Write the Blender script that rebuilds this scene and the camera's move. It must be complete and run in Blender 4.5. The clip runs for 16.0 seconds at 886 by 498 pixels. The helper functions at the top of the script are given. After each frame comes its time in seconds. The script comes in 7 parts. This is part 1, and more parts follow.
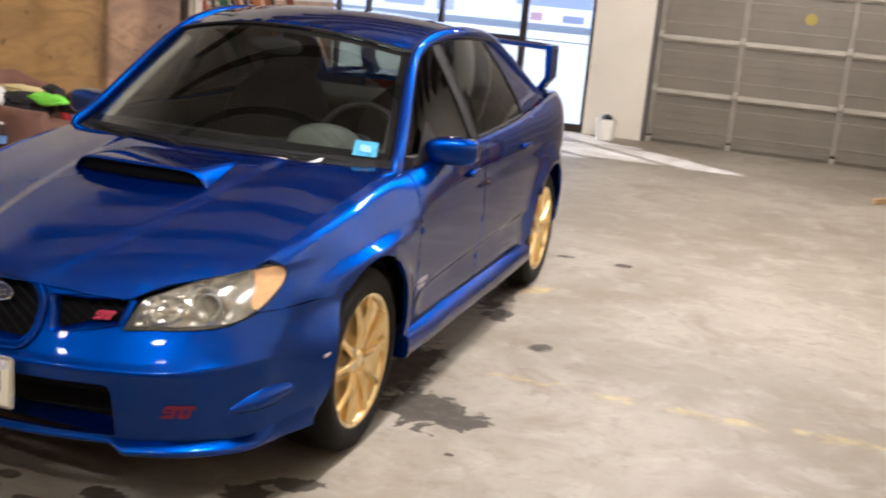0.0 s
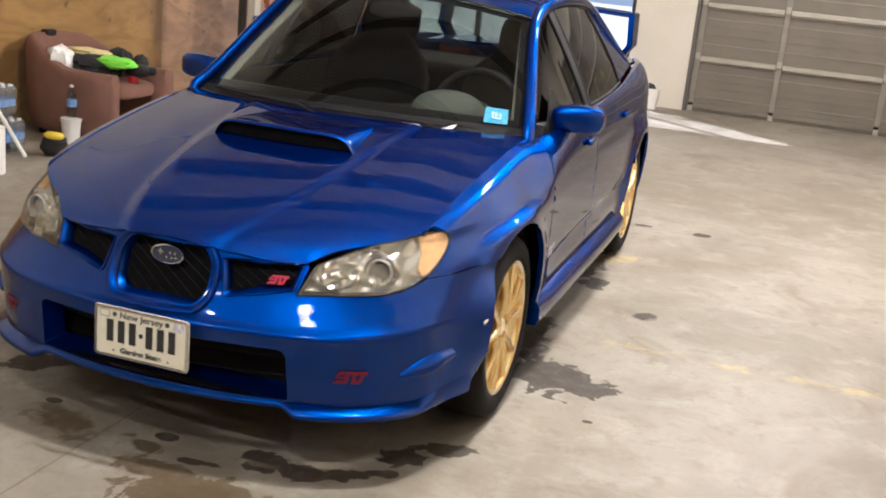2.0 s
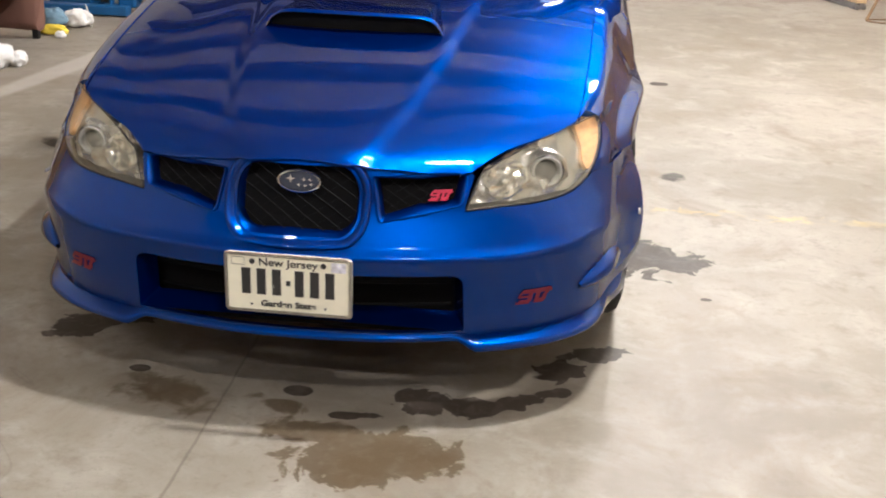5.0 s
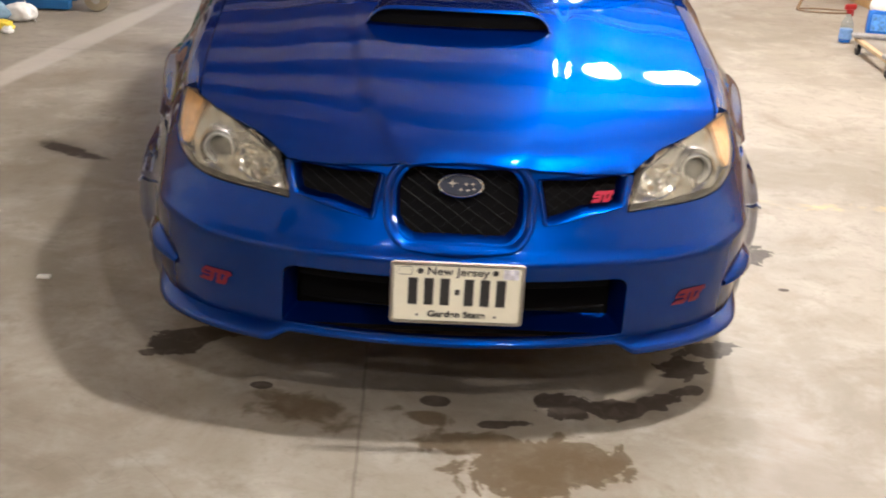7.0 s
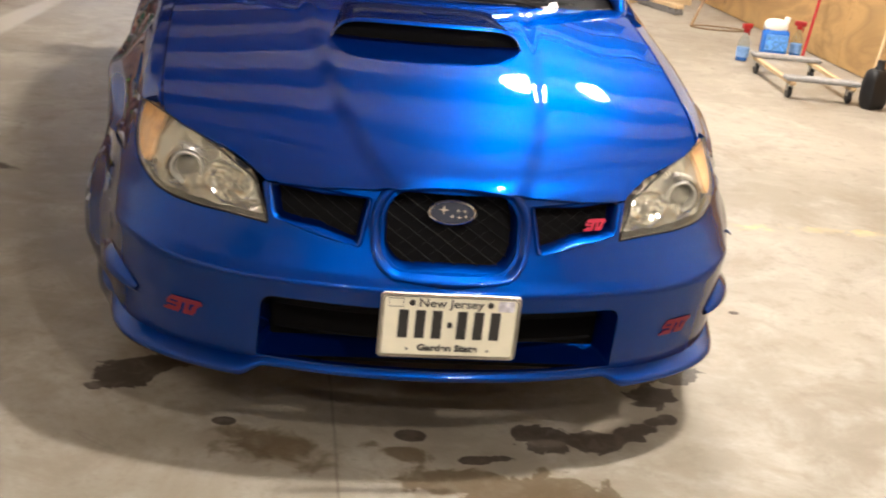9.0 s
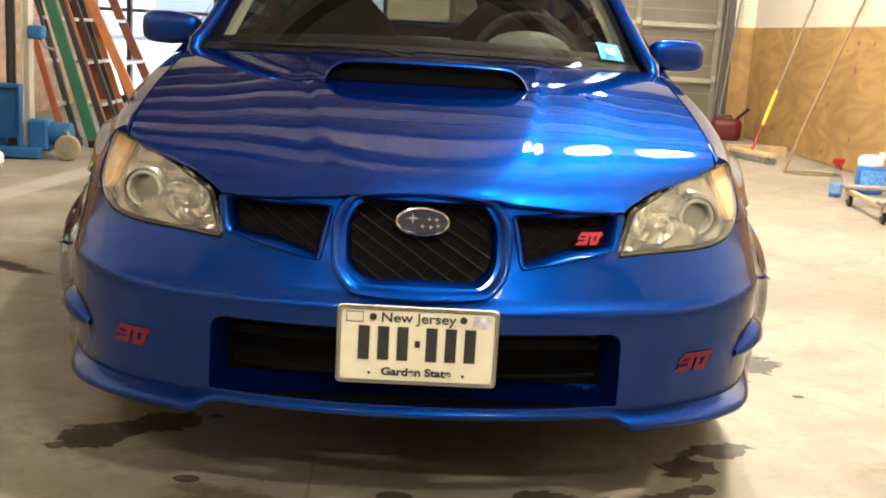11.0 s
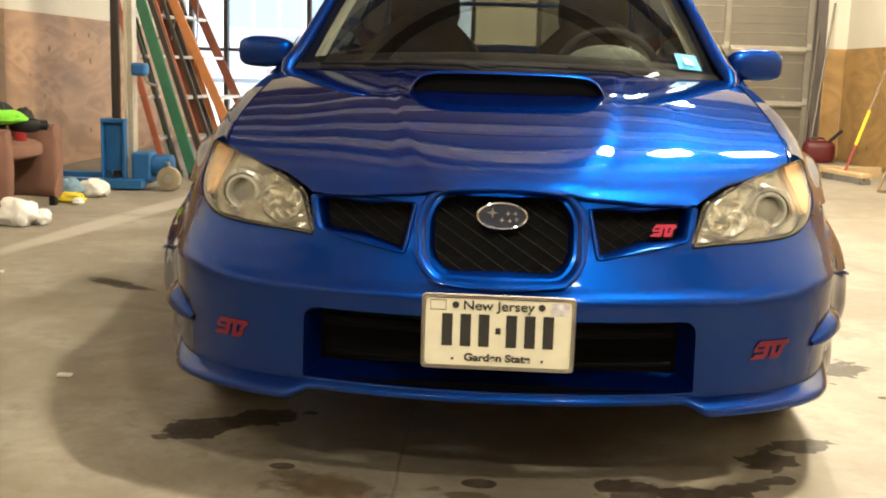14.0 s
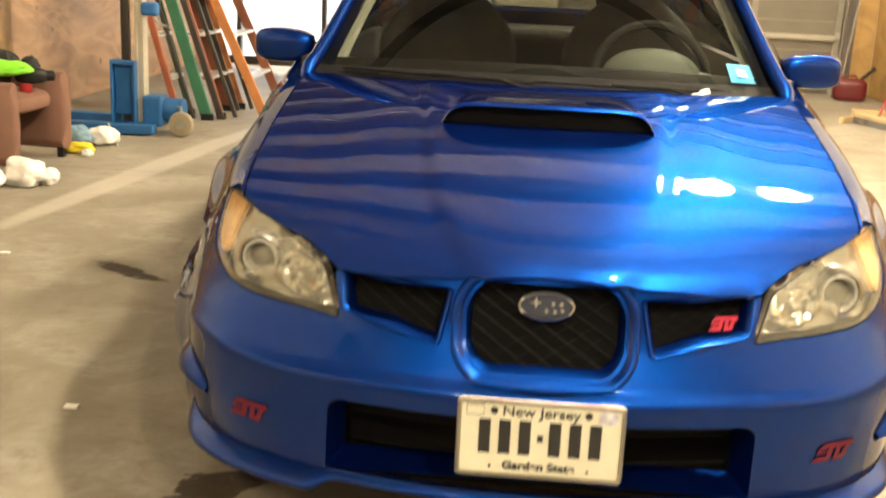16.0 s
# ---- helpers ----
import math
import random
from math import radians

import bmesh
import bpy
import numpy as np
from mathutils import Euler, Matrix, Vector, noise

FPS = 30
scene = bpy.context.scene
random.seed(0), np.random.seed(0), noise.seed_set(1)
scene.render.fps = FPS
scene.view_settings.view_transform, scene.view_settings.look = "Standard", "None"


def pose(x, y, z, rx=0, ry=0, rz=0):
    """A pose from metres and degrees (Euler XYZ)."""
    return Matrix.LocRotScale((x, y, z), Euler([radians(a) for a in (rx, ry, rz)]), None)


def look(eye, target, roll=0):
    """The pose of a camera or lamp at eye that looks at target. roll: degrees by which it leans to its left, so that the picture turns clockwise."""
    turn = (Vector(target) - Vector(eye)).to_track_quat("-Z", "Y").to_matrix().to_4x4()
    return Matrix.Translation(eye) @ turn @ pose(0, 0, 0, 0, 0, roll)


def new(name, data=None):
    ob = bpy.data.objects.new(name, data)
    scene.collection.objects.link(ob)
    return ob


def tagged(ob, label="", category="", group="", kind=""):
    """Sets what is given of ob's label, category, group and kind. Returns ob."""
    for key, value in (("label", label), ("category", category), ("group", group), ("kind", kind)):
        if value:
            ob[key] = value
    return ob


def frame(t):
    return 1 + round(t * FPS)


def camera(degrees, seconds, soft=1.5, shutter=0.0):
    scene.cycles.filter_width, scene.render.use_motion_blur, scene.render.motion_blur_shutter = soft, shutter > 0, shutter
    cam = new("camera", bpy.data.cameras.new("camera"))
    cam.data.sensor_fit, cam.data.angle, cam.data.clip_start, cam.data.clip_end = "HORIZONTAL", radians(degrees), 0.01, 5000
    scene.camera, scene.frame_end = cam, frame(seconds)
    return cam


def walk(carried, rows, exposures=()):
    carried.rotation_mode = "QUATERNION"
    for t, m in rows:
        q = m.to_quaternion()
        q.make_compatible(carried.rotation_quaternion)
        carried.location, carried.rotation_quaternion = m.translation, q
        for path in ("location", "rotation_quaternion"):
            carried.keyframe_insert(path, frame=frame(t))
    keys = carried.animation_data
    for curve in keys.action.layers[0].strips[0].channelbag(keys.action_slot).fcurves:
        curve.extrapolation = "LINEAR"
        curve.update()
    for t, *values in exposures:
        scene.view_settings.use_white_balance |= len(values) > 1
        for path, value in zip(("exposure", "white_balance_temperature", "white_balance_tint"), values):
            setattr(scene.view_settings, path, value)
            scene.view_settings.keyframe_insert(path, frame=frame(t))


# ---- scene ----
cam = camera(44.0, 16.0, soft=1.9, shutter=0.5)
PATH = [
    (0, (2.105, -2.366, 1.571), (1.522, -0.511, 1.105), 5.2),
    (0.5, (2.073, -2.387, 1.565), (1.367, -0.583, 1.068), 4.7),
    (1, (1.961, -2.413, 1.554), (1.254, -0.622, 1.014), 6.3),
    (1.5, (1.794, -2.473, 1.548), (1.193, -0.641, 1.016), 6.5),
    (2, (1.639, -2.524, 1.525), (1.069, -0.679, 1.002), 5.8),
    (2.5, (1.482, -2.477, 1.492), (0.95, -0.629, 0.942), 5.2),
    (3, (1.294, -2.407, 1.48), (0.828, -0.556, 0.881), 3.1),
    (3.5, (1.122, -2.355, 1.457), (0.744, -0.5, 0.811), 4.4),
    (4, (0.84, -2.34, 1.44), (0.604, -0.472, 0.766), 3.3),
    (4.2, (0.787, -2.357, 1.447), (0.563, -0.494, 0.755), 2.5),
    (6.3, (0.146, -2.241, 1.402), (0.133, -0.385, 0.658), 2.5),
    (6.5, (0.069, -2.268, 1.412), (0.096, -0.41, 0.672), 2.3),
    (7, (-0.117, -2.274, 1.411), (-0.052, -0.418, 0.669), 3.2),
    (7.5, (-0.289, -2.154, 1.4), (-0.206, -0.279, 0.71), 3.1),
    (8, (-0.353, -2.082, 1.404), (-0.174, -0.224, 0.687), 3.8),
    (8.5, (-0.404, -2.082, 1.407), (-0.237, -0.225, 0.682), 5.0),
    (9, (-0.386, -2.116, 1.398), (-0.078, -0.275, 0.68), 6.3),
    (9.2, (-0.357, -2.106, 1.403), (-0.043, -0.271, 0.674), 7.3),
    (11.3, (-0.005, -1.994, 0.936), (0.053, -0.028, 0.573), 3.0),
    (11.5, (0.005, -2.021, 0.931), (0.082, -0.059, 0.554), 2.5),
    (12, (0.026, -2.096, 0.924), (0.071, -0.124, 0.599), 2.8),
    (12.5, (0.026, -2.121, 0.92), (0.044, -0.148, 0.594), 1.9),
    (13, (0.023, -2.118, 0.916), (0.06, -0.148, 0.575), 2.3),
    (13.5, (0.004, -2.119, 0.915), (-0.03, -0.148, 0.583), 2.0),
    (14, (-0.004, -2.123, 0.911), (-0.106, -0.153, 0.584), 1.7),
    (14.5, (-0.011, -2.12, 0.907), (-0.125, -0.151, 0.578), 1.7),
    (15, (-0.027, -2.095, 0.893), (-0.183, -0.135, 0.531), 1.5),
    (15.5, (-0.083, -1.965, 0.92), (-0.229, -0.006, 0.547), 3.3),
    (16, (-0.083, -1.848, 1.225), (-0.197, 0.083, 0.72), 2.7),
]
# stops, kelvin and tint: the film's camera warms its picture towards the end
EXPOSURES = [(0, 0.82, 5600, 18), (1.0, 0.72, 5650, 17), (2.0, 0.90, 5600, 16), (3.2, 1.10, 5450, 14), (4.2, 1.13, 5450, 15), (6.3, 1.13, 5550, 16), (7.0, 1.16, 5650, 17), (7.5, 1.42, 5800, 17), (8.0, 1.50, 5950, 16), (8.6, 1.37, 6050, 17), (9.2, 1.28, 5900, 14), (11.3, 1.45, 6450, 10), (13.0, 1.42, 6500, 8), (14.5, 1.38, 6850, 6), (15.5, 1.66, 7050, 7), (16.0, 1.66, 7500, 7)]
walk(cam, [(t, look(eye, target, roll)) for t, eye, target, roll in PATH], EXPOSURES)

# ---- world, sun and lamps ----
# daylight stands behind the storefront; two rows of round high-bay lamps hang under the roof deck
SUN_AZ = Vector((0.756, -0.655, 0.0))   # the way the sunlight goes over the floor
SUN_EL = radians(36)
world = bpy.data.worlds.new("world")
scene.world = world
world.use_nodes = True
wn = world.node_tree.nodes
sky = wn.new("ShaderNodeTexSky")
sky.sky_type, sky.sun_disc = "NISHITA", False
sky.sun_elevation = SUN_EL
sky.sun_rotation = math.atan2(-SUN_AZ.x, -SUN_AZ.y)
world.node_tree.links.new(sky.outputs[0], wn["Background"].inputs[0])
wn["Background"].inputs[1].default_value = 0.15
sun = new("sun", bpy.data.lights.new("sun", "SUN"))
sun.data.energy, sun.data.angle, sun.data.color = 5.0, radians(0.5), (1.0, 0.96, 0.9)
down = Vector((SUN_AZ.x * math.cos(SUN_EL), SUN_AZ.y * math.cos(SUN_EL), -math.sin(SUN_EL)))
sun.rotation_mode = "QUATERNION"
sun.rotation_quaternion = down.to_track_quat("-Z", "Y")
CEIL = 4.25
LAMP_Z = 3.5
LAMPS = [(1.38, 4.4), (2.08, 4.55), (1.12, 0.28), (-1.25, -4.0), (1.05, -2.7), (1.9, 8.1)]
LAMP_POWER = [210, 130, 230, 40, 82, 110]
LAMP_TINT = (1.0, 0.88, 0.70)


# ---- materials ----
def material(name, base, rough=0.5, metal=0.0, vary=0.12, scale=6.0, fine=60.0, bump=0.1, spec=0.5, coat=0.0, stretch=(1, 1, 1)):
    """A principled material whose colour, roughness and relief vary at two scales."""
    m = bpy.data.materials.new(name)
    m.use_nodes = True
    nt = m.node_tree
    n, ln = nt.nodes, nt.links
    p = n["Principled BSDF"]
    co = n.new("ShaderNodeTexCoord")
    mp = n.new("ShaderNodeMapping")
    mp.inputs["Scale"].default_value = stretch
    ln.new(co.outputs["Object"], mp.inputs[0])
    a = n.new("ShaderNodeTexNoise")
    a.inputs["Scale"].default_value, a.inputs["Detail"].default_value = scale, 5
    b = n.new("ShaderNodeTexNoise")
    b.inputs["Scale"].default_value, b.inputs["Detail"].default_value = fine, 3
    ln.new(mp.outputs[0], a.inputs[0])
    ln.new(mp.outputs[0], b.inputs[0])
    mix = n.new("ShaderNodeMath")
    mix.operation = "MULTIPLY_ADD"
    mix.inputs[1].default_value = 0.4
    ln.new(b.outputs[0], mix.inputs[0])
    ln.new(a.outputs[0], mix.inputs[2])
    ramp = n.new("ShaderNodeMapRange")
    ramp.inputs["From Min"].default_value, ramp.inputs["From Max"].default_value = 0.45, 0.95
    ramp.inputs["To Min"].default_value, ramp.inputs["To Max"].default_value = 1 - vary, 1 + vary
    ln.new(mix.outputs[0], ramp.inputs[0])
    tint = n.new("ShaderNodeMix")
    tint.data_type, tint.blend_type = "RGBA", "MULTIPLY"
    tint.inputs[0].default_value = 1.0
    tint.inputs[6].default_value = (*base, 1)
    ln.new(ramp.outputs[0], tint.inputs[7])
    ln.new(tint.outputs[2], p.inputs["Base Color"])
    rr = n.new("ShaderNodeMapRange")
    rr.inputs["To Min"].default_value, rr.inputs["To Max"].default_value = max(0.02, rough * (1 - vary)), min(1.0, rough * (1 + vary))
    ln.new(a.outputs[0], rr.inputs[0])
    ln.new(rr.outputs[0], p.inputs["Roughness"])
    p.inputs["Metallic"].default_value = metal
    p.inputs["Specular IOR Level"].default_value = spec
    p.inputs["Coat Weight"].default_value = coat
    p.inputs["Coat Roughness"].default_value = 0.03
    if bump:
        bp = n.new("ShaderNodeBump")
        bp.inputs["Strength"].default_value, bp.inputs["Distance"].default_value = bump, 0.004
        ln.new(b.outputs[0], bp.inputs["Height"])
        ln.new(bp.outputs[0], p.inputs["Normal"])
    return m


def plywood(name, light, dark, along="y"):
    """Rotary-cut plywood: long wavy grain, darker bands and knots."""
    m = material(name, light, 0.55, vary=0.15, scale=1.6, fine=120, bump=0.08)
    nt = m.node_tree
    n, ln = nt.nodes, nt.links
    p = n["Principled BSDF"]
    co = n.new("ShaderNodeTexCoord")
    mp = n.new("ShaderNodeMapping")
    mp.inputs["Scale"].default_value = (0.35, 0.35, 1.0) if along == "y" else (1.0, 1.0, 0.3)
    ln.new(co.outputs["Object"], mp.inputs[0])
    w = n.new("ShaderNodeTexNoise")
    w.inputs["Scale"].default_value, w.inputs["Detail"].default_value, w.inputs["Distortion"].default_value = 2.2, 3, 1.6
    ln.new(mp.outputs[0], w.inputs[0])
    wave = n.new("ShaderNodeMath")
    wave.operation = "PINGPONG"
    wave.inputs[1].default_value = 0.11
    ln.new(w.outputs[0], wave.inputs[0])
    r = n.new("ShaderNodeMapRange")
    r.inputs["From Min"].default_value, r.inputs["From Max"].default_value = 0.0, 0.11
    ln.new(wave.outputs[0], r.inputs[0])
    k = n.new("ShaderNodeTexVoronoi")
    k.voronoi_dimensions = "2D"
    k.inputs["Scale"].default_value, k.inputs["Randomness"].default_value = 3.4, 1.0
    sp = n.new("ShaderNodeSeparateXYZ")
    cb = n.new("ShaderNodeCombineXYZ")
    ln.new(co.outputs["Object"], sp.inputs[0])
    sq = n.new("ShaderNodeMath")
    sq.operation = "MULTIPLY_ADD"
    sq.inputs[1].default_value = 0.22
    ln.new(w.outputs[0], sq.inputs[0])
    ln.new(sp.outputs[1], sq.inputs[2])
    ln.new(sq.outputs[0], cb.inputs[0])
    ln.new(sp.outputs[2], cb.inputs[1])
    ln.new(cb.outputs[0], k.inputs[0])
    pick = n.new("ShaderNodeSeparateColor")
    ln.new(k.outputs["Color"], pick.inputs[0])
    size = n.new("ShaderNodeMapRange")
    size.inputs["From Min"].default_value, size.inputs["From Max"].default_value = 0.45, 1.0
    size.inputs["To Min"].default_value, size.inputs["To Max"].default_value = 0.0, 0.10
    ln.new(pick.outputs[0], size.inputs[0])
    away = n.new("ShaderNodeMath")
    away.operation = "SUBTRACT"
    ln.new(k.outputs["Distance"], away.inputs[0])
    ln.new(size.outputs[0], away.inputs[1])
    kr = n.new("ShaderNodeMapRange")
    kr.inputs["From Min"].default_value, kr.inputs["From Max"].default_value = -0.04, 0.03
    kr.inputs["To Min"].default_value, kr.inputs["To Max"].default_value = 0.75, 0.0
    ln.new(away.outputs[0], kr.inputs[0])
    mx = n.new("ShaderNodeMix")
    mx.data_type = "RGBA"
    mx.inputs[6].default_value, mx.inputs[7].default_value = (*light, 1), (*[0.62 * a + 0.38 * b for a, b in zip(light, dark)], 1)
    ln.new(r.outputs[0], mx.inputs[0])
    mk = n.new("ShaderNodeMix")
    mk.data_type = "RGBA"
    mk.inputs[7].default_value = (*dark, 1)
    ln.new(kr.outputs[0], mk.inputs[0])
    ln.new(mx.outputs[2], mk.inputs[6])
    old = p.inputs["Base Color"].links[0].from_node
    ln.new(mk.outputs[2], old.inputs[6])
    return m


def glass(name, tint=(1, 1, 1), rough=0.0, gloss=0.045):
    m = bpy.data.materials.new(name)
    m.use_nodes = True
    n, ln = m.node_tree.nodes, m.node_tree.links
    p = n["Principled BSDF"]
    tr = n.new("ShaderNodeBsdfTransparent")
    tr.inputs[0].default_value = (*tint, 1)
    gl = n.new("ShaderNodeBsdfGlossy")
    gl.inputs["Roughness"].default_value = rough + 0.01
    lw = n.new("ShaderNodeLayerWeight")
    lw.inputs[0].default_value = 0.5
    pw = n.new("ShaderNodeMath")
    pw.operation = "POWER"
    pw.inputs[1].default_value = 5.0
    ln.new(lw.outputs["Facing"], pw.inputs[0])
    fr = n.new("ShaderNodeMath")
    fr.operation = "MULTIPLY_ADD"
    fr.inputs[1].default_value, fr.inputs[2].default_value = 0.95 - gloss, gloss
    ln.new(pw.outputs[0], fr.inputs[0])
    mx = n.new("ShaderNodeMixShader")
    ln.new(fr.outputs[0], mx.inputs[0])
    ln.new(tr.outputs[0], mx.inputs[1])
    ln.new(gl.outputs[0], mx.inputs[2])
    ln.new(mx.outputs[0], n["Material Output"].inputs[0])
    n.remove(p)
    return m


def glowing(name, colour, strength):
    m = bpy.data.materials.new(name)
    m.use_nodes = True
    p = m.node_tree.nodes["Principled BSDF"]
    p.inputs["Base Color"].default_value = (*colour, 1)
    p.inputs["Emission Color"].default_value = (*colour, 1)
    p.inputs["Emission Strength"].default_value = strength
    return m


def car_paint():
    """Blue mica paint: metallic flake under a clear coat, with fine dust."""
    m = material("blue_mica_paint", (0.0003, 0.0018, 0.026), 0.5, 0.0, vary=0.05, scale=3, fine=900, bump=0.0, spec=0.0, coat=1.0)
    n, ln = m.node_tree.nodes, m.node_tree.links
    p = n["Principled BSDF"]
    p.inputs["Coat IOR"].default_value = 1.33
    p.inputs["Coat Roughness"].default_value = 0.012
    flake = n.new("ShaderNodeBsdfGlossy")
    flake.inputs["Roughness"].default_value = 0.38
    # the clear coat bends shallow light down, so the flakes shine most when seen square on
    lw = n.new("ShaderNodeLayerWeight")
    lw.inputs[0].default_value = 0.5
    flop = n.new("ShaderNodeMapRange")
    flop.interpolation_type = "SMOOTHSTEP"
    flop.inputs["From Min"].default_value, flop.inputs["From Max"].default_value = 0.88, 0.52
    flop.inputs["To Min"].default_value, flop.inputs["To Max"].default_value = 0.10, 1.42
    ln.new(lw.outputs["Facing"], flop.inputs[0])
    gain = n.new("ShaderNodeMix")
    gain.data_type, gain.blend_type, gain.clamp_result = "RGBA", "MULTIPLY", False
    gain.inputs[0].default_value = 1.0
    gain.inputs[6].default_value = (0.0001, 0.023, 0.15, 1)
    ln.new(flop.outputs[0], gain.inputs[7])
    ln.new(gain.outputs[2], flake.inputs[0])
    both_layers = n.new("ShaderNodeAddShader")
    ln.new(p.outputs[0], both_layers.inputs[0])
    ln.new(flake.outputs[0], both_layers.inputs[1])
    ln.new(both_layers.outputs[0], n["Material Output"].inputs[0])
    return m


PAINT = car_paint()
BLACK = material("black_plastic", (0.008, 0.008, 0.009), 0.5, vary=0.2, fine=300, spec=0.35)
# near black for hidden body parts, and painted as shade inside openings
DARK = material("dark_parts_and_shade", (0.006, 0.006, 0.0065), 0.9, vary=0.2, bump=0, spec=0.1)
RUBBER = material("tyre_rubber", (0.007, 0.0068, 0.0065), 0.85, spec=0.2, vary=0.25, scale=12, fine=200, bump=0.3)
GOLD = material("gold_wheel_paint", (0.86, 0.67, 0.33), 0.20, 0.85, vary=0.12, scale=10, fine=200, bump=0.03, coat=0.5)
CHROME = material("chrome", (0.75, 0.76, 0.78), 0.08, 1.0, vary=0.05, bump=0.0)
STEEL = material("bare_steel", (0.36, 0.35, 0.33), 0.42, 0.9, vary=0.25, scale=8, fine=150)
RED = material("red_badge", (0.36, 0.012, 0.045), 0.4, vary=0.1)
DULL_RED = material("dull_red_badge", (0.16, 0.010, 0.035), 0.5, vary=0.15, spec=0.3)
GLASS_CAR = glass("tinted_car_glass", (0.42, 0.44, 0.39), gloss=0.042)
GLASS_SIDE = glass("dark_tinted_glass", (0.05, 0.05, 0.048), gloss=0.02)
GLASS = glass("clear_glass", (0.93, 0.96, 0.95))


# ---- helpers for things ----
def mesh_ob(name, bm, mat, smooth=False, angle=35):
    """One bmesh as one object; smooth shading with sharp edges above the angle."""
    me = bpy.data.meshes.new(name)
    if smooth:
        for f in bm.faces:
            f.smooth = True
        lim = radians(angle)
        for e in bm.edges:
            if len(e.link_faces) == 2 and e.calc_face_angle(0) > lim:
                e.smooth = False
    bm.to_mesh(me)
    bm.free()
    ob = new(name, me)
    for m in (mat if isinstance(mat, (list, tuple)) else [mat]):
        me.materials.append(m)
    return ob


def part(name, bm, mat, parent, label="", smooth=False, angle=35):
    """One bmesh as one mesh object under a thing or under a part."""
    ob = mesh_ob(name, bm, mat, smooth, angle)
    ob.parent = parent
    if label:
        ob["label"] = label
    return ob


def thing(name, label, category, m=None, group="", kind=""):
    ob = new(name)
    ob.empty_display_size = 0.1
    if m is not None:
        ob.matrix_world = m
    return tagged(ob, label, category, group, kind)


def box(bm, lo, hi, bevel=0.0, m=None, seg=2):
    """Adds a box from corner lo to corner hi, its edges rounded by bevel."""
    b = bmesh.new()
    bmesh.ops.create_cube(b, size=1)
    for v in b.verts:
        v.co = Vector([(lo[i] + hi[i]) / 2 + v.co[i] * (hi[i] - lo[i]) for i in range(3)])
    if bevel:
        bmesh.ops.bevel(b, geom=b.edges[:], offset=bevel, segments=seg, affect="EDGES", profile=0.5)
    return merge(bm, b, m)


def merge(bm, b, m=None):
    if m is not None:
        b.transform(m)
    me = bpy.data.meshes.new("tmp")
    b.to_mesh(me)
    b.free()
    bm.from_mesh(me)
    bpy.data.meshes.remove(me)
    return bm


def boxes(*items):
    bm = bmesh.new()
    for it in items:
        box(bm, *it)
    return bm


def lathe(profile, n=24, axis="z", m=None, bm=None):
    """Turns (radius, height) pairs round an axis."""
    b = bmesh.new()
    rings = []
    for r, h in profile:
        ring = []
        for i in range(n):
            a = 2 * math.pi * i / n
            p = (r * math.cos(a), r * math.sin(a), h)
            ring.append(b.verts.new(p))
        rings.append(ring)
    for a, c in zip(rings, rings[1:]):
        for i in range(n):
            b.faces.new((a[i], a[(i + 1) % n], c[(i + 1) % n], c[i]))
    if profile[0][0] > 1e-6:
        b.faces.new(rings[0][::-1])
    if profile[-1][0] > 1e-6:
        b.faces.new(rings[-1])
    bmesh.ops.remove_doubles(b, verts=b.verts, dist=1e-6)
    bmesh.ops.recalc_face_normals(b, faces=b.faces)
    if axis == "x":
        b.transform(Matrix.Rotation(radians(90), 4, "Y"))
    elif axis == "y":
        b.transform(Matrix.Rotation(radians(-90), 4, "X"))
    if bm is None:
        if m is not None:
            b.transform(m)
        return b
    return merge(bm, b, m)


def tube(points, radius, n=10, bm=None, closed=False, flat=1.0, up=(0, 0, 1)):
    """Sweeps a round or flattened section along points; radius may be one number or one a point."""
    pts = [Vector(p) for p in points]
    own = bm is None
    b = bmesh.new() if own else bm
    rings = []
    upv = Vector(up)
    for i, p in enumerate(pts):
        if closed:
            d = pts[(i + 1) % len(pts)] - pts[i - 1]
        else:
            d = pts[min(i + 1, len(pts) - 1)] - pts[max(i - 1, 0)]
        d.normalize()
        s = d.cross(upv)
        if s.length < 1e-3:
            s = d.cross(Vector((1, 0, 0.01)))
        s.normalize()
        w = s.cross(d)
        r = radius[i] if isinstance(radius, (list, tuple)) else radius
        rings.append([b.verts.new(p + s * (r * math.cos(2 * math.pi * k / n)) + w * (r * flat * math.sin(2 * math.pi * k / n))) for k in range(n)])
    pairs = list(zip(rings, rings[1:])) + ([(rings[-1], rings[0])] if closed else [])
    faces = []
    for a, c in pairs:
        for k in range(n):
            faces.append(b.faces.new((a[k], a[(k + 1) % n], c[(k + 1) % n], c[k])))
    if not closed:
        faces.append(b.faces.new(rings[0][::-1]))
        faces.append(b.faces.new(rings[-1]))
    bmesh.ops.recalc_face_normals(b, faces=faces)
    return b


def blob(bm, centre, size, power=2.6, n=20, m=None, rough=0.0, seed=0):
    """A superellipsoid: a soft rounded block; rough crumples it."""
    b = bmesh.new()
    bmesh.ops.create_uvsphere(b, u_segments=n, v_segments=n // 2 + 2, radius=1)
    for v in b.verts:
        c = v.co
        k = (abs(c.x) ** power + abs(c.y) ** power + abs(c.z) ** power) ** (-1 / power)
        q = c * k
        if rough:
            q *= 1 + rough * noise.noise(q * 1.7 + Vector((seed, 0, 0))) + 0.5 * rough * noise.noise(q * 4 + Vector((0, seed, 0)))
        v.co = Vector((centre[0] + q.x * size[0], centre[1] + q.y * size[1], centre[2] + q.z * size[2]))
    return merge(bm, b, m)


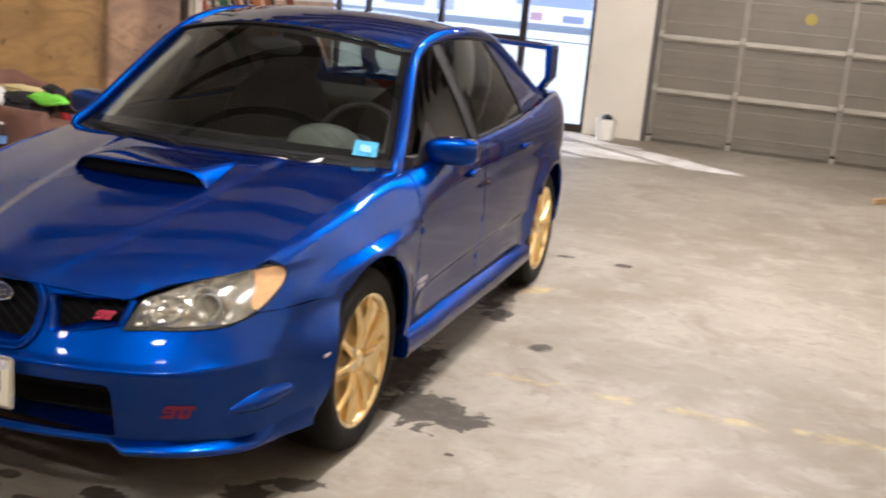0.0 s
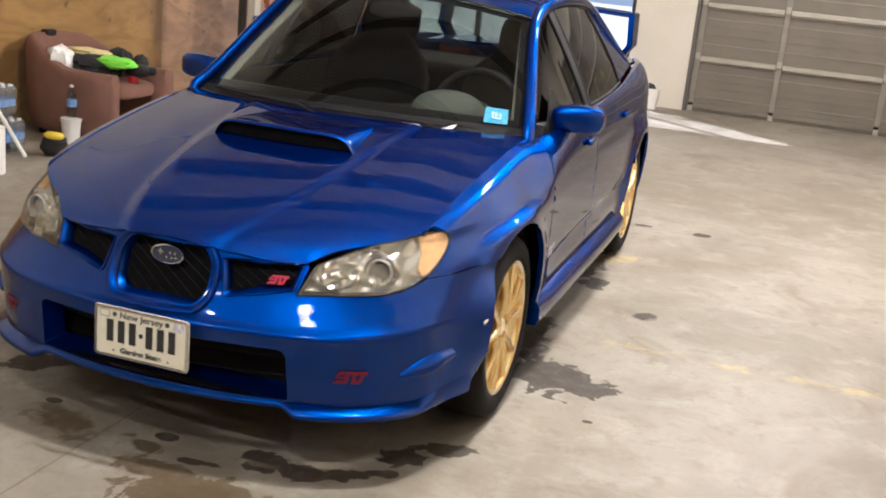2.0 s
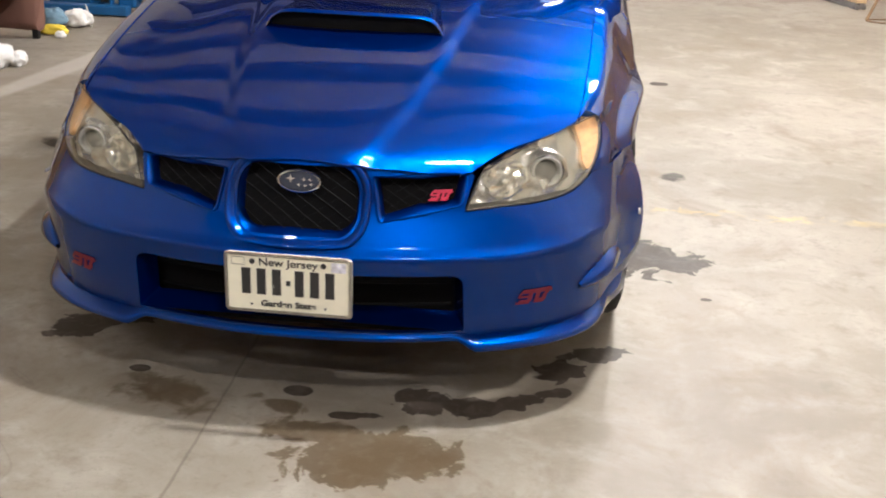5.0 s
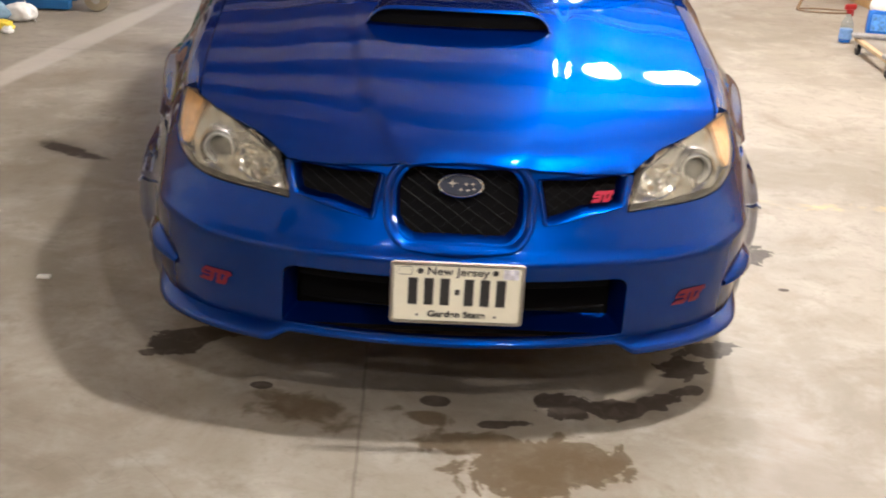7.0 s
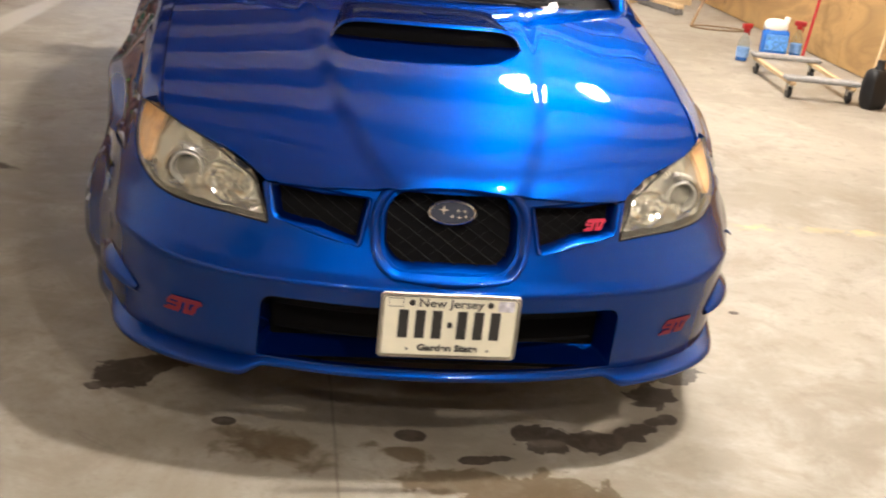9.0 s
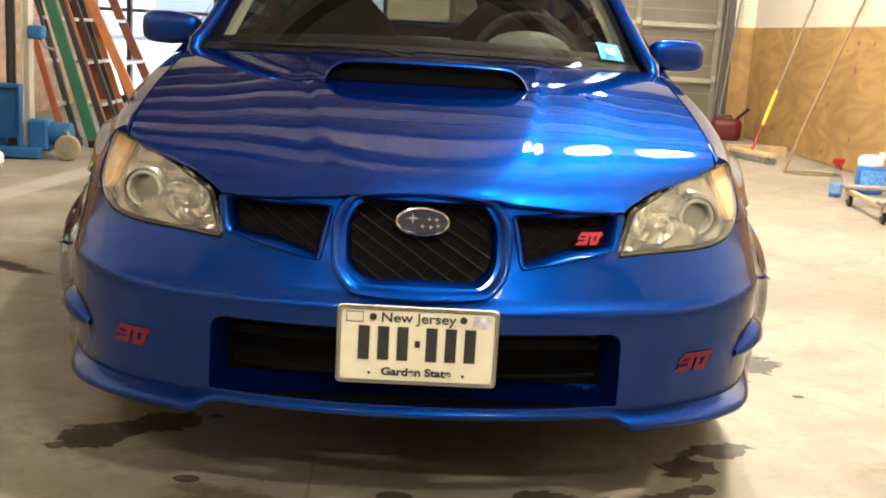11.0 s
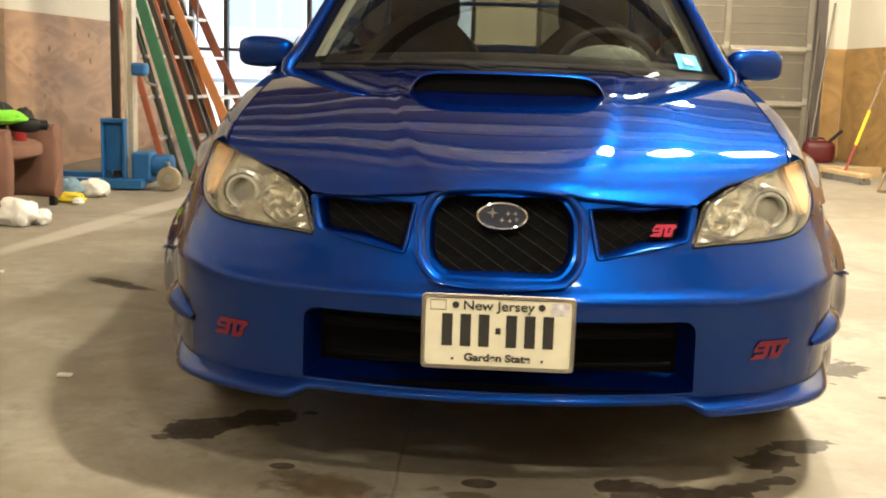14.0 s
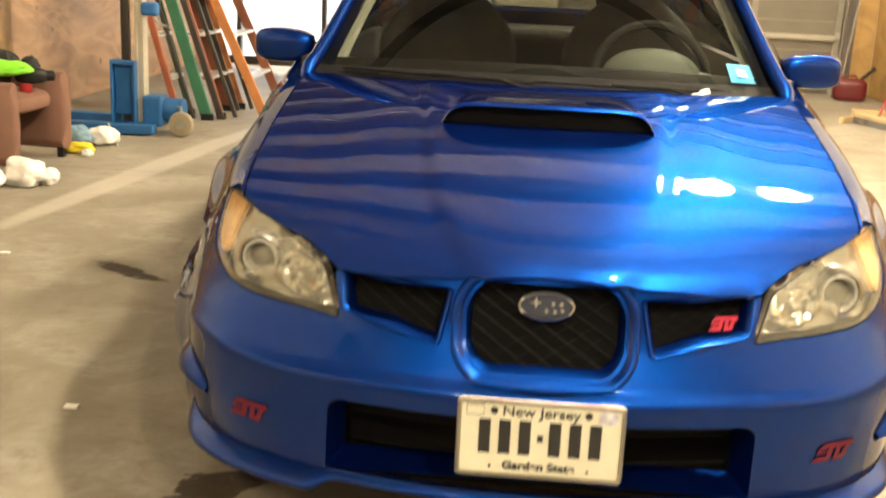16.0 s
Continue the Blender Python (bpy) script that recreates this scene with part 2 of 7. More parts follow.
def words(text, size, m, mat, parent, name="lettering", bold=0.0):
    """Flat letters in the built-in font, as a mesh."""
    cu = bpy.data.curves.new("text", "FONT")
    cu.body, cu.size, cu.align_x, cu.align_y, cu.extrude, cu.offset = text, size, "CENTER", "CENTER", 0.0004, bold
    ob = new("text", cu)
    dg = bpy.context.evaluated_depsgraph_get()
    me = bpy.data.meshes.new_from_object(ob.evaluated_get(dg))
    bpy.data.objects.remove(ob)
    me.materials.clear()
    me.materials.append(mat)
    me.transform(m)
    t = new(name, me)
    t.parent = parent
    return t


# ---- the building ----
XW, XE, YN, YS = -3.7, 3.8, 10.6, -7.0


def stained_concrete():
    """Worn slab: mottling at three scales, saw-cut joints, hairline cracks, worn yellow paint, oil and water stains."""
    m = bpy.data.materials.new("worn_concrete")
    m.use_nodes = True
    nt = m.node_tree
    n, ln = nt.nodes, nt.links
    p = n["Principled BSDF"]
    geo = n.new("ShaderNodeNewGeometry")
    pos = geo.outputs["Position"]

    def math_node(op, a, b=None, c=None):
        q = n.new("ShaderNodeMath")
        q.operation = op
        for i, v in enumerate((a, b, c)):
            if v is None:
                continue
            if isinstance(v, (int, float)):
                q.inputs[i].default_value = v
            else:
                ln.new(v, q.inputs[i])
        return q.outputs[0]

    def noise_node(scale, detail=4, rough=0.55, offset=(0, 0, 0), distort=0.0, stretch=(1, 1, 1)):
        mp = n.new("ShaderNodeMapping")
        mp.inputs["Location"].default_value, mp.inputs["Scale"].default_value = offset, stretch
        ln.new(pos, mp.inputs[0])
        q = n.new("ShaderNodeTexNoise")
        q.inputs["Scale"].default_value, q.inputs["Detail"].default_value, q.inputs["Roughness"].default_value, q.inputs["Distortion"].default_value = scale, detail, rough, distort
        ln.new(mp.outputs[0], q.inputs[0])
        return q

    def ramp(v, a, b, lo=0.0, hi=1.0):
        q = n.new("ShaderNodeMapRange")
        q.interpolation_type = "SMOOTHSTEP"
        for k, x in zip(("From Min", "From Max", "To Min", "To Max"), (a, b, lo, hi)):
            q.inputs[k].default_value = x
        ln.new(v, q.inputs[0])
        return q.outputs[0]

    def mix(fac, a, b):
        q = n.new("ShaderNodeMix")
        q.data_type = "RGBA"
        if isinstance(fac, (int, float)):
            q.inputs[0].default_value = fac
        else:
            ln.new(fac, q.inputs[0])
        for i, v in ((6, a), (7, b)):
            if isinstance(v, tuple):
                q.inputs[i].default_value = (*v, 1)
            else:
                ln.new(v, q.inputs[i])
        return q.outputs[2]

    big = noise_node(0.55, 5, 0.6, (3, 1, 0), 0.6)
    mid = noise_node(3.6, 8, 0.66, (7, 4, 0), 0.5)
    small = noise_node(11, 6, 0.65, (1, 9, 0))
    grain = noise_node(110, 4, 0.7)
    col = mix(ramp(big.outputs[0], 0.35, 0.66), SLAB_DARK, SLAB_LIGHT)
    col = mix(ramp(mid.outputs[0], 0.40, 0.74, 0.0, 0.7), col, SLAB_PALE)
    col = mix(ramp(small.outputs[0], 0.50, 0.74, 0.0, 0.6), col, SLAB_SPOT)
    grime = noise_node(1.9, 7, 0.68, (9, 2, 0), 0.8)
    col = mix(ramp(grime.outputs[0], 0.48, 0.70, 0.0, 0.6), col, (0.175, 0.140, 0.098))
    fleck = noise_node(38, 5, 0.7, (4, 6, 0), 0.4)
    col = mix(ramp(fleck.outputs[0], 0.50, 0.76, 0.0, 0.55), col, SLAB_DARK)
    col = mix(ramp(grain.outputs[0], 0.55, 0.8, 0.0, 0.4), col, SLAB_SPOT)
    warp = noise_node(11, 3, 0.5, (2, 2, 0), 1.0)
    warp2 = noise_node(46, 4, 0.6, (5, 2, 0), 0.8)
    blot = noise_node(19, 5, 0.65, (8, 3, 0), 0.6)
    fade = ramp(blot.outputs[0], 0.28, 0.55, 0.82, 1.0)
    sep = n.new("ShaderNodeSeparateXYZ")
    ln.new(pos, sep.inputs[0])

    def stain(x, y, rx, ry, turn=0.0, rag=0.7, soft=0.14):
        c, s = math.cos(radians(turn)), math.sin(radians(turn))
        dx, dy = math_node("SUBTRACT", sep.outputs[0], x), math_node("SUBTRACT", sep.outputs[1], y)
        u = math_node("ADD", math_node("MULTIPLY", dx, c / rx), math_node("MULTIPLY", dy, s / rx))
        v = math_node("ADD", math_node("MULTIPLY", dx, -s / ry), math_node("MULTIPLY", dy, c / ry))
        d = math_node("SQRT", math_node("ADD", math_node("MULTIPLY", u, u), math_node("MULTIPLY", v, v)))
        w = math_node("MULTIPLY_ADD", math_node("SUBTRACT", warp.outputs[0], 0.5), rag * 2.6, d)
        w = math_node("MULTIPLY_ADD", math_node("SUBTRACT", warp2.outputs[0], 0.5), rag * 0.5, w)
        return ramp(w, 1.0 + soft / 2, 1.0 - soft / 2)

    def union(masks):
        r = masks[0]
        for q in masks[1:]:
            r = math_node("MAXIMUM", r, q)
        return r

    # worn yellow parking lines
    yl = [stain(1.75, 1.895, 0.62, 0.030, 0, 2.2, 0.9), stain(0.86, 3.30, 0.12, 0.05, 60, 0.8, 0.6), stain(2.5, 1.93, 0.3, 0.03, 0, 2.2, 0.9)]
    col = mix(math_node("MULTIPLY", math_node("MULTIPLY", union(yl), ramp(mid.outputs[0], 0.42, 0.62)), 0.42), col, (0.62, 0.44, 0.13))
    # smoother pale strip on the left
    col = mix(math_node("MULTIPLY", stain(-2.13, 4.4, 0.095, 1.75, -7, 0.10, 0.5), 0.62), col, (0.47, 0.44, 0.40))
    # damp and old oil
    damp = [stain(0.92, 1.37, 0.20, 0.16, -20, 0.9), stain(1.08, 1.34, 0.13, 0.07, 10, 0.9), stain(0.82, 2.74, 0.07, 0.10, 0, 0.7), stain(1.135, 2.36, 0.045, 0.06, 0, 0.8, 0.6), stain(0.76, 0.55, 0.09, 0.05, 20, 0.9)]
    col = mix(math_node("MULTIPLY", math_node("MULTIPLY", union(damp), fade), 0.93), col, (0.036, 0.028, 0.019))
    brown = [stain(0.22, -0.09, 0.21, 0.115, 12, 0.6), stain(0.03, 0.0, 0.10, 0.06, 0, 0.8, 0.4), stain(-0.36, 0.13, 0.12, 0.07, -20, 0.9, 0.7), stain(-0.06, 0.12, 0.07, 0.03, -20, 0.9, 0.6)]
    col = mix(math_node("MULTIPLY", math_node("MULTIPLY", union(brown), fade), 0.82), col, (0.080, 0.049, 0.016))
    oil = [stain(0.31, 0.205, 0.072, 0.066, 0, 0.8), stain(0.43, 0.195, 0.075, 0.045, 10, 0.9), stain(0.555, 0.25, 0.075, 0.040, 30, 0.9), stain(0.64, 0.30, 0.055, 0.022, 20, 0.7), stain(0.135, 0.10, 0.085, 0.020, 5, 0.9), stain(-0.03, 0.20, 0.042, 0.030, 0, 0.25),
           stain(-0.48, 0.25, 0.028, 0.019, 0, 0.25), stain(-0.73, 0.49, 0.12, 0.075, 40, 0.75), stain(-0.60, 0.58, 0.12, 0.06, 20, 0.7), stain(1.20, 4.20, 0.05, 0.045, 20, 0.8), stain(0.84, 4.21, 0.05, 0.03, 0, 0.8), stain(0.70, 1.75, 0.10, 0.35, 0, 0.8, 0.5),
           stain(0.72, 3.1, 0.08, 0.3, 0, 0.8, 0.5), stain(1.13, 1.02, 0.018, 0.014, 0, 0.3), stain(0.66, 0.44, 0.09, 0.05, 30, 0.9), stain(-1.56, 2.2, 0.20, 0.045, -35, 0.5, 0.6)]
    oilm = union(oil)
    col = mix(math_node("MULTIPLY", math_node("MULTIPLY", oilm, fade), 0.92), col, (0.034, 0.022, 0.014))
    # saw-cut joints and cracks
    bend = math_node("MULTIPLY", math_node("SUBTRACT", mid.outputs[0], 0.5), 0.03)
    jx = math_node("ABSOLUTE", math_node("ADD", math_node("SUBTRACT", sep.outputs[0], -0.215), bend))
    jy = math_node("ABSOLUTE", math_node("ADD", math_node("SUBTRACT", sep.outputs[1], 4.16), bend))
    cut = math_node("MAXIMUM", ramp(jx, 0.006, 0.002), ramp(jy, 0.007, 0.002))
    wander = noise_node(0.9, 3, 0.5, (11, 3, 0), 1.2)
    crack = ramp(math_node("ABSOLUTE", math_node("SUBTRACT", wander.outputs[0], 0.515)), 0.0016, 0.0004)
    crack = math_node("MULTIPLY", crack, ramp(noise_node(0.8, 2, 0.5, (5, 5, 0)).outputs[0], 0.5, 0.6))
    lines = math_node("MAXIMUM", math_node("MULTIPLY", cut, 0.42), math_node("MULTIPLY", crack, 0.16))
    col = mix(lines, col, (0.09, 0.075, 0.055))
    ln.new(col, p.inputs["Base Color"])
    rough = math_node("SUBTRACT", ramp(mid.outputs[0], 0.35, 0.7, 0.48, 0.66), math_node("MULTIPLY", oilm, -0.12))
    ln.new(rough, p.inputs["Roughness"])
    p.inputs["Specular IOR Level"].default_value = 0.35
    bp = n.new("ShaderNodeBump")
    bp.inputs["Strength"].default_value, bp.inputs["Distance"].default_value = 0.35, 0.004
    hgt = math_node("SUBTRACT", math_node("ADD", math_node("MULTIPLY", grain.outputs[0], 0.35), small.outputs[0]), math_node("MULTIPLY", lines, 1.5))
    ln.new(hgt, bp.inputs["Height"])
    ln.new(bp.outputs[0], p.inputs["Normal"])
    return m


SLAB_DARK, SLAB_LIGHT, SLAB_PALE, SLAB_SPOT = (0.205, 0.178, 0.137), (0.308, 0.278, 0.230), (0.42, 0.392, 0.343), (0.165, 0.142, 0.107)
CONCRETE = stained_concrete()
WALL_WHITE = material("cream_wall_paint", (0.64, 0.605, 0.52), 0.6, vary=0.06, scale=1.5, fine=40, bump=0.05)
# left sheets nearest the storefront: pink cast of the daylight mixed into the wood colour
PLY_W = plywood("pink_daylit_plywood", (0.44, 0.268, 0.150), (0.085, 0.036, 0.018))
PLY_GOLD = plywood("golden_plywood", (0.335, 0.192, 0.056), (0.082, 0.036, 0.012))
PLY_E = plywood("plywood_right", (0.437, 0.269, 0.101), (0.126, 0.059, 0.025))
DECK = material("roof_deck_metal", (0.84, 0.82, 0.80), 0.5, 0.0, vary=0.10, scale=2, fine=30, bump=0.05)
JOIST = material("joist_paint", (0.10, 0.085, 0.08), 0.6, vary=0.15, scale=5, fine=60)
GATE_M = material("gate_sheet_steel", (0.165, 0.145, 0.115), 0.55, 0.15, vary=0.14, scale=2.5, fine=60, bump=0.06)
GATE_RAIL = material("gate_rail_galvanised", (0.36, 0.335, 0.28), 0.5, 0.15, vary=0.15, scale=6, fine=90)
GATE_STILE = material("gate_stile_steel", (0.225, 0.205, 0.17), 0.5, 0.15, vary=0.15, scale=6, fine=90)
BRONZE = material("bronze_aluminium", (0.035, 0.028, 0.024), 0.4, 0.4, vary=0.2)

floor = tagged(mesh_ob("floor", boxes(((XW - 0.2, YS - 0.2, -0.2), (XE + 0.2, YN + 0.2, 0))), CONCRETE), "worn grey concrete garage floor with oil stains", "floor", kind="structure")
PAVE = material("bright_pavement", (0.55, 0.54, 0.50), 0.8, vary=0.15, scale=0.8, fine=20)
ground = tagged(mesh_ob("ground", boxes(((-60, YN + 0.2, -0.25), (60, 160, -0.06))), PAVE), "pale sunlit pavement outside the storefront", "ground", kind="structure")
ceiling_bm = boxes(((XW - 0.2, YS - 0.2, CEIL + 0.16), (XE + 0.2, YN + 0.2, CEIL + 0.3)))
for k in range(44):
    y = YS + 0.2 + k * 0.4
    box(ceiling_bm, (XW, y, CEIL + 0.12), (XE, y + 0.14, CEIL + 0.16))
tagged(mesh_ob("ceiling", ceiling_bm, DECK), "pale corrugated metal roof deck", "ceiling", kind="structure")
for k in range(16):
    y = -6.2 + k * 1.1
    bm = boxes(((XW, y, CEIL - 0.02), (XE, y + 0.10, CEIL + 0.02)), ((XW, y + 0.04, CEIL - 0.26), (XE, y + 0.06, CEIL - 0.02)), ((XW, y, CEIL - 0.29), (XE, y + 0.10, CEIL - 0.26)))
    tagged(mesh_ob("roof_joist", bm, JOIST), "dark painted steel roof joist under the deck", "beam", "roof joists", "structure")
# side walls, painted above a plywood dado
tagged(mesh_ob("wall_west", boxes(((XW - 0.2, YS, 0), (XW, YN, CEIL + 0.16))), WALL_WHITE), "cream painted wall above plywood", "wall", kind="structure")
tagged(mesh_ob("wall_east", boxes(((XE, YS, 0), (XE + 0.2, YN + 0.2, CEIL + 0.16))), WALL_WHITE), "cream painted wall above plywood", "wall", kind="structure")
tagged(mesh_ob("wall_south", boxes(((XW, YS - 0.2, 0), (XE, YS, CEIL + 0.16))), material("dark_end_wall", (0.16, 0.14, 0.12), 0.8, vary=0.2, scale=1.2)), "plain dark end wall", "wall", kind="structure")
PLY_H = 1.24
for name, x0, x1, mat, ys in (("dado_west", XW, XW + 0.018, PLY_W, 8.3), ("dado_east", XE - 0.018, XE, PLY_E, YN - 0.02)):
    dado = tagged(new(name), "knotty plywood sheets along the foot of the wall", "wall panel", kind="structure")
    y = ys
    while y > YS + 0.1:
        y0 = max(YS, y - 2.437)
        part("plywood_sheet", boxes(((x0, y0, 0.006), (x1, y, PLY_H), 0.002)), PLY_GOLD if name == "dado_west" and y < 6 else mat, dado)
        y -= 2.44
part("plywood_sheet", boxes(((XW, 8.303, 0.006), (XW + 0.018, YN, PLY_H), 0.002)), PLY_W, bpy.data.objects["dado_west"])
# rear wall: storefront, pillar, sectional gate
STORE_X0, PILLAR0, PILLAR1, GATE1 = XW, -0.37, 0.34, 3.5
part("plywood_sheet", boxes(((GATE1 + 0.062, YN - 0.018, 0.006), (XE - 0.02, YN, PLY_H), 0.002)), PLY_E, bpy.data.objects["dado_east"])
tagged(mesh_ob("wall_north", boxes(((PILLAR0, YN, 0), (PILLAR1, YN + 0.2, CEIL + 0.16)), ((GATE1, YN, 0), (XE, YN + 0.2, CEIL + 0.16)),
                                   ((XW, YN, 2.5), (PILLAR0, YN + 0.2, CEIL + 0.16)), ((PILLAR1, YN, 3.05), (GATE1, YN + 0.2, CEIL + 0.16))), WALL_WHITE),
       "cream painted pillar and lintels of the end wall", "wall", kind="structure")
tagged(mesh_ob("trim", boxes(((PILLAR1 - 0.012, YN - 0.012, 0), (PILLAR1 + 0.025, YN + 0.07, 3.3)), ((GATE1 - 0.05, YN - 0.012, 0), (GATE1 + 0.06, YN + 0.07, 3.3))), JOIST), "dark steel jambs of the gate", "trim", kind="structure")
store = tagged(new("window_1"), "dark bronze storefront glazing, sunlit outside", "window", kind="structure")
MULL = [XW + 0.03, -3.26, -2.29, -1.24, PILLAR0 - 0.025]
for i, x in enumerate(MULL):
    w, d = (0.04, 0.025) if i == 3 else (0.025, 0.05)
    part("mullion", boxes(((x - w, YN + 0.10 - d, 0), (x + w, YN + 0.10 + d, 2.5), 0.003)), BRONZE, store)
for a, b in zip(MULL, MULL[1:]):
    for z0, z1 in ((0.0, 0.09), (1.02, 1.06), (2.08, 2.14), (2.44, 2.5)):
        if b > -1.0 and z0 == 1.02:
            z0, z1 = 1.035, 1.045
        if b > -1.5 and z0 == 2.08:
            z0, z1 = 2.16, 2.439
        part("transom", boxes(((a + 0.03, YN + 0.06, z0), (b - 0.03, YN + 0.14, z1), 0.003)), BRONZE, store)
    for z0, z1 in ((0.09, 1.02), (1.06, 2.08), (2.14, 2.44)):
        pane = part("pane", boxes(((a + 0.02, YN + 0.095, z0 - 0.01), (b - 0.02, YN + 0.101, z1 + 0.01))), GLASS, store)
        pane.visible_shadow = False
# the sectional gate: sheets between stiles, with stiffening rails
gate = tagged(new("door_1"), "closed sectional steel gate with galvanised rails", "door", kind="structure")
GY = YN + 0.10
for k in range(5):
    z = 0.03 + k * 0.612
    part("gate_section", boxes(((PILLAR1 - 0.03, GY, z), (GATE1 + 0.03, GY + 0.04, z + 0.611), 0.002)), GATE_M, gate)
    for dz, h, d, mt in ((0.145, 0.007, 0.010, GATE_STILE), (0.25, 0.005, 0.007, GATE_M), (0.34, 0.005, 0.007, GATE_M), (0.435, 0.007, 0.010, GATE_STILE)):
        part("stiffening_rib", boxes(((PILLAR1 + 0.04, GY - d, z + dz - h), (GATE1 - 0.07, GY, z + dz + h), 0.002)), mt, gate)
    xs = [PILLAR1 + 0.07, 1.33, 2.48, GATE1 - 0.10]
    for x in xs:
        part("stile", boxes(((x - 0.032, GY - 0.030, z + 0.01), (x + 0.032, GY - 0.001, z + 0.594), 0.004)), GATE_STILE, gate)
        part("hinge", boxes(((x - 0.028, GY - 0.046, z - 0.035), (x + 0.028, GY - 0.031, z + 0.035), 0.003)), GATE_RAIL, gate)
    for a, b in zip(xs, xs[1:]):
        part("rail", boxes(((a + 0.035, GY - 0.075, z + 0.556), (b - 0.035, GY - 0.002, z + 0.612), 0.008), ((a + 0.035, GY - 0.03, z + 0.535), (b - 0.035, GY - 0.002, z + 0.557), 0.004)), GATE_RAIL, gate)
part("bottom_seal", boxes(((PILLAR1 - 0.03, GY - 0.01, 0.001), (GATE1 + 0.03, GY + 0.05, 0.032), 0.008)), GATE_M, gate)
part("bottom_rail", boxes(((PILLAR1 + 0.03, GY - 0.03, 0.034), (GATE1 - 0.06, GY - 0.002, 0.10), 0.004)), GATE_M, gate)
part("track", boxes(((GATE1 - 0.045, GY - 0.05, 0.0), (GATE1 - 0.02, GY + 0.03, 3.2), 0.003)), GATE_RAIL, gate)
part("track", boxes(((PILLAR1 + 0.002, GY - 0.02, 0.0), (PILLAR1 + 0.025, GY + 0.03, 3.2), 0.003)), GATE_RAIL, gate)
part("sticker", lathe([(0.0, 0), (0.066, 0), (0.066, 0.002), (0, 0.002)], 20, "y", pose(2.02, GY - 0.008, 1.56)), material("yellow_sticker", (0.30, 0.24, 0.03), 0.5), gate)
# outside: a pale far backdrop of buildings, its sunlight put in as glow
tagged(mesh_ob("backdrop", boxes(((-40, 60, -0.06), (40, 60.5, 14))), glowing("far_facade_glow", (0.88, 0.86, 1.0), 0.58)), "pale facades across the street, glowing as if sunlit", "backdrop", kind="structure")

# panes and blocks glow as well: their daylight and haze are in the colour
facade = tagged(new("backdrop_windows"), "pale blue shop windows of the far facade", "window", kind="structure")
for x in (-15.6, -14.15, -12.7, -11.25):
    part("far_pane", boxes(((x, 59.90, 2.75), (x + 1.3, 59.95, 4.9))), glowing("pale_blue_pane_glow", (0.62, 0.88, 1.0), 0.32), facade)
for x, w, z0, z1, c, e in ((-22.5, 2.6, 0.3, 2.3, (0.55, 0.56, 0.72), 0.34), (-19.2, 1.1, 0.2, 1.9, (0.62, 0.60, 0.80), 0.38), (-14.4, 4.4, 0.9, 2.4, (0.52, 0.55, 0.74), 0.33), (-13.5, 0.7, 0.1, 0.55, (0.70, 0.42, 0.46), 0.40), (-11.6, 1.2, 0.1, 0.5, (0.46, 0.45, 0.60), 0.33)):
    part("far_block", boxes(((x, 59.80, z0), (x + w, 59.88, z1))), glowing("glowing_far_block", c, e), facade)
# lamps: round high bays
LAMP_GLOW = glowing("lamp_glow", (1.0, 0.9, 0.74), 30)
SHADE_M = material("lamp_reflector", (0.7, 0.7, 0.7), 0.3, 0.7)


def high_bay(x, y, power):
    z = LAMP_Z
    t = thing("high_bay_lamp", "lit high-bay bulb inside a bell-shaped metal reflector", "lamp", pose(x, y, z), "high-bay lamps")
    part("reflector", lathe([(0.05, 0.26), (0.08, 0.24), (0.17, 0.12), (0.205, 0.03), (0.212, 0.025), (0.205, 0.02), (0.198, 0.03), (0.162, 0.11), (0.07, 0.22), (0.0, 0.23)], 28), SHADE_M, t, smooth=True)
    part("bulb", lathe([(0.0, 0.20), (0.03, 0.19), (0.055, 0.13), (0.098, 0.06), (0.112, 0.0), (0.098, -0.06), (0.058, -0.098), (0.0, -0.113)], 24), LAMP_GLOW, t, smooth=True).visible_shadow = False
    part("ballast", lathe([(0.0, 0.23), (0.06, 0.23), (0.06, 0.36), (0.03, 0.38), (0, 0.38)], 20), BLACK, t)
    part("hook", tube([(0, 0, 0.37), (0, 0, CEIL - z + 0.165)], 0.008, 6), STEEL, t)
    la = bpy.data.lights.new("lamp", "POINT")
    la.shadow_soft_size, la.energy, la.color = 0.115, power, LAMP_TINT
    o = new("lamp", la)
    o.parent = t


for (lx, ly), lp in zip(LAMPS, LAMP_POWER):
    high_bay(lx, ly, lp)


# ---- the car ----
from mathutils import geometry


def spl(keys):
    """A smooth curve through (t, value) keys that does not overshoot."""
    xs, ys = [float(k[0]) for k in keys], [float(k[1]) for k in keys]
    n = len(xs)
    d = [(ys[i + 1] - ys[i]) / (xs[i + 1] - xs[i]) for i in range(n - 1)]
    m = [d[0]] + [0.0 if d[i - 1] * d[i] <= 0 else 2 * d[i - 1] * d[i] / (d[i - 1] + d[i]) for i in range(1, n - 1)] + [d[-1]]

    def f(t):
        if t <= xs[0]:
            return ys[0] + m[0] * (t - xs[0])
        if t >= xs[-1]:
            return ys[-1] + m[-1] * (t - xs[-1])
        i = next(k for k in range(n - 1) if t <= xs[k + 1])
        h = xs[i + 1] - xs[i]
        s = (t - xs[i]) / h
        return ((2 * s ** 3 - 3 * s * s + 1) * ys[i] + (s ** 3 - 2 * s * s + s) * h * m[i] + (3 * s * s - 2 * s ** 3) * ys[i + 1] + (s ** 3 - s * s) * h * m[i + 1])
    return f


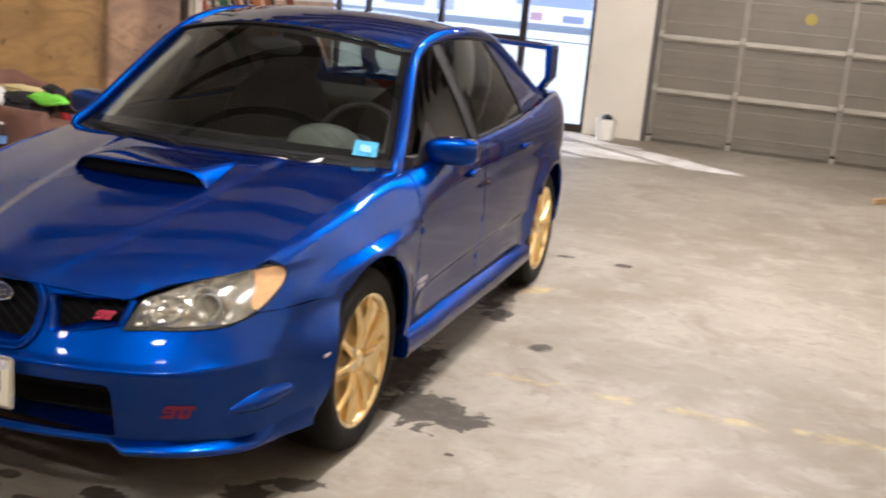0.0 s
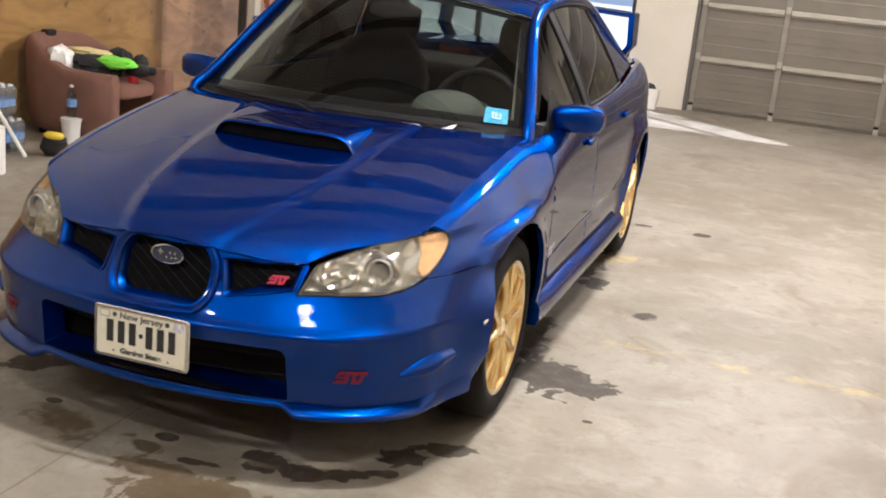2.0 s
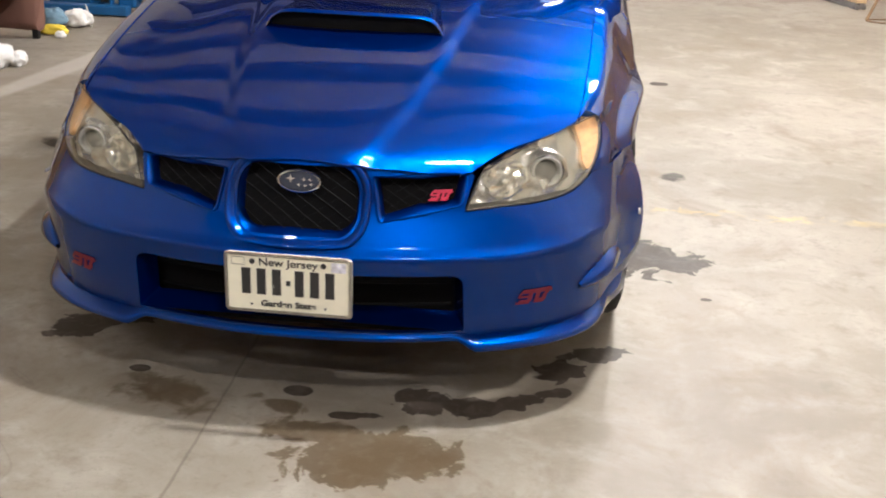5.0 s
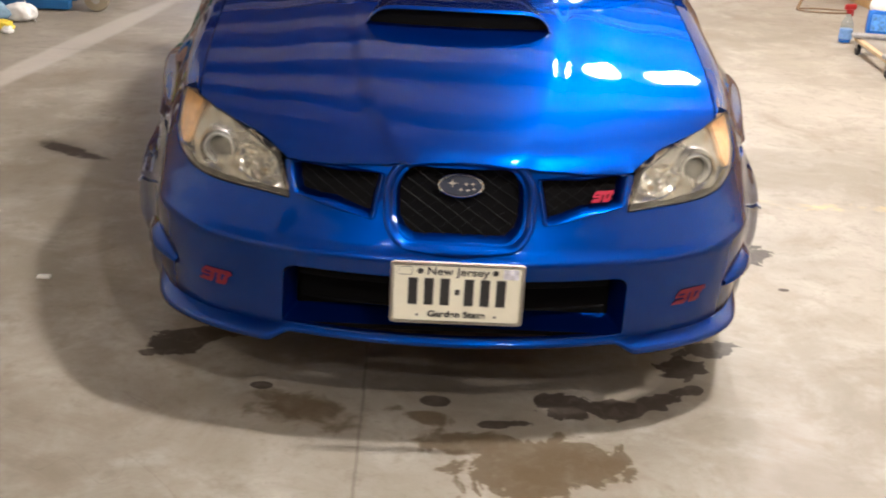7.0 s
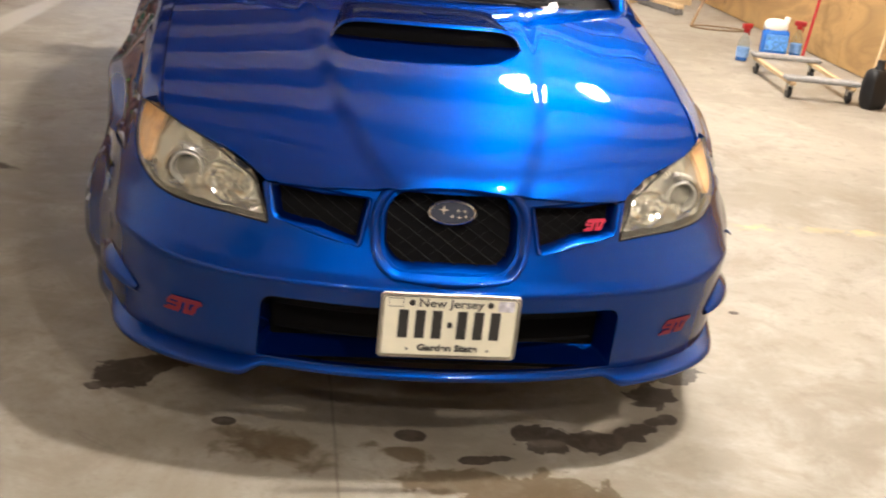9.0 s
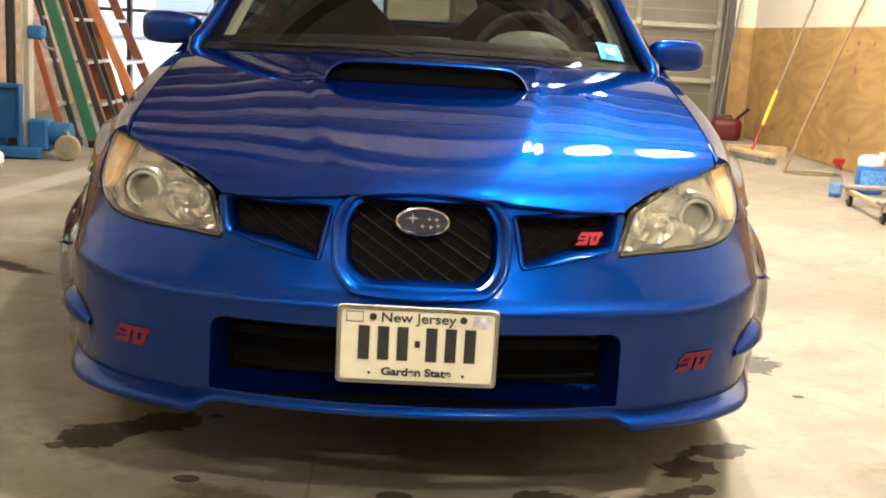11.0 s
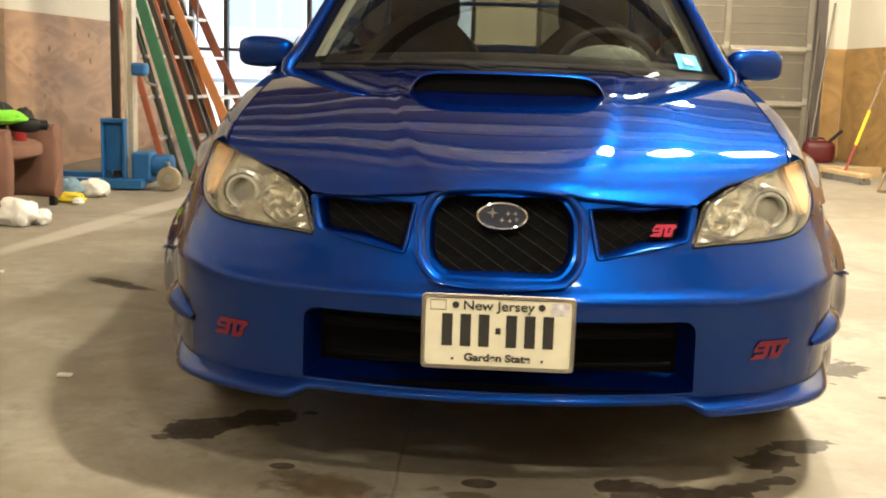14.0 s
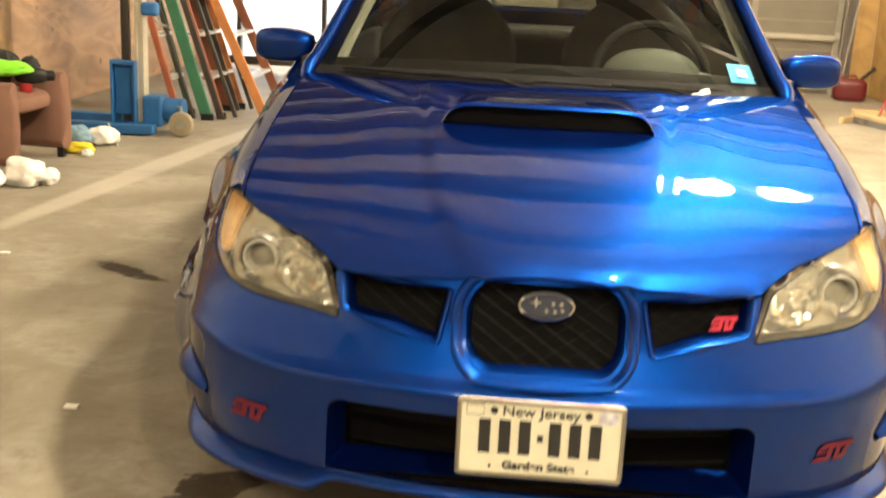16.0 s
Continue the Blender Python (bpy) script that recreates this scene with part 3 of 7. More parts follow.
def cub(keys):
    """A natural cubic spline through (t, value) keys: curvature runs on without a break."""
    xs, ys = np.array([k[0] for k in keys], float), np.array([k[1] for k in keys], float)
    n = len(xs)
    h = np.diff(xs)
    A, r = np.zeros((n, n)), np.zeros(n)
    A[0, 0] = A[-1, -1] = 1
    for i in range(1, n - 1):
        A[i, i - 1], A[i, i], A[i, i + 1] = h[i - 1], 2 * (h[i - 1] + h[i]), h[i]
        r[i] = 6 * ((ys[i + 1] - ys[i]) / h[i] - (ys[i] - ys[i - 1]) / h[i - 1])
    m = np.linalg.solve(A, r).tolist()
    xs, ys, h = xs.tolist(), ys.tolist(), h.tolist()

    def f(t):
        i = 0
        while i < n - 2 and t > xs[i + 1]:
            i += 1
        if t < xs[0] or t > xs[-1]:
            k, e = (0, xs[0]) if t < xs[0] else (n - 2, xs[-1])
            s = (ys[k + 1] - ys[k]) / h[k] + (-h[k] * (2 * m[k] + m[k + 1]) / 6 if k == 0 else h[k] * (m[k] + 2 * m[k + 1]) / 6)
            return (ys[0] if t < xs[0] else ys[-1]) + s * (t - e)
        a, b = xs[i + 1] - t, t - xs[i]
        return (m[i] * a ** 3 + m[i + 1] * b ** 3) / (6 * h[i]) + (ys[i] / h[i] - m[i] * h[i] / 6) * a + (ys[i + 1] / h[i] - m[i + 1] * h[i] / 6) * b
    return f


def smooth01(a, b, t):
    t = min(1, max(0, (t - a) / (b - a)))
    return t * t * (3 - 2 * t)


def ease(a, b, t):
    """As smooth01, with no jump in curvature."""
    t = min(1, max(0, (t - a) / (b - a)))
    return t * t * t * (t * (6 * t - 15) + 10)


def rounded(pts, r, n=5):
    """A polygon with filleted corners; r is one radius or one a corner."""
    out = []
    P = [Vector(p) for p in pts]
    for i, p in enumerate(P):
        a, b = P[i - 1] - p, P[(i + 1) % len(P)] - p
        rr = r[i] if isinstance(r, (list, tuple)) else r
        rr = min(rr, a.length * 0.48, b.length * 0.48)
        if rr <= 0:
            out.append(tuple(p))
            continue
        p0, p1 = p + a.normalized() * rr, p + b.normalized() * rr
        for k in range(n + 1):
            s = k / n
            out.append(tuple(p0 * (1 - s) ** 2 + p * 2 * s * (1 - s) + p1 * s * s))
    return out


def dense(pts, step):
    out = []
    for i, p in enumerate(pts):
        q = pts[(i + 1) % len(pts)]
        k = max(1, int(math.hypot(q[0] - p[0], q[1] - p[1]) / step))
        out += [(p[0] + (q[0] - p[0]) * j / k, p[1] + (q[1] - p[1]) * j / k) for j in range(k)]
    return out


def within(p, poly):
    x, y = p
    c = False
    for (x0, y0), (x1, y1) in zip(poly, poly[1:] + poly[:1]):
        if (y0 > y) != (y1 > y) and x < (x1 - x0) * (y - y0) / (y1 - y0) + x0:
            c = not c
    return c


def near(p, poly, d):
    return any(abs(p[0] - q[0]) < d and abs(p[1] - q[1]) < d for q in poly)


def sheet(outline, f, step=0.03, holes=(), flange=0.012, mirror=False, lines=()):
    """A curved panel: the flat outline with holes, meshed finely and carried by f into space, its rims turned in."""
    loops = [dense(list(outline), step)] + [dense(list(h), step) for h in holes]
    pts, edges = [], []
    for lp in loops:
        k = len(pts)
        pts += lp
        edges += [(k + i, k + (i + 1) % len(lp)) for i in range(len(lp))]
    for lp in lines:
        k = len(pts)
        pts += lp
        edges += [(k + i, k + i + 1) for i in range(len(lp) - 1)]
    rim = list(pts)
    u0, u1 = min(p[0] for p in loops[0]), max(p[0] for p in loops[0])
    v0, v1 = min(p[1] for p in loops[0]), max(p[1] for p in loops[0])
    nu, nv = int((u1 - u0) / step) + 1, int((v1 - v0) / step) + 1
    for i in range(1, nu):
        for j in range(1, nv):
            p = (u0 + (u1 - u0) * i / nu, v0 + (v1 - v0) * j / nv)
            if within(p, loops[0]) and not any(within(p, h) for h in loops[1:]) and not near(p, rim, step * 0.45):
                pts.append(p)
    vs, _, fs, *_ = geometry.delaunay_2d_cdt([Vector(p) for p in pts], edges, [], 0, 1e-6)
    b = bmesh.new()
    verts = [b.verts.new(f(v.x, v.y)) for v in vs]
    for fc in fs:
        c = sum((vs[i] for i in fc), Vector((0, 0))) / 3
        if within((c.x, c.y), loops[0]) and not any(within((c.x, c.y), h) for h in loops[1:]):
            try:
                b.faces.new([verts[i] for i in fc])
            except ValueError:
                pass
    loose = [v for v in b.verts if not v.link_faces]
    bmesh.ops.delete(b, geom=loose, context="VERTS")
    b.normal_update()
    # rims
    if flange:
        bd = [e for e in b.edges if len(e.link_faces) == 1]
        nrm = {v: v.normal.copy() for e in bd for v in e.verts}
        for e in bd:
            e.smooth = False
        r = bmesh.ops.extrude_edge_only(b, edges=bd)
        old = {}
        for v in nrm:
            old[tuple(round(c, 6) for c in v.co)] = nrm[v]
        for v in [g for g in r["geom"] if isinstance(g, bmesh.types.BMVert)]:
            nn = old.get(tuple(round(c, 6) for c in v.co), Vector((0, 0, 1)))
            v.co -= nn * (flange(v.co) if callable(flange) else flange)
    for fc in b.faces:
        fc.smooth = True
    if mirror:
        b.transform(Matrix.Scale(-1, 4, (1, 0, 0)))
        bmesh.ops.reverse_faces(b, faces=b.faces[:])
    return b


def raw(name, b, mat, parent, label=""):
    me = bpy.data.meshes.new(name)
    b.to_mesh(me)
    b.free()
    me.materials.append(mat)
    o = new(name, me)
    o.parent = parent
    if label:
        o["label"] = label
    return o


def both(outline):
    """A half outline from the middle outwards and back to the middle (x >= 0), mirrored into a whole one."""
    return list(outline) + [(-x, y) for x, y in reversed(outline) if x > 1e-6]


car = thing("car", "blue four-door sports sedan with gold wheels on garage floor", "car")

# lines of the body, left half: x out, y to the rear, z up
PX = cub([(0, 0), (1, 0.2), (2, 0.4), (3, 0.55), (4, 0.655), (5, 0.735), (6, 0.777), (7, 0.805)])
PY = cub([(0, 0.03), (1, 0.043), (2, 0.085), (3, 0.14), (4, 0.212), (5, 0.32), (6, 0.45), (7, 0.62)])
SETBACK = spl([(0.18, 0.034), (0.30, 0.018), (0.40, 0.004), (0.455, -0.003), (0.47, 0.006), (0.56, 0.066), (0.64, 0.098), (0.67, 0.113), (0.70, 0.124), (0.725, 0.128), (0.78, 0.15)])


def s_of_x(x):
    lo, hi = 0.0, 7.0
    for _ in range(30):
        m = (lo + hi) / 2
        lo, hi = (m, hi) if PX(m) < x else (lo, m)
    return lo


def fold_rise(a):
    """How far the fold across the bumper climbs towards the corners."""
    return 0.022 * smooth01(2.4, 5.0, a)


def swept(x, z):
    """How much more the nose lies back at the corners, most of all high up."""
    return 0.8 + (1.0 + 1.2 * smooth01(0.56, 0.70, z)) * x * x


def fascia(s, z, out=0.0):
    """The front bumper: s runs round the plan from the middle to the wheel arch."""
    g = -1 if s < 0 else 1
    a = abs(s)
    x, y = PX(a), PY(a)
    w = 1 - 0.75 * smooth01(5.0, 6.6, a)
    zf = z - fold_rise(a) * smooth01(0.38, 0.44, z) * (1 - smooth01(0.50, 0.58, z))
    crease = 0.010 * smooth01(0.456, 0.470, zf) * (1 - smooth01(5.5, 6.5, a))
    tx, ty = PX(a + 0.05) - PX(a - 0.05) if a > 0.05 else 1.0, PY(a + 0.05) - PY(a - 0.05) if a > 0.05 else 0.0
    ln = math.hypot(tx, ty)
    x, y = x + ty / ln * out, y - tx / ln * out
    x -= 0.016 * smooth01(0.42, 0.60, z) * smooth01(5.2, 6.2, a)
    x += 0.022 * smooth01(5.6, 6.7, a) * (1 - smooth01(0.40, 0.62, z))
    y += crease + SETBACK(zf) * swept(x, z) * w
    r = math.hypot(y - 0.918, max(0.0, z - 0.317))
    x += 0.036 * math.exp(-((r - 0.32) / 0.08) ** 2) * smooth01(0.24, 0.36, z) * (1 - 0.6 * smooth01(0.50, 0.60, z))
    return Vector((g * x, y, z))


def face(x, z, out=0.0):
    """The same surface, named by x."""
    return fascia(math.copysign(s_of_x(abs(x)), x), z, out)


ZS = cub([(0.4, 0.61), (0.55, 0.647), (0.82, 0.705), (1.1, 0.735), (1.35, 0.744), (1.8, 0.762), (2.5, 0.785), (3.3, 0.81), (4.0, 0.83), (4.45, 0.82)])
XM = cub([(0.4, 0.735), (0.45, 0.752), (0.5, 0.760), (0.57, 0.771), (0.66, 0.788), (0.92, 0.838), (1.4, 0.845), (2.5, 0.848), (3.4, 0.842), (3.7, 0.830), (4.0, 0.785), (4.3, 0.705), (4.43, 0.65)])
XT = cub([(0.40, 0.649), (0.50, 0.662), (0.7, 0.677), (1.0, 0.691), (1.25, 0.701), (1.38, 0.711), (1.48, 0.729), (1.6, 0.753), (1.9, 0.785), (2.3, 0.793), (3.0, 0.775), (3.5, 0.735), (4.0, 0.675), (4.43, 0.58)])
ZTB = cub([(1.2, 0.85), (1.41, 0.880), (1.6, 0.905), (2.1, 0.938), (2.6, 0.953), (3.05, 0.972), (3.5, 1.0), (3.8, 1.015), (4.2, 1.02), (4.43, 1.0)])


def hood_c(y):
    return 0.645 + 0.285 * y - 0.062 * y * y


def hood_drop(y):
    return 0.034 + 0.15 * math.exp(-(y - 0.18) / 0.11)


def ZT(y):
    """Height of the hood seam, running on into the belt line behind it."""
    w = smooth01(1.25, 1.48, y)
    return (hood_c(y) + 0.003 - hood_drop(y) * (XT(y) / 0.74) ** 2.3) * (1 - w) + ZTB(y) * w


PROF = spl([(0, 0.955), (0.15, 0.975), (0.35, 0.992), (0.6, 1.0), (0.85, 1.0), (1.0, 0.992)])
ZB = 0.20
FA, RA, AZ = 0.918, 3.458, 0.317      # axles and their height


def blister(y):
    """How far the fender draws in above the ledge of its flare."""
    return 0.034 * smooth01(0.50, 0.80, y) * (1 - smooth01(1.08, 1.36, y))


def door_line(y):
    """Height of the pressed line along the lower doors."""
    return 0.452 + 0.034 * (y - 1.4)


def side(y, v):
    """The flank: v from 0 at the sill over 1 at the shoulder to 2 at the hood seam or belt."""
    zs, zt, xt = ZS(y), ZT(y), XT(y)

    def low(vv):
        z = ZB + (zs - ZB) * vv
        x = XM(y) * PROF(vv)
        for cy, h in ((FA, 0.034), (RA, 0.030)):
            r = math.hypot(y - cy, max(0.0, z - AZ) * 1.0)
            over = 0.05 if cy == FA and r > 0.37 else 0.085
            fade = (1 - 0.6 * smooth01(0.98, 1.2, y)) * (1 - 0.6 * smooth01(0.54, 0.66, z)) if cy == FA else 1
            x += h * math.exp(-((r - 0.37) / over) ** 2) * smooth01(0.18, 0.34, z) * fade
        zc = door_line(y)
        x -= 0.011 * (1 - smooth01(zc - 0.016, zc + 0.004, z)) * smooth01(zc - 0.14, zc - 0.02, z) * smooth01(1.345, 1.5, y) * (1 - smooth01(2.9, 3.05, y))
        return x, z
    if v <= 1:
        x, z = low(v)
        return Vector((x - blister(y) * smooth01(zs - 0.036, zs - 0.002, z), y, z))
    xs = low(1)[0] - blister(y)
    t = (v - 1) * math.pi / 2
    x, z = xt + (xs - xt) * math.cos(t), zs + (zt - zs) * math.sin(t)
    # the front fender: a steep plane up to a rounded ridge just outside the hood seam
    w = smooth01(0.46, 0.66, y) * (1 - smooth01(1.24, 1.46, y))
    ledge, ridge, seam = Vector((xs, zs)), Vector((xt + 0.050, zt - 0.013)), Vector((xt, zt))
    a, c = ledge.lerp(ridge, 0.80), ridge.lerp(seam, 0.45)
    u = v - 1
    if u < 0.55:
        q = ledge.lerp(a, u / 0.55)
    elif u < 0.85:
        k = (u - 0.55) / 0.30
        q = a.lerp(ridge, k).lerp(ridge.lerp(c, k), k)
    else:
        q = c.lerp(seam, (u - 0.85) / 0.15)
    return Vector((x + (q.x - x) * w, y, z + (q.y - z) * w))


def vz(y, z):
    return (z - ZB) / (ZS(y) - ZB)


def arch(cy, r, y0, y1, n=26):
    """The wheel arch as a line in the flank's own measures, from its front foot to its rear foot."""
    out = []
    a0, a1 = math.acos(max(-1, min(1, (y0 - cy) / r))), math.acos(max(-1, min(1, (y1 - cy) / r)))
    for i in range(n + 1):
        a = a0 + (a1 - a0) * i / n
        y, z = cy + r * math.cos(a), AZ + r * math.sin(a)
        out.append((y, vz(y, z)))
    return out


def front_arch(n):
    """The front wheel arch from the bumper seam over the top to its rear foot; it hugs the tyre more in front."""
    out = []
    for i in range(n + 1):
        a = radians(120.5 - i * (120.5 + 4.0) / n)
        r = 0.366 - 0.033 * smooth01(75, 121, math.degrees(a)) - 0.026 * smooth01(60, 5, math.degrees(a))
        out.append((FA + r * math.cos(a), AZ + r * math.sin(a)))
    return out


CREASE = cub([(0.05, 0.115), (0.12, 0.14), (0.30, 0.20), (0.5, 0.242), (0.75, 0.275), (1.3, 0.33)])


NOSE = spl([(0, 0.112), (0.10, 0.107), (0.15, 0.118), (0.19, 0.125), (0.30, 0.148), (0.405, 0.182), (0.44, 0.222), (0.54, 0.318), (0.605, 0.376), (0.652, 0.438)])


def hood_z(x, y):
    a = abs(x)
    k = min(1.0, a / 0.72)
    z = hood_c(y) - hood_drop(y) * (a / 0.74) ** 2.3
    line = CREASE(y)
    z += 0.0075 * (1 - ease(line - 0.016, line + 0.044, a)) * (1 - k ** 2)
    # the leading edge rolls down
    d = max(0.0, y - NOSE(min(a, 0.652)))
    z -= 0.016 * math.exp(-d / 0.024) * (1 - 0.9 * smooth01(0.36, 0.48, a)) - 0.004 * (1 - smooth01(0.4, 0.6, a))
    return z


def hood(x, y):
    return Vector((x, y, hood_z(x, y)))


# hood
half = [(0, 0.112), (0.12, 0.106), (0.15, 0.118), (0.19, 0.125), (0.30, 0.148), (0.405, 0.182), (0.44, 0.222), (0.48, 0.265), (0.54, 0.318), (0.605, 0.376), (0.651, 0.438)]
half += [(XT(y) - 0.003, y) for y in [0.46 + 0.03 * k for k in range(32)]] + [(0.692, 1.405), (0.55, 1.315), (0.40, 1.25), (0.2, 1.205), (0, 1.195)]
HOOD_OUT = both(half)
hood_ob = raw("hood", sheet(HOOD_OUT, hood, 0.013, flange=lambda c: 0.008 if c.y < 0.3 else 0.008 + 0.027 * smooth01(0.5, 0.65, c.y)), PAINT, car)


def true_normals(me, height):
    """Shades a pressed panel by its own slope instead of by its facets."""
    nrm = []
    for v in me.vertices:
        x, y, z = v.co
        if abs(z - height(x, y)) < 1e-4:
            e = 0.002
            nrm.append(Vector((-(height(x + e, y) - height(x - e, y)) / (2 * e), -(height(x, y + e) - height(x, y - e)) / (2 * e), 1.0)).normalized())
        else:
            nrm.append(v.normal.copy())
    me.normals_split_custom_set_from_vertices(nrm)


true_normals(hood_ob.data, hood_z)

# hood scoop
def scoop():
    b = bmesh.new()
    n, m = 56, 16
    grid = []
    for j in range(m + 1):
        t = j / m
        y = 0.79 + t * 0.34
        row = []
        for i in range(n + 1):
            u = -1 + 2 * i / n
            w = 0.262 - 0.045 * t
            x = u * w
            top = 0.062 * (1 - t) ** 0.8 * (1 - abs(u) ** 12) * (0.90 + 0.10 * (1 - u * u))
            row.append(b.verts.new((x, y + 0.03 * u * u * (1 - t), hood_z(x, y + 0.03 * u * u * (1 - t)) - 0.002 + top)))
        grid.append(row)
    for j in range(m):
        for i in range(n):
            b.faces.new((grid[j][i], grid[j][i + 1], grid[j + 1][i + 1], grid[j + 1][i]))
    # the mouth turns in
    lip = [b.verts.new(v.co + Vector((0, -0.004, -0.006))) for v in grid[0]]
    inn = [b.verts.new(Vector((v.co.x * 0.96, v.co.y + 0.05, max(v.co.z - 0.012, hood_z(v.co.x, v.co.y) - 0.004)))) for v in grid[0]]
    for i in range(n):
        b.faces.new((grid[0][i + 1], grid[0][i], lip[i], lip[i + 1]))
        b.faces.new((lip[i + 1], lip[i], inn[i], inn[i + 1]))
    bmesh.ops.recalc_face_normals(b, faces=b.faces)
    return b


sc = part("hood_scoop", scoop(), PAINT, car, "raised blue hood scoop with black mouth", smooth=True, angle=60)
# near-black sheet across the mouth, painted in for the shade behind it
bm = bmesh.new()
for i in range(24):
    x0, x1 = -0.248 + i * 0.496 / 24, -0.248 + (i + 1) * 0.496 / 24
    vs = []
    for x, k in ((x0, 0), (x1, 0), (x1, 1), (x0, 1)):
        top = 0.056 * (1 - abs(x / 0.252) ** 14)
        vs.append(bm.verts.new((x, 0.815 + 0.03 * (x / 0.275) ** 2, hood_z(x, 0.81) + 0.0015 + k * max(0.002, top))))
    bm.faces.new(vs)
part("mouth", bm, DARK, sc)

# front bumper with its openings
SX = s_of_x
OPEN = rounded([(-0.404, 0.413), (-0.410, 0.257), (0.410, 0.257), (0.404, 0.413)], [0.03, 0.006, 0.006, 0.03])
GRILLE = rounded([(-0.120, 0.652), (-0.149, 0.61), (-0.147, 0.528), (-0.118, 0.495), (0.118, 0.495), (0.147, 0.528), (0.149, 0.61), (0.120, 0.652)], 0.03)
SGRILLE = rounded([(0.180, 0.631), (0.398, 0.634), (0.387, 0.569), (0.200, 0.533)], 0.010)


def to_s(poly):
    return [(math.copysign(SX(abs(x)), x), z) for x, z in poly]


def s_at(y, z):
    """Where on the bumper a given y is reached, round the corner."""
    lo, hi = 4.0, 8.5
    for _ in range(40):
        m = (lo + hi) / 2
        lo, hi = (m, hi) if fascia(m, z).y < y else (lo, m)
    return lo


half = [(0, 0.662), (SX(0.12), 0.660), (SX(0.18), 0.652), (SX(0.30), 0.648), (SX(0.40), 0.640), (SX(0.412), 0.630), (SX(0.396), 0.560), (SX(0.398), 0.552), (SX(0.47), 0.558), (SX(0.55), 0.560), (SX(0.61), 0.564), (SX(0.652), 0.572), (SX(0.688), 0.592), (SX(0.698), 0.600), (SX(0.735), 0.602), (5.6, 0.602)]
for z in (0.602, 0.58, 0.55, 0.52, 0.48, 0.44, 0.40, 0.36, 0.32, 0.28):
    half.append((s_at(FA - math.sqrt(0.333 ** 2 - (z - AZ) ** 2), z), z))
half += [(6.6, 0.235), (6, 0.228), (5, 0.225), (4, 0.225), (SX(0.44), 0.225), (SX(0.395), 0.238), (0, 0.238)]
SCALE = 0.115


def bumper_map(u, z):
    return fascia(u / SCALE, z)


def us(poly):
    return [(s * SCALE, z) for s, z in poly]


bumper = raw("front_bumper", sheet(us(both(half)), bumper_map, 0.02, holes=[us(to_s(OPEN)), us(to_s(GRILLE)), us(to_s(SGRILLE)), us([(-s, z) for s, z in to_s(SGRILLE)][::-1])], flange=0.012,
                                     lines=[[(k * 0.12 * SCALE, zl + fold_rise(abs(k * 0.12))) for k in range(-48, 49)] for zl in (0.454, 0.463, 0.472)]), PAINT, car)


def grow(poly, d):
    cx, cz = sum(p[0] for p in poly) / len(poly), sum(p[1] for p in poly) / len(poly)
    return [(x + d * (x - cx) / math.hypot(x - cx, z - cz), z + d * (z - cz) / math.hypot(x - cx, z - cz)) for x, z in poly]


def bezel(rings, name, parent):
    """A moulded frame lofted through outlines at growing depth."""
    b = bmesh.new()
    rr = []
    for poly, d, lift in rings:
        base = dense(poly, 0.02)
        rr.append([b.verts.new(face(x, z, lift)) for x, z in grow(base, d)])
    for r0, r1 in zip(rr, rr[1:]):
        for i in range(len(r0)):
            k = (i + 1) % len(r0)
            b.faces.new((r0[i], r0[k], r1[k], r1[i]))
    bmesh.ops.recalc_face_normals(b, faces=b.faces)
    return part(name, b, PAINT, parent, smooth=True, angle=70)


bezel([(GRILLE, 0.029, -0.004), (GRILLE, 0.0275, 0.008), (GRILLE, 0.025, 0.012), (GRILLE, 0.017, 0.013), (GRILLE, 0.012, 0.009), (GRILLE, 0.004, -0.006), (GRILLE, -0.003, -0.012), (GRILLE, -0.006, -0.040)], "grille_surround", bumper)
# the lower opening: its sides run straight in, its floor is a painted shelf that climbs to the mesh
DEEP = rounded([(-0.398, 0.409), (-0.402, 0.279), (0.402, 0.279), (0.398, 0.409)], [0.028, 0.006, 0.006, 0.028])
b = bmesh.new()
rr = []
for k in range(5):
    t = k / 4
    rr.append([b.verts.new(face(x0 + (x1 - x0) * t, z0 + (z1 - z0) * t, 0.001 - 0.075 * t)) for (x0, z0), (x1, z1) in zip(OPEN, DEEP)])
for r0, r1 in zip(rr, rr[1:]):
    for i in range(len(r0)):
        k = (i + 1) % len(r0)
        b.faces.new((r0[i], r0[k], r1[k], r1[i]))
bmesh.ops.recalc_face_normals(b, faces=b.faces)
part("intake_surround", b, PAINT, bumper, "blue walls and sloping shelf of the lower opening", smooth=True, angle=40)


LATTICE = material("gloss_black_lattice", (0.004, 0.004, 0.0045), 0.48, vary=0.1, spec=0.25)


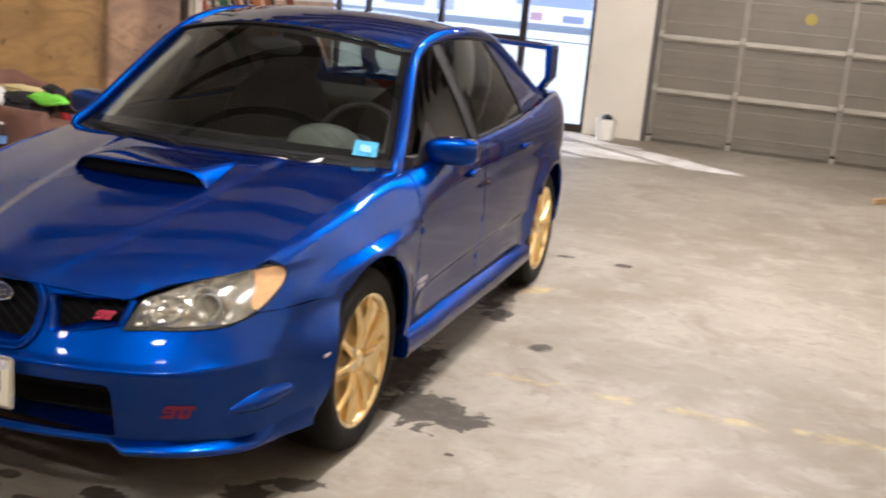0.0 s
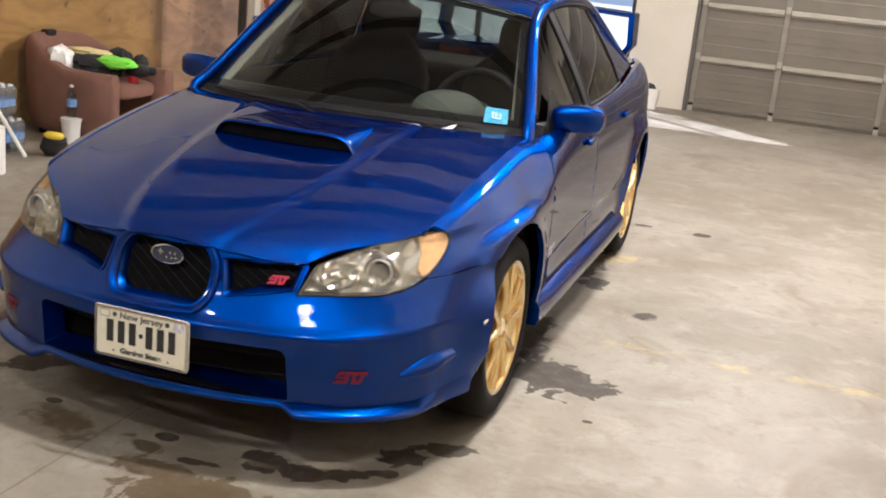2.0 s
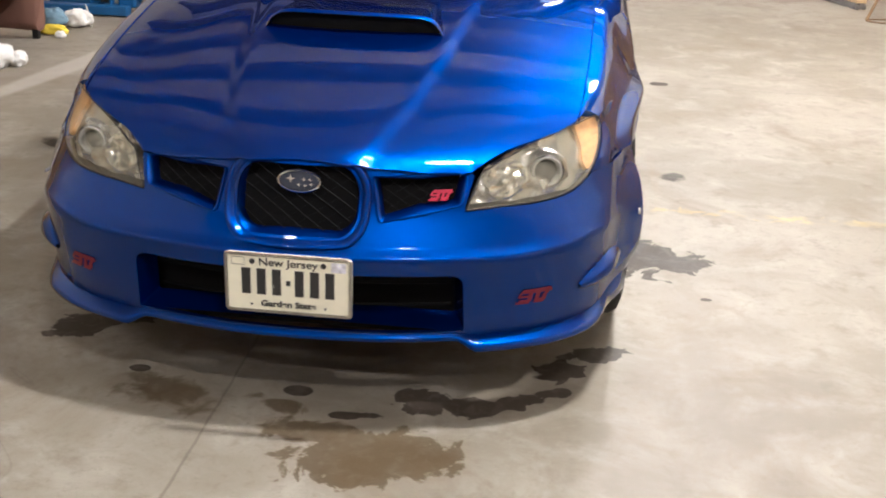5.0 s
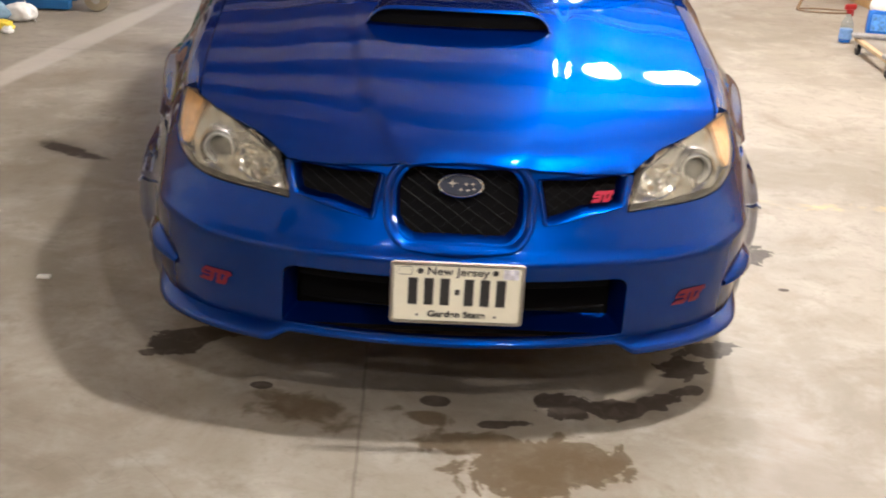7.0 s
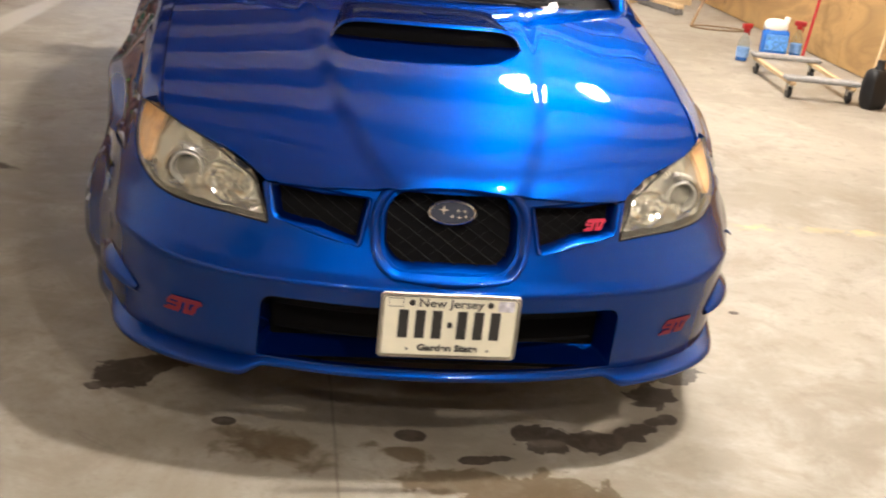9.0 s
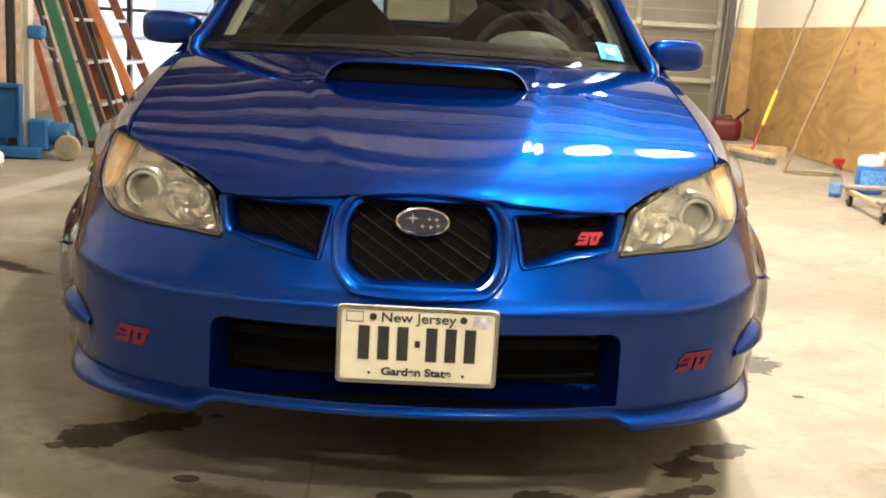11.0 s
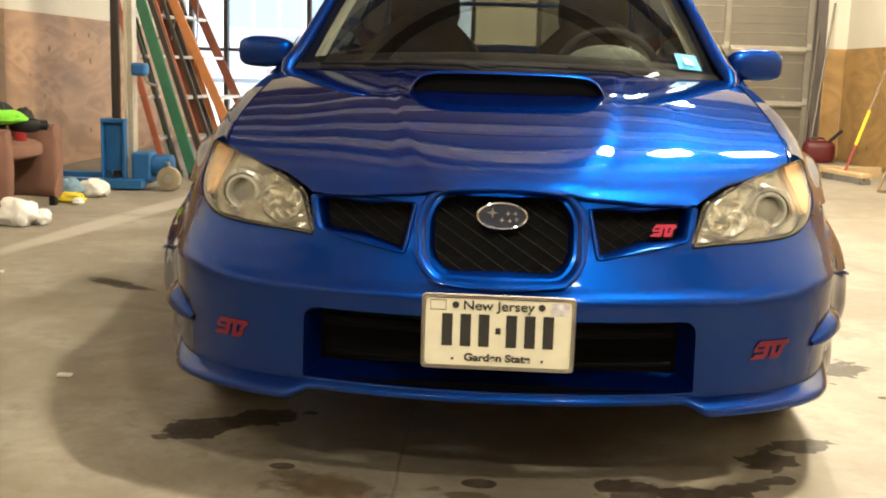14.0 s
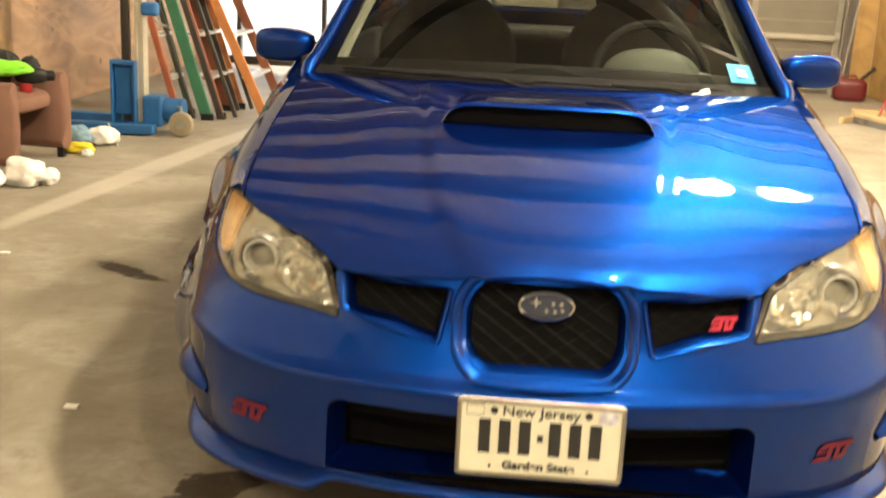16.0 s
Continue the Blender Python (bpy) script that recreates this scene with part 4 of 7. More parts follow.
def mesh_grille(poly, name, parent, depth=0.045, pitch=0.03, slope=0.62, wire=0.0011):
    """Near-black backing that paints the shade inside, a slanted lattice in front of it."""
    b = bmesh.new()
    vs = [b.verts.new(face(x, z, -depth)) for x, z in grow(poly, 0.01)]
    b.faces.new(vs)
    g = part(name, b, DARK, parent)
    b = bmesh.new()
    xs = [p[0] for p in poly]
    zs = [p[1] for p in poly]
    inner = list(poly)
    for sg in (1, -1):
        k0 = int((min(zs) - abs(slope) * (max(map(abs, xs)) + 0.1)) / pitch) - 2
        for k in range(k0, k0 + 60):
            seg = []
            for i in range(61):
                x = min(xs) + (max(xs) - min(xs)) * i / 60
                z = k * pitch + sg * slope * x
                if within((x, z), inner):
                    seg.append(face(x, z, -depth + (0.002 if sg > 0 else 0.012)))
                elif len(seg) > 1:
                    tube(seg, 0.0003 if sg > 0 else wire, 5, bm=b)
                    seg = []
                else:
                    seg = []
            if len(seg) > 1:
                tube(seg, 0.0003 if sg > 0 else wire, 5, bm=b)
    if len(b.verts):
        part("lattice", b, LATTICE, g, "glossy black diagonal mesh")
    else:
        b.free()
    return g


mesh_grille(GRILLE, "centre_grille", car)
for sg in (1, -1):
    poly = [(sg * x, z) for x, z in SGRILLE]
    g = mesh_grille(poly, "side_grille", car, 0.036, 0.026, wire=0.0007)
    bezel([(poly, 0.006, 0.0), (poly, 0.005, 0.004), (poly, 0.002, 0.006), (poly, -0.003, 0.002), (poly, -0.010, -0.010), (poly, -0.013, -0.030)], "grille_frame", bumper)


def badge_bars(centre, w, h, parent, lift, mat=RED, f=face):
    """A red badge drawn as plain slanted bars."""
    b = bmesh.new()
    rows = ("...####################.", "..######################", ".##.....###..###...###..", ".##########..###..###...", "........###..###..###...", "..#########..########...", "##########...#######....")
    nodes = {}

    def node(i, j):
        if (i, j) not in nodes:
            x, z = i / 24 - 0.5, 1 - j / 7
            nodes[i, j] = b.verts.new(f(centre[0] + (x + 0.10 * (z - 0.5)) * w, centre[1] + (z - 0.5) * h, lift))
        return nodes[i, j]
    for j, row in enumerate(rows):
        for i, c in enumerate(row):
            if c == "#":
                b.faces.new((node(i, j + 1), node(i + 1, j + 1), node(i + 1, j), node(i, j)))
    r = bmesh.ops.extrude_face_region(b, geom=b.faces[:])
    for v in [g for g in r["geom"] if isinstance(g, bmesh.types.BMVert)]:
        v.co.y -= 0.0015
    bmesh.ops.recalc_face_normals(b, faces=b.faces)
    return part("badge", b, mat, parent, "small red slanted badge")


badge_bars((0.338, 0.589), 0.053, 0.024, car, -0.006)
for sg in (1, -1):
    badge_bars((sg * 0.575, 0.343), 0.082, 0.040, car, 0.002, DULL_RED)

# the oval emblem
ec = face(0, 0.612, -0.012)
b = bmesh.new()
pts = [Vector((0.051 * math.cos(a), 0, 0.027 * math.sin(a))) for a in [2 * math.pi * k / 40 for k in range(40)]]
tube([ec + p for p in pts], 0.0027, 8, bm=b, closed=True, up=(0, -1, 0))
em = part("emblem", b, CHROME, car, "oval chrome emblem", smooth=True)
b = bmesh.new()
lathe([(0, 0.0), (1, 0.0), (1, 0.02), (0, 0.05)], 40, "y", Matrix.Translation(ec + Vector((0, 0.004, 0))) @ Matrix.Diagonal((0.05, 0.08, 0.026, 1)), bm=b)
part("emblem_plate", b, material("grey_enamel", (0.085, 0.10, 0.15), 0.22, 0.6), em, smooth=True)
b = bmesh.new()
for x, z, r in ((-0.02, 0.007, 0.012), (0.0, -0.008, 0.006), (0.016, -0.009, 0.006), (0.03, -0.006, 0.006), (0.012, 0.006, 0.006), (0.027, 0.006, 0.006)):
    vs = [b.verts.new(ec + Vector((x + (r if k % 2 == 0 else r * 0.3) * math.cos(math.pi * k / 4), -0.005, z + (r if k % 2 == 0 else r * 0.3) * math.sin(math.pi * k / 4)))) for k in range(8)]
    b.faces.new(vs)
part("emblem_studs", b, CHROME, em)

# lower opening: near-black box painted as its inner shade, cross bar
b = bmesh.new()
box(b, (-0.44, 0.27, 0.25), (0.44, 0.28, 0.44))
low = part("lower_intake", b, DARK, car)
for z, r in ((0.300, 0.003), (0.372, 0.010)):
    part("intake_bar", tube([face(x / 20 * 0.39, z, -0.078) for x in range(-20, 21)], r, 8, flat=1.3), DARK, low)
# chin lip
b = bmesh.new()
rings = []
for k in range(-90, 91):
    s = 6.55 * k / 90
    a = abs(s)
    o = smooth01(1.93, 2.22, a)
    ztop, zbot = 0.252 - 0.006 * o + 0.035 * smooth01(4.6, 6.5, a), 0.232 - 0.026 * o + 0.012 * smooth01(4.6, 6.5, a)
    pr = 0.010 + 0.030 * o - 0.032 * smooth01(4.2, 5.8, a)
    ring = []
    for (dz, dp) in ((1, -0.02), (0.90, 0.22), (0.68, 0.72), (0.50, 0.97), (0.38, 1.0), (0.16, 0.93), (0.0, 0.70), (-0.02, -2.0)):
        ring.append(b.verts.new(fascia(s, zbot + (ztop - zbot) * dz, pr * dp)))
    rings.append(ring)
for r0, r1 in zip(rings, rings[1:]):
    for i in range(len(r0) - 1):
        b.faces.new((r0[i], r0[i + 1], r1[i + 1], r1[i]))
bmesh.ops.recalc_face_normals(b, faces=b.faces)
part("chin_lip", b, PAINT, car, smooth=True, angle=50)
# small side canards
for sg in (1, -1):
    b = bmesh.new()
    rr = []
    for k in range(13):
        t = k / 12
        s = 4.35 + 1.6 * t
        h = 0.030 * math.sin(math.pi * min(1, 0.06 + 0.80 * t)) ** 0.8
        zc = 0.335 + 0.03 * t
        rr.append([b.verts.new(fascia(sg * s, zc + dz * h, o * h)) for dz, o in ((1.3, -0.1), (0.8, 0.7), (0.1, 1.0), (-0.6, 0.6), (-1.0, -0.1))])
    for r0, r1 in zip(rr, rr[1:]):
        for i in range(4):
            b.faces.new((r0[i], r0[i + 1], r1[i + 1], r1[i]))
    bmesh.ops.recalc_face_normals(b, faces=b.faces)
    part("bumper_canard", b, PAINT, car, smooth=True, angle=60)

# pale sliver on each bumper corner, added as a painted highlight
for sg in (1, -1):
    c = fascia(sg * 6.75, 0.445, 0.002)
    b = bmesh.new()
    box(b, (-0.003, -0.026, -0.0045), (0.003, 0.026, 0.0045), 0.002)
    b.transform(Matrix.Translation(c))
    part("highlight_streak", b, material("pale_highlight_streak", (0.42, 0.42, 0.42), 0.2), car)
# licence plate
PLATE_M = material("cream_plate_enamel", (0.92, 0.90, 0.74), 0.4, vary=0.04, scale=20)
plate = raw("licence_plate", boxes(((-0.1525, -0.004, 0.318), (0.1525, 0.0, 0.47), 0.0)), PLATE_M, car, "cream licence plate with dark lettering")
plate.data.clear_geometry()
b = bmesh.new()
pl = rounded([(-0.1525, 0.318), (0.1525, 0.318), (0.1525, 0.470), (-0.1525, 0.470)], 0.012)
fr = b.faces.new([b.verts.new((x, -0.001, z)) for x, z in pl])
r = bmesh.ops.extrude_face_region(b, geom=[fr])
for v in [g for g in r["geom"] if isinstance(g, bmesh.types.BMVert)]:
    v.co.y += 0.003
bmesh.ops.recalc_face_normals(b, faces=b.faces)
b.to_mesh(plate.data)
b.free()
INK = material("plate_ink", (0.03, 0.03, 0.03), 0.6)
part("plate_rim", tube([(x, -0.002, z) for x, z in rounded([(-0.150, 0.3205), (0.150, 0.3205), (0.150, 0.4675), (-0.150, 0.4675)], 0.012)], 0.0025, 6, closed=True, up=(0, -1, 0)), STEEL, plate)
part("plate_line", tube([(x, -0.0036, z) for x, z in rounded([(-0.1455, 0.325), (0.1455, 0.325), (0.1455, 0.463), (-0.1455, 0.463)], 0.010)], 0.0008, 5, closed=True, up=(0, -1, 0)), INK, plate)
for k in range(6):
    x = -0.101 + k * 0.0365 + (0.018 if k > 2 else 0)
    part("plate_bar", boxes(((x - 0.0105, -0.0035, 0.3655), (x + 0.0105, -0.001, 0.4305))), INK, plate)
part("plate_dot", boxes(((-0.005, -0.0035, 0.392), (0.005, -0.001, 0.404))), INK, plate)
up = Matrix.Rotation(radians(90), 4, "X")
words("New Jersey", 0.028, Matrix.Translation((0.0, -0.0025, 0.4475)) @ up @ Matrix.Diagonal((1.08, 0.95, 1, 1)), INK, plate, bold=0.0003)
words("Garden State", 0.021, Matrix.Translation((0.0, -0.0025, 0.342)) @ up @ Matrix.Diagonal((1.18, 1, 1, 1)), INK, plate, bold=0.0007)
for x in (-0.089, 0.089):
    part("plate_stud", lathe([(0, 0), (0.0028, 0), (0.0028, 0.001), (0, 0.001)], 10, "y", pose(x, -0.003, 0.339)), INK, plate)
for x in (-0.085, 0.085):
    part("plate_bolt", lathe([(0, 0), (0.007, 0), (0.006, 0.003), (0, 0.004)], 12, "y", pose(x, -0.005, 0.449)), INK, plate)
part("plate_window", tube([(x, -0.0022, z) for x, z in ((-0.135, 0.438), (-0.104, 0.438), (-0.104, 0.457), (-0.135, 0.457))], 0.0008, 4, closed=True, up=(0, -1, 0)), INK, plate)
part("plate_sticker", boxes(((0.103, -0.003, 0.434), (0.138, -0.001, 0.458))), material("grey_sticker", (0.74, 0.74, 0.82), 0.4, vary=0.4, scale=60), plate)

# headlights
def hazed_lens():
    """Weathered polycarbonate: mostly clear, with a pale yellow haze."""
    m = glass("hazed_lens", (0.96, 0.95, 0.89), 0.10)
    n, ln = m.node_tree.nodes, m.node_tree.links
    clear = n["Material Output"].inputs[0].links[0].from_node
    df = n.new("ShaderNodeBsdfDiffuse")
    df.inputs[0].default_value = (0.42, 0.395, 0.31, 1)
    nz = n.new("ShaderNodeTexNoise")
    nz.inputs["Scale"].default_value, nz.inputs["Detail"].default_value = 14, 4
    mr = n.new("ShaderNodeMapRange")
    mr.inputs["From Min"].default_value, mr.inputs["From Max"].default_value = 0.35, 0.7
    mr.inputs["To Min"].default_value, mr.inputs["To Max"].default_value = 0.12, 0.26
    ln.new(nz.outputs[0], mr.inputs[0])
    mx = n.new("ShaderNodeMixShader")
    ln.new(mr.outputs[0], mx.inputs[0])
    ln.new(clear.outputs[0], mx.inputs[1])
    ln.new(df.outputs[0], mx.inputs[2])
    ln.new(mx.outputs[0], n["Material Output"].inputs[0])
    return m


LAMP_OUT = rounded([(0.400, 0.556), (0.430, 0.638), (0.53, 0.684), (0.63, 0.710), (0.700, 0.721), (0.714, 0.700), (0.7165, 0.660), (0.706, 0.622), (0.685, 0.595), (0.650, 0.576), (0.61, 0.568), (0.55, 0.564), (0.47, 0.562)], [0.006, 0.012, 0.06, 0.06, 0.012, 0.03, 0.03, 0.03, 0.03, 0.03, 0.03, 0.05, 0.05])


def lamp_y(x, z):
    """The lens surface: follows the hood above and the bumper below."""
    s = s_of_x(min(x, 0.80))
    base = PY(s) + SETBACK(z) * swept(x, z)
    return base + 0.007 - 0.007 * math.sin(math.pi * smooth01(0.54, 0.73, z))


def lens(x, z, d=0.0):
    return Vector((x, lamp_y(x, z) + d, z))


LENS_M = hazed_lens()
LAMP_BACK = material("lamp_reflector_silver", (0.40, 0.39, 0.36), 0.26, 0.85, vary=0.2, scale=25, fine=90, bump=0.15)
FACET = material("mirror_facets", (0.62, 0.61, 0.58), 0.14, 0.95, vary=0.1, scale=60)
BEZEL = material("bright_lamp_bezel", (0.60, 0.60, 0.58), 0.18, 0.55, vary=0.08, scale=30, fine=200, bump=0.03)
PROJ = material("dark_projector_glass", (0.16, 0.155, 0.14), 0.05, 0.4)
AMBER = material("amber_reflector", (0.72, 0.40, 0.16), 0.3, 0.0, vary=0.15, scale=30)
for sg in (1, -1):
    mir = sg < 0
    hl = raw("headlight", sheet(LAMP_OUT, lambda x, z: lens(x, z), 0.02, flange=0.02, mirror=mir), LENS_M, car, "hazy yellowed headlight with projector lens")
    hl.visible_shadow = False
    raw("reflector", sheet(LAMP_OUT, lambda x, z: lens(x, z, 0.042 + 0.009 * math.sin(x * 70 + 40 * z) * math.sin(z * 80 - 30 * x)), 0.009, flange=0.0, mirror=mir), LAMP_BACK, hl)
    amb = rounded([(0.645, 0.708), (0.697, 0.717), (0.709, 0.698), (0.712, 0.660), (0.703, 0.624), (0.688, 0.604), (0.672, 0.626), (0.666, 0.66), (0.652, 0.688)], 0.01)
    raw("side_marker", sheet(amb, lambda x, z: lens(x, z, 0.02), 0.02, flange=0.01, mirror=mir), AMBER, hl, "amber turn signal")
    c = Vector((sg * 0.585, lamp_y(0.585, 0.622) + 0.018, 0.622))
    aim = Matrix.Translation(c) @ Matrix.Rotation(radians(90), 4, "X") @ Matrix.Rotation(radians(sg * 8), 4, "Y") @ Matrix.Scale(0.76, 4)
    pr = part("projector_shroud", lathe([(0.036, -0.02), (0.041, -0.002), (0.044, 0.003), (0.049, 0.003), (0.051, -0.004), (0.052, -0.03)], 36, m=aim), BEZEL, hl, smooth=True, angle=60)
    b = bmesh.new()
    bmesh.ops.create_uvsphere(b, u_segments=24, v_segments=12, radius=0.040)
    b.transform(aim @ Matrix.Translation((0, 0, -0.035)) @ Matrix.Diagonal((1, 1, 0.8, 1)))
    part("projector_lens", b, PROJ, pr, smooth=True)
    b = bmesh.new()
    ring = []
    for i in range(40):
        a = 2 * math.pi * i / 40
        lug = 0.007 * max(0.0, math.cos(3 * a + 0.6)) ** 3
        ring.append([b.verts.new(aim @ Vector((r * math.cos(a), r * math.sin(a), z))) for r, z in ((0.053, -0.012), (0.057, -0.004), (0.066 + lug, -0.008), (0.070 + lug, -0.03))])
    for i in range(40):
        for r0, r1 in zip(range(3), range(1, 4)):
            k = (i + 1) % 40
            b.faces.new((ring[i][r0], ring[k][r0], ring[k][r1], ring[i][r1]))
    bmesh.ops.recalc_face_normals(b, faces=b.faces)
    part("projector_bracket", b, LAMP_BACK, pr, smooth=True, angle=40)
    # inner reflector: broken facets round a bulb shade
    rng = random.Random(7)
    b = bmesh.new()
    rings = []
    for k, (r, d) in enumerate(((0.046, 0.030), (0.038, 0.024), (0.030, 0.030), (0.022, 0.034), (0.013, 0.036), (0.009, 0.022), (0.008, 0.014), (0.003, 0.011))):
        ring = []
        for i in range(20):
            a = 2 * math.pi * (i + 0.5 * (k % 2)) / 20
            wob = rng.uniform(-1, 1) if k < 5 else 0
            x, z = 0.487 + 1.15 * r * math.cos(a), 0.610 + 0.92 * r * math.sin(a)
            ring.append(b.verts.new((sg * x, lamp_y(x, z) + 0.002 + d + 0.006 * wob, z)))
        rings.append(ring)
    for r0, r1 in zip(rings, rings[1:]):
        for i in range(20):
            j = (i + 1) % 20
            b.faces.new((r0[i], r0[j], r1[j], r1[i]))
    b.faces.new(rings[-1])
    bmesh.ops.recalc_face_normals(b, faces=b.faces)
    part("high_beam", b, FACET, hl, "faceted silver high-beam reflector")
    rim = [lens(x, z, 0.002) for x, z in dense(LAMP_OUT, 0.02)]
    if mir:
        rim = [Vector((-p.x, p.y, p.z)) for p in rim]
    part("gasket", tube(rim, 0.002, 6, closed=True, up=(0, -1, 0)), BLACK, hl)

# fenders, doors, quarters
LAMP_EDGE_X = spl([(0.58, 0.661), (0.595, 0.685), (0.622, 0.706), (0.645, 0.714), (0.66, 0.7165), (0.68, 0.716), (0.70, 0.713), (0.712, 0.708), (0.7195, 0.701)])
LAMP_EDGE_Y = spl([(z, lamp_y(LAMP_EDGE_X(z), z)) for z in (0.58, 0.60, 0.62, 0.64, 0.66, 0.68, 0.70, 0.712, 0.7195)])


def side_v(y, z):
    """The flank's own height measure for a true height."""
    if z < ZS(y):
        return vz(y, z)
    return min(1.995, 1 + 2 / math.pi * math.asin(min(1, (z - ZS(y)) / (ZT(y) - ZS(y)))))


STEP_IN = spl([(z, side(LAMP_EDGE_Y(z), side_v(LAMP_EDGE_Y(z), z)).x - LAMP_EDGE_X(z) - 0.003) for z in (0.60, 0.62, 0.64, 0.66, 0.68, 0.70, 0.712, 0.719)])


def fender_skin(y, v):
    """The flank, drawn in towards the lamp so that both lie flush."""
    p = side(y, v)
    z = min(0.719, max(0.60, p.z))
    k = math.exp(-(max(0.0, y - LAMP_EDGE_Y(z)) / 0.085) ** 1.3) * smooth01(0.50, 0.60, p.z)
    if v > 1.5:
        k *= smooth01(1.995, 1.75, v)
    p.x -= STEP_IN(z) * k
    return p


BADGE_PALE = material("pale_badge", (0.32, 0.31, 0.34), 0.4, vary=0.1)
for sg in (1, -1):
    mir = sg < 0
    front = []
    for x, z in ((0.6545, 0.7165), (0.664, 0.7185), (0.675, 0.7205), (0.687, 0.7225)):
        y = lamp_y(x, z) + 0.003
        xs = side(y, 1.0).x
        front.append((y, min(1.995, 1 + 2 / math.pi * math.acos(max(0.0, min(1.0, (x - XT(y)) / (xs - XT(y))))))))
    for z in (0.7195, 0.712, 0.70, 0.685, 0.67, 0.65, 0.63, 0.615, 0.6040):
        y = LAMP_EDGE_Y(z) + 0.0025
        front.append((y, min(1.86, side_v(y, z))))
    front += [(y, vz(y, 0.6040)) for y in (0.46, 0.52, 0.58, 0.64)]
    ar = [(y, vz(y, z)) for y, z in front_arch(36)]
    fen = front + ar + [(1.287, vz(1.287, 0.28)), (1.335, vz(1.335, 0.28)), (1.345, 0.6), (1.355, 1.0), (1.40, 1.6), (1.43, 1.9), (1.44, 1.995)]
    raw("front_fender", sheet(fen, fender_skin, 0.02, flange=0.02, mirror=mir, lines=[[(0.56 + 0.02 * k, vz(0.56 + 0.02 * k, ZS(0.56 + 0.02 * k) - d)) for k in range(39)] for d in (0.036, 0.024, 0.012, 0.001)]), PAINT, car)
    d1 = rounded([(1.342, vz(1.342, 0.285)), (2.18, vz(2.18, 0.285)), (2.185, 1.0), (2.14, 1.99), (1.445, 1.99), (1.405, 1.6), (1.361, 1.0), (1.351, 0.6)], [0.03, 0.03, 0, 0.01, 0.01, 0.02, 0.02, 0])
    raw("front_door", sheet(d1, side, 0.026, lines=[[(1.36 + 0.03 * k, vz(1.36 + 0.03 * k, door_line(1.36 + 0.03 * k) + d)) for k in range(27)] for d in (-0.016, -0.006, 0.004)], flange=0.012, mirror=mir), PAINT, car)
    # pale badge on the door behind the wheel
    for z0, y0, y1 in ((0.482, 1.375, 1.475), (0.458, 1.375, 1.45)):
        b = bmesh.new()
        lo, hi = side(y0, vz(y0, z0)), side(y1, vz(y1, z0 + 0.016))
        box(b, (lo.x - 0.001, y0, z0), (hi.x + 0.0025, y1, z0 + 0.016), 0.001)
        if mir:
            b.transform(Matrix.Scale(-1, 4, (1, 0, 0)))
            bmesh.ops.reverse_faces(b, faces=b.faces[:])
        part("door_badge", b, BADGE_PALE, car, "small pale badge on the door")
    d2 = [(2.186, vz(2.186, 0.285)), (2.98, vz(2.98, 0.285))] + [(y, vz(y, z)) for y, z in ((3.06, 0.36), (3.10, 0.50), (3.16, 0.60), (3.20, 0.70))] + [(3.21, 1.0), (3.12, 1.7), (3.06, 1.99), (2.146, 1.99), (2.191, 1.0)]
    raw("rear_door", sheet(d2, side, 0.026, lines=[[(2.20 + 0.03 * k, vz(2.20 + 0.03 * k, door_line(2.20 + 0.03 * k) + d)) for k in range(28)] for d in (-0.016, -0.006, 0.004)], flange=0.012, mirror=mir), PAINT, car)
    q = [(3.066, 1.99), (3.126, 1.7), (3.216, 1.0)] + [(y, vz(y, z)) for y, z in ((3.206, 0.70), (3.168, 0.60))]
    q += [p for p in arch(RA, 0.366, RA - 0.28, RA + 0.36)] + [(3.82, vz(3.82, 0.26)), (4.42, vz(4.42, 0.28)), (4.43, 1.0), (4.43, 1.99), (3.8, 1.99)]
    raw("rear_quarter", sheet(q, side, 0.03, flange=0.012, mirror=mir), PAINT, car)
    # side skirt
    b = bmesh.new()
    rr = []
    for k in range(24):
        y = 1.29 + k * (3.06 - 1.29) / 23
        x = XM(y)
        e = 1 - 0.35 * smooth01(1.6, 1.29, y)
        rr.append([b.verts.new((sg * (x * 0.972 + dx), y, z)) for dx, z in ((-0.03, 0.328), (-0.004, 0.320), (0.036 * e, 0.300), (0.052 * e, 0.280), (0.053 * e, 0.240), (0.036 * e, 0.216), (-0.12, 0.208))])
    for r0, r1 in zip(rr, rr[1:]):
        for i in range(6):
            b.faces.new((r0[i], r0[i + 1], r1[i + 1], r1[i]))
    b.faces.new(rr[0]), b.faces.new(rr[-1])
    bmesh.ops.recalc_face_normals(b, faces=b.faces)
    part("side_skirt", b, PAINT, car, smooth=True, angle=40)
    # dark strip behind the door gaps, added to draw the shade in them
    for gap in ([(1.3385, vz(1.3385, 0.285)), (1.348, 0.6), (1.358, 1.0), (1.4025, 1.6), (1.4425, 1.985)], [(2.183, vz(2.183, 0.285)), (2.188, 1.0), (2.143, 1.985)]):
        line = []
        for (y0, v0), (y1, v1) in zip(gap, gap[1:]):
            n = max(2, int(abs(v1 - v0) / 0.06))
            line += [(y0 + (y1 - y0) * k / n, v0 + (v1 - v0) * k / n) for k in range(n)]
        pts = [side(y, v) for y, v in line + gap[-1:]]
        part("door_gap_shade", tube([Vector((sg * (p.x - 0.008), p.y, p.z - 0.003)) for p in pts], 0.0055, 6), DARK, car)
    # door handles
    for y in (2.02, 2.86):
        p = side(y, 1.28)
        b = bmesh.new()
        blob(b, (sg * (p.x + 0.012), y, p.z - 0.02), (0.014, 0.085, 0.016), 3)
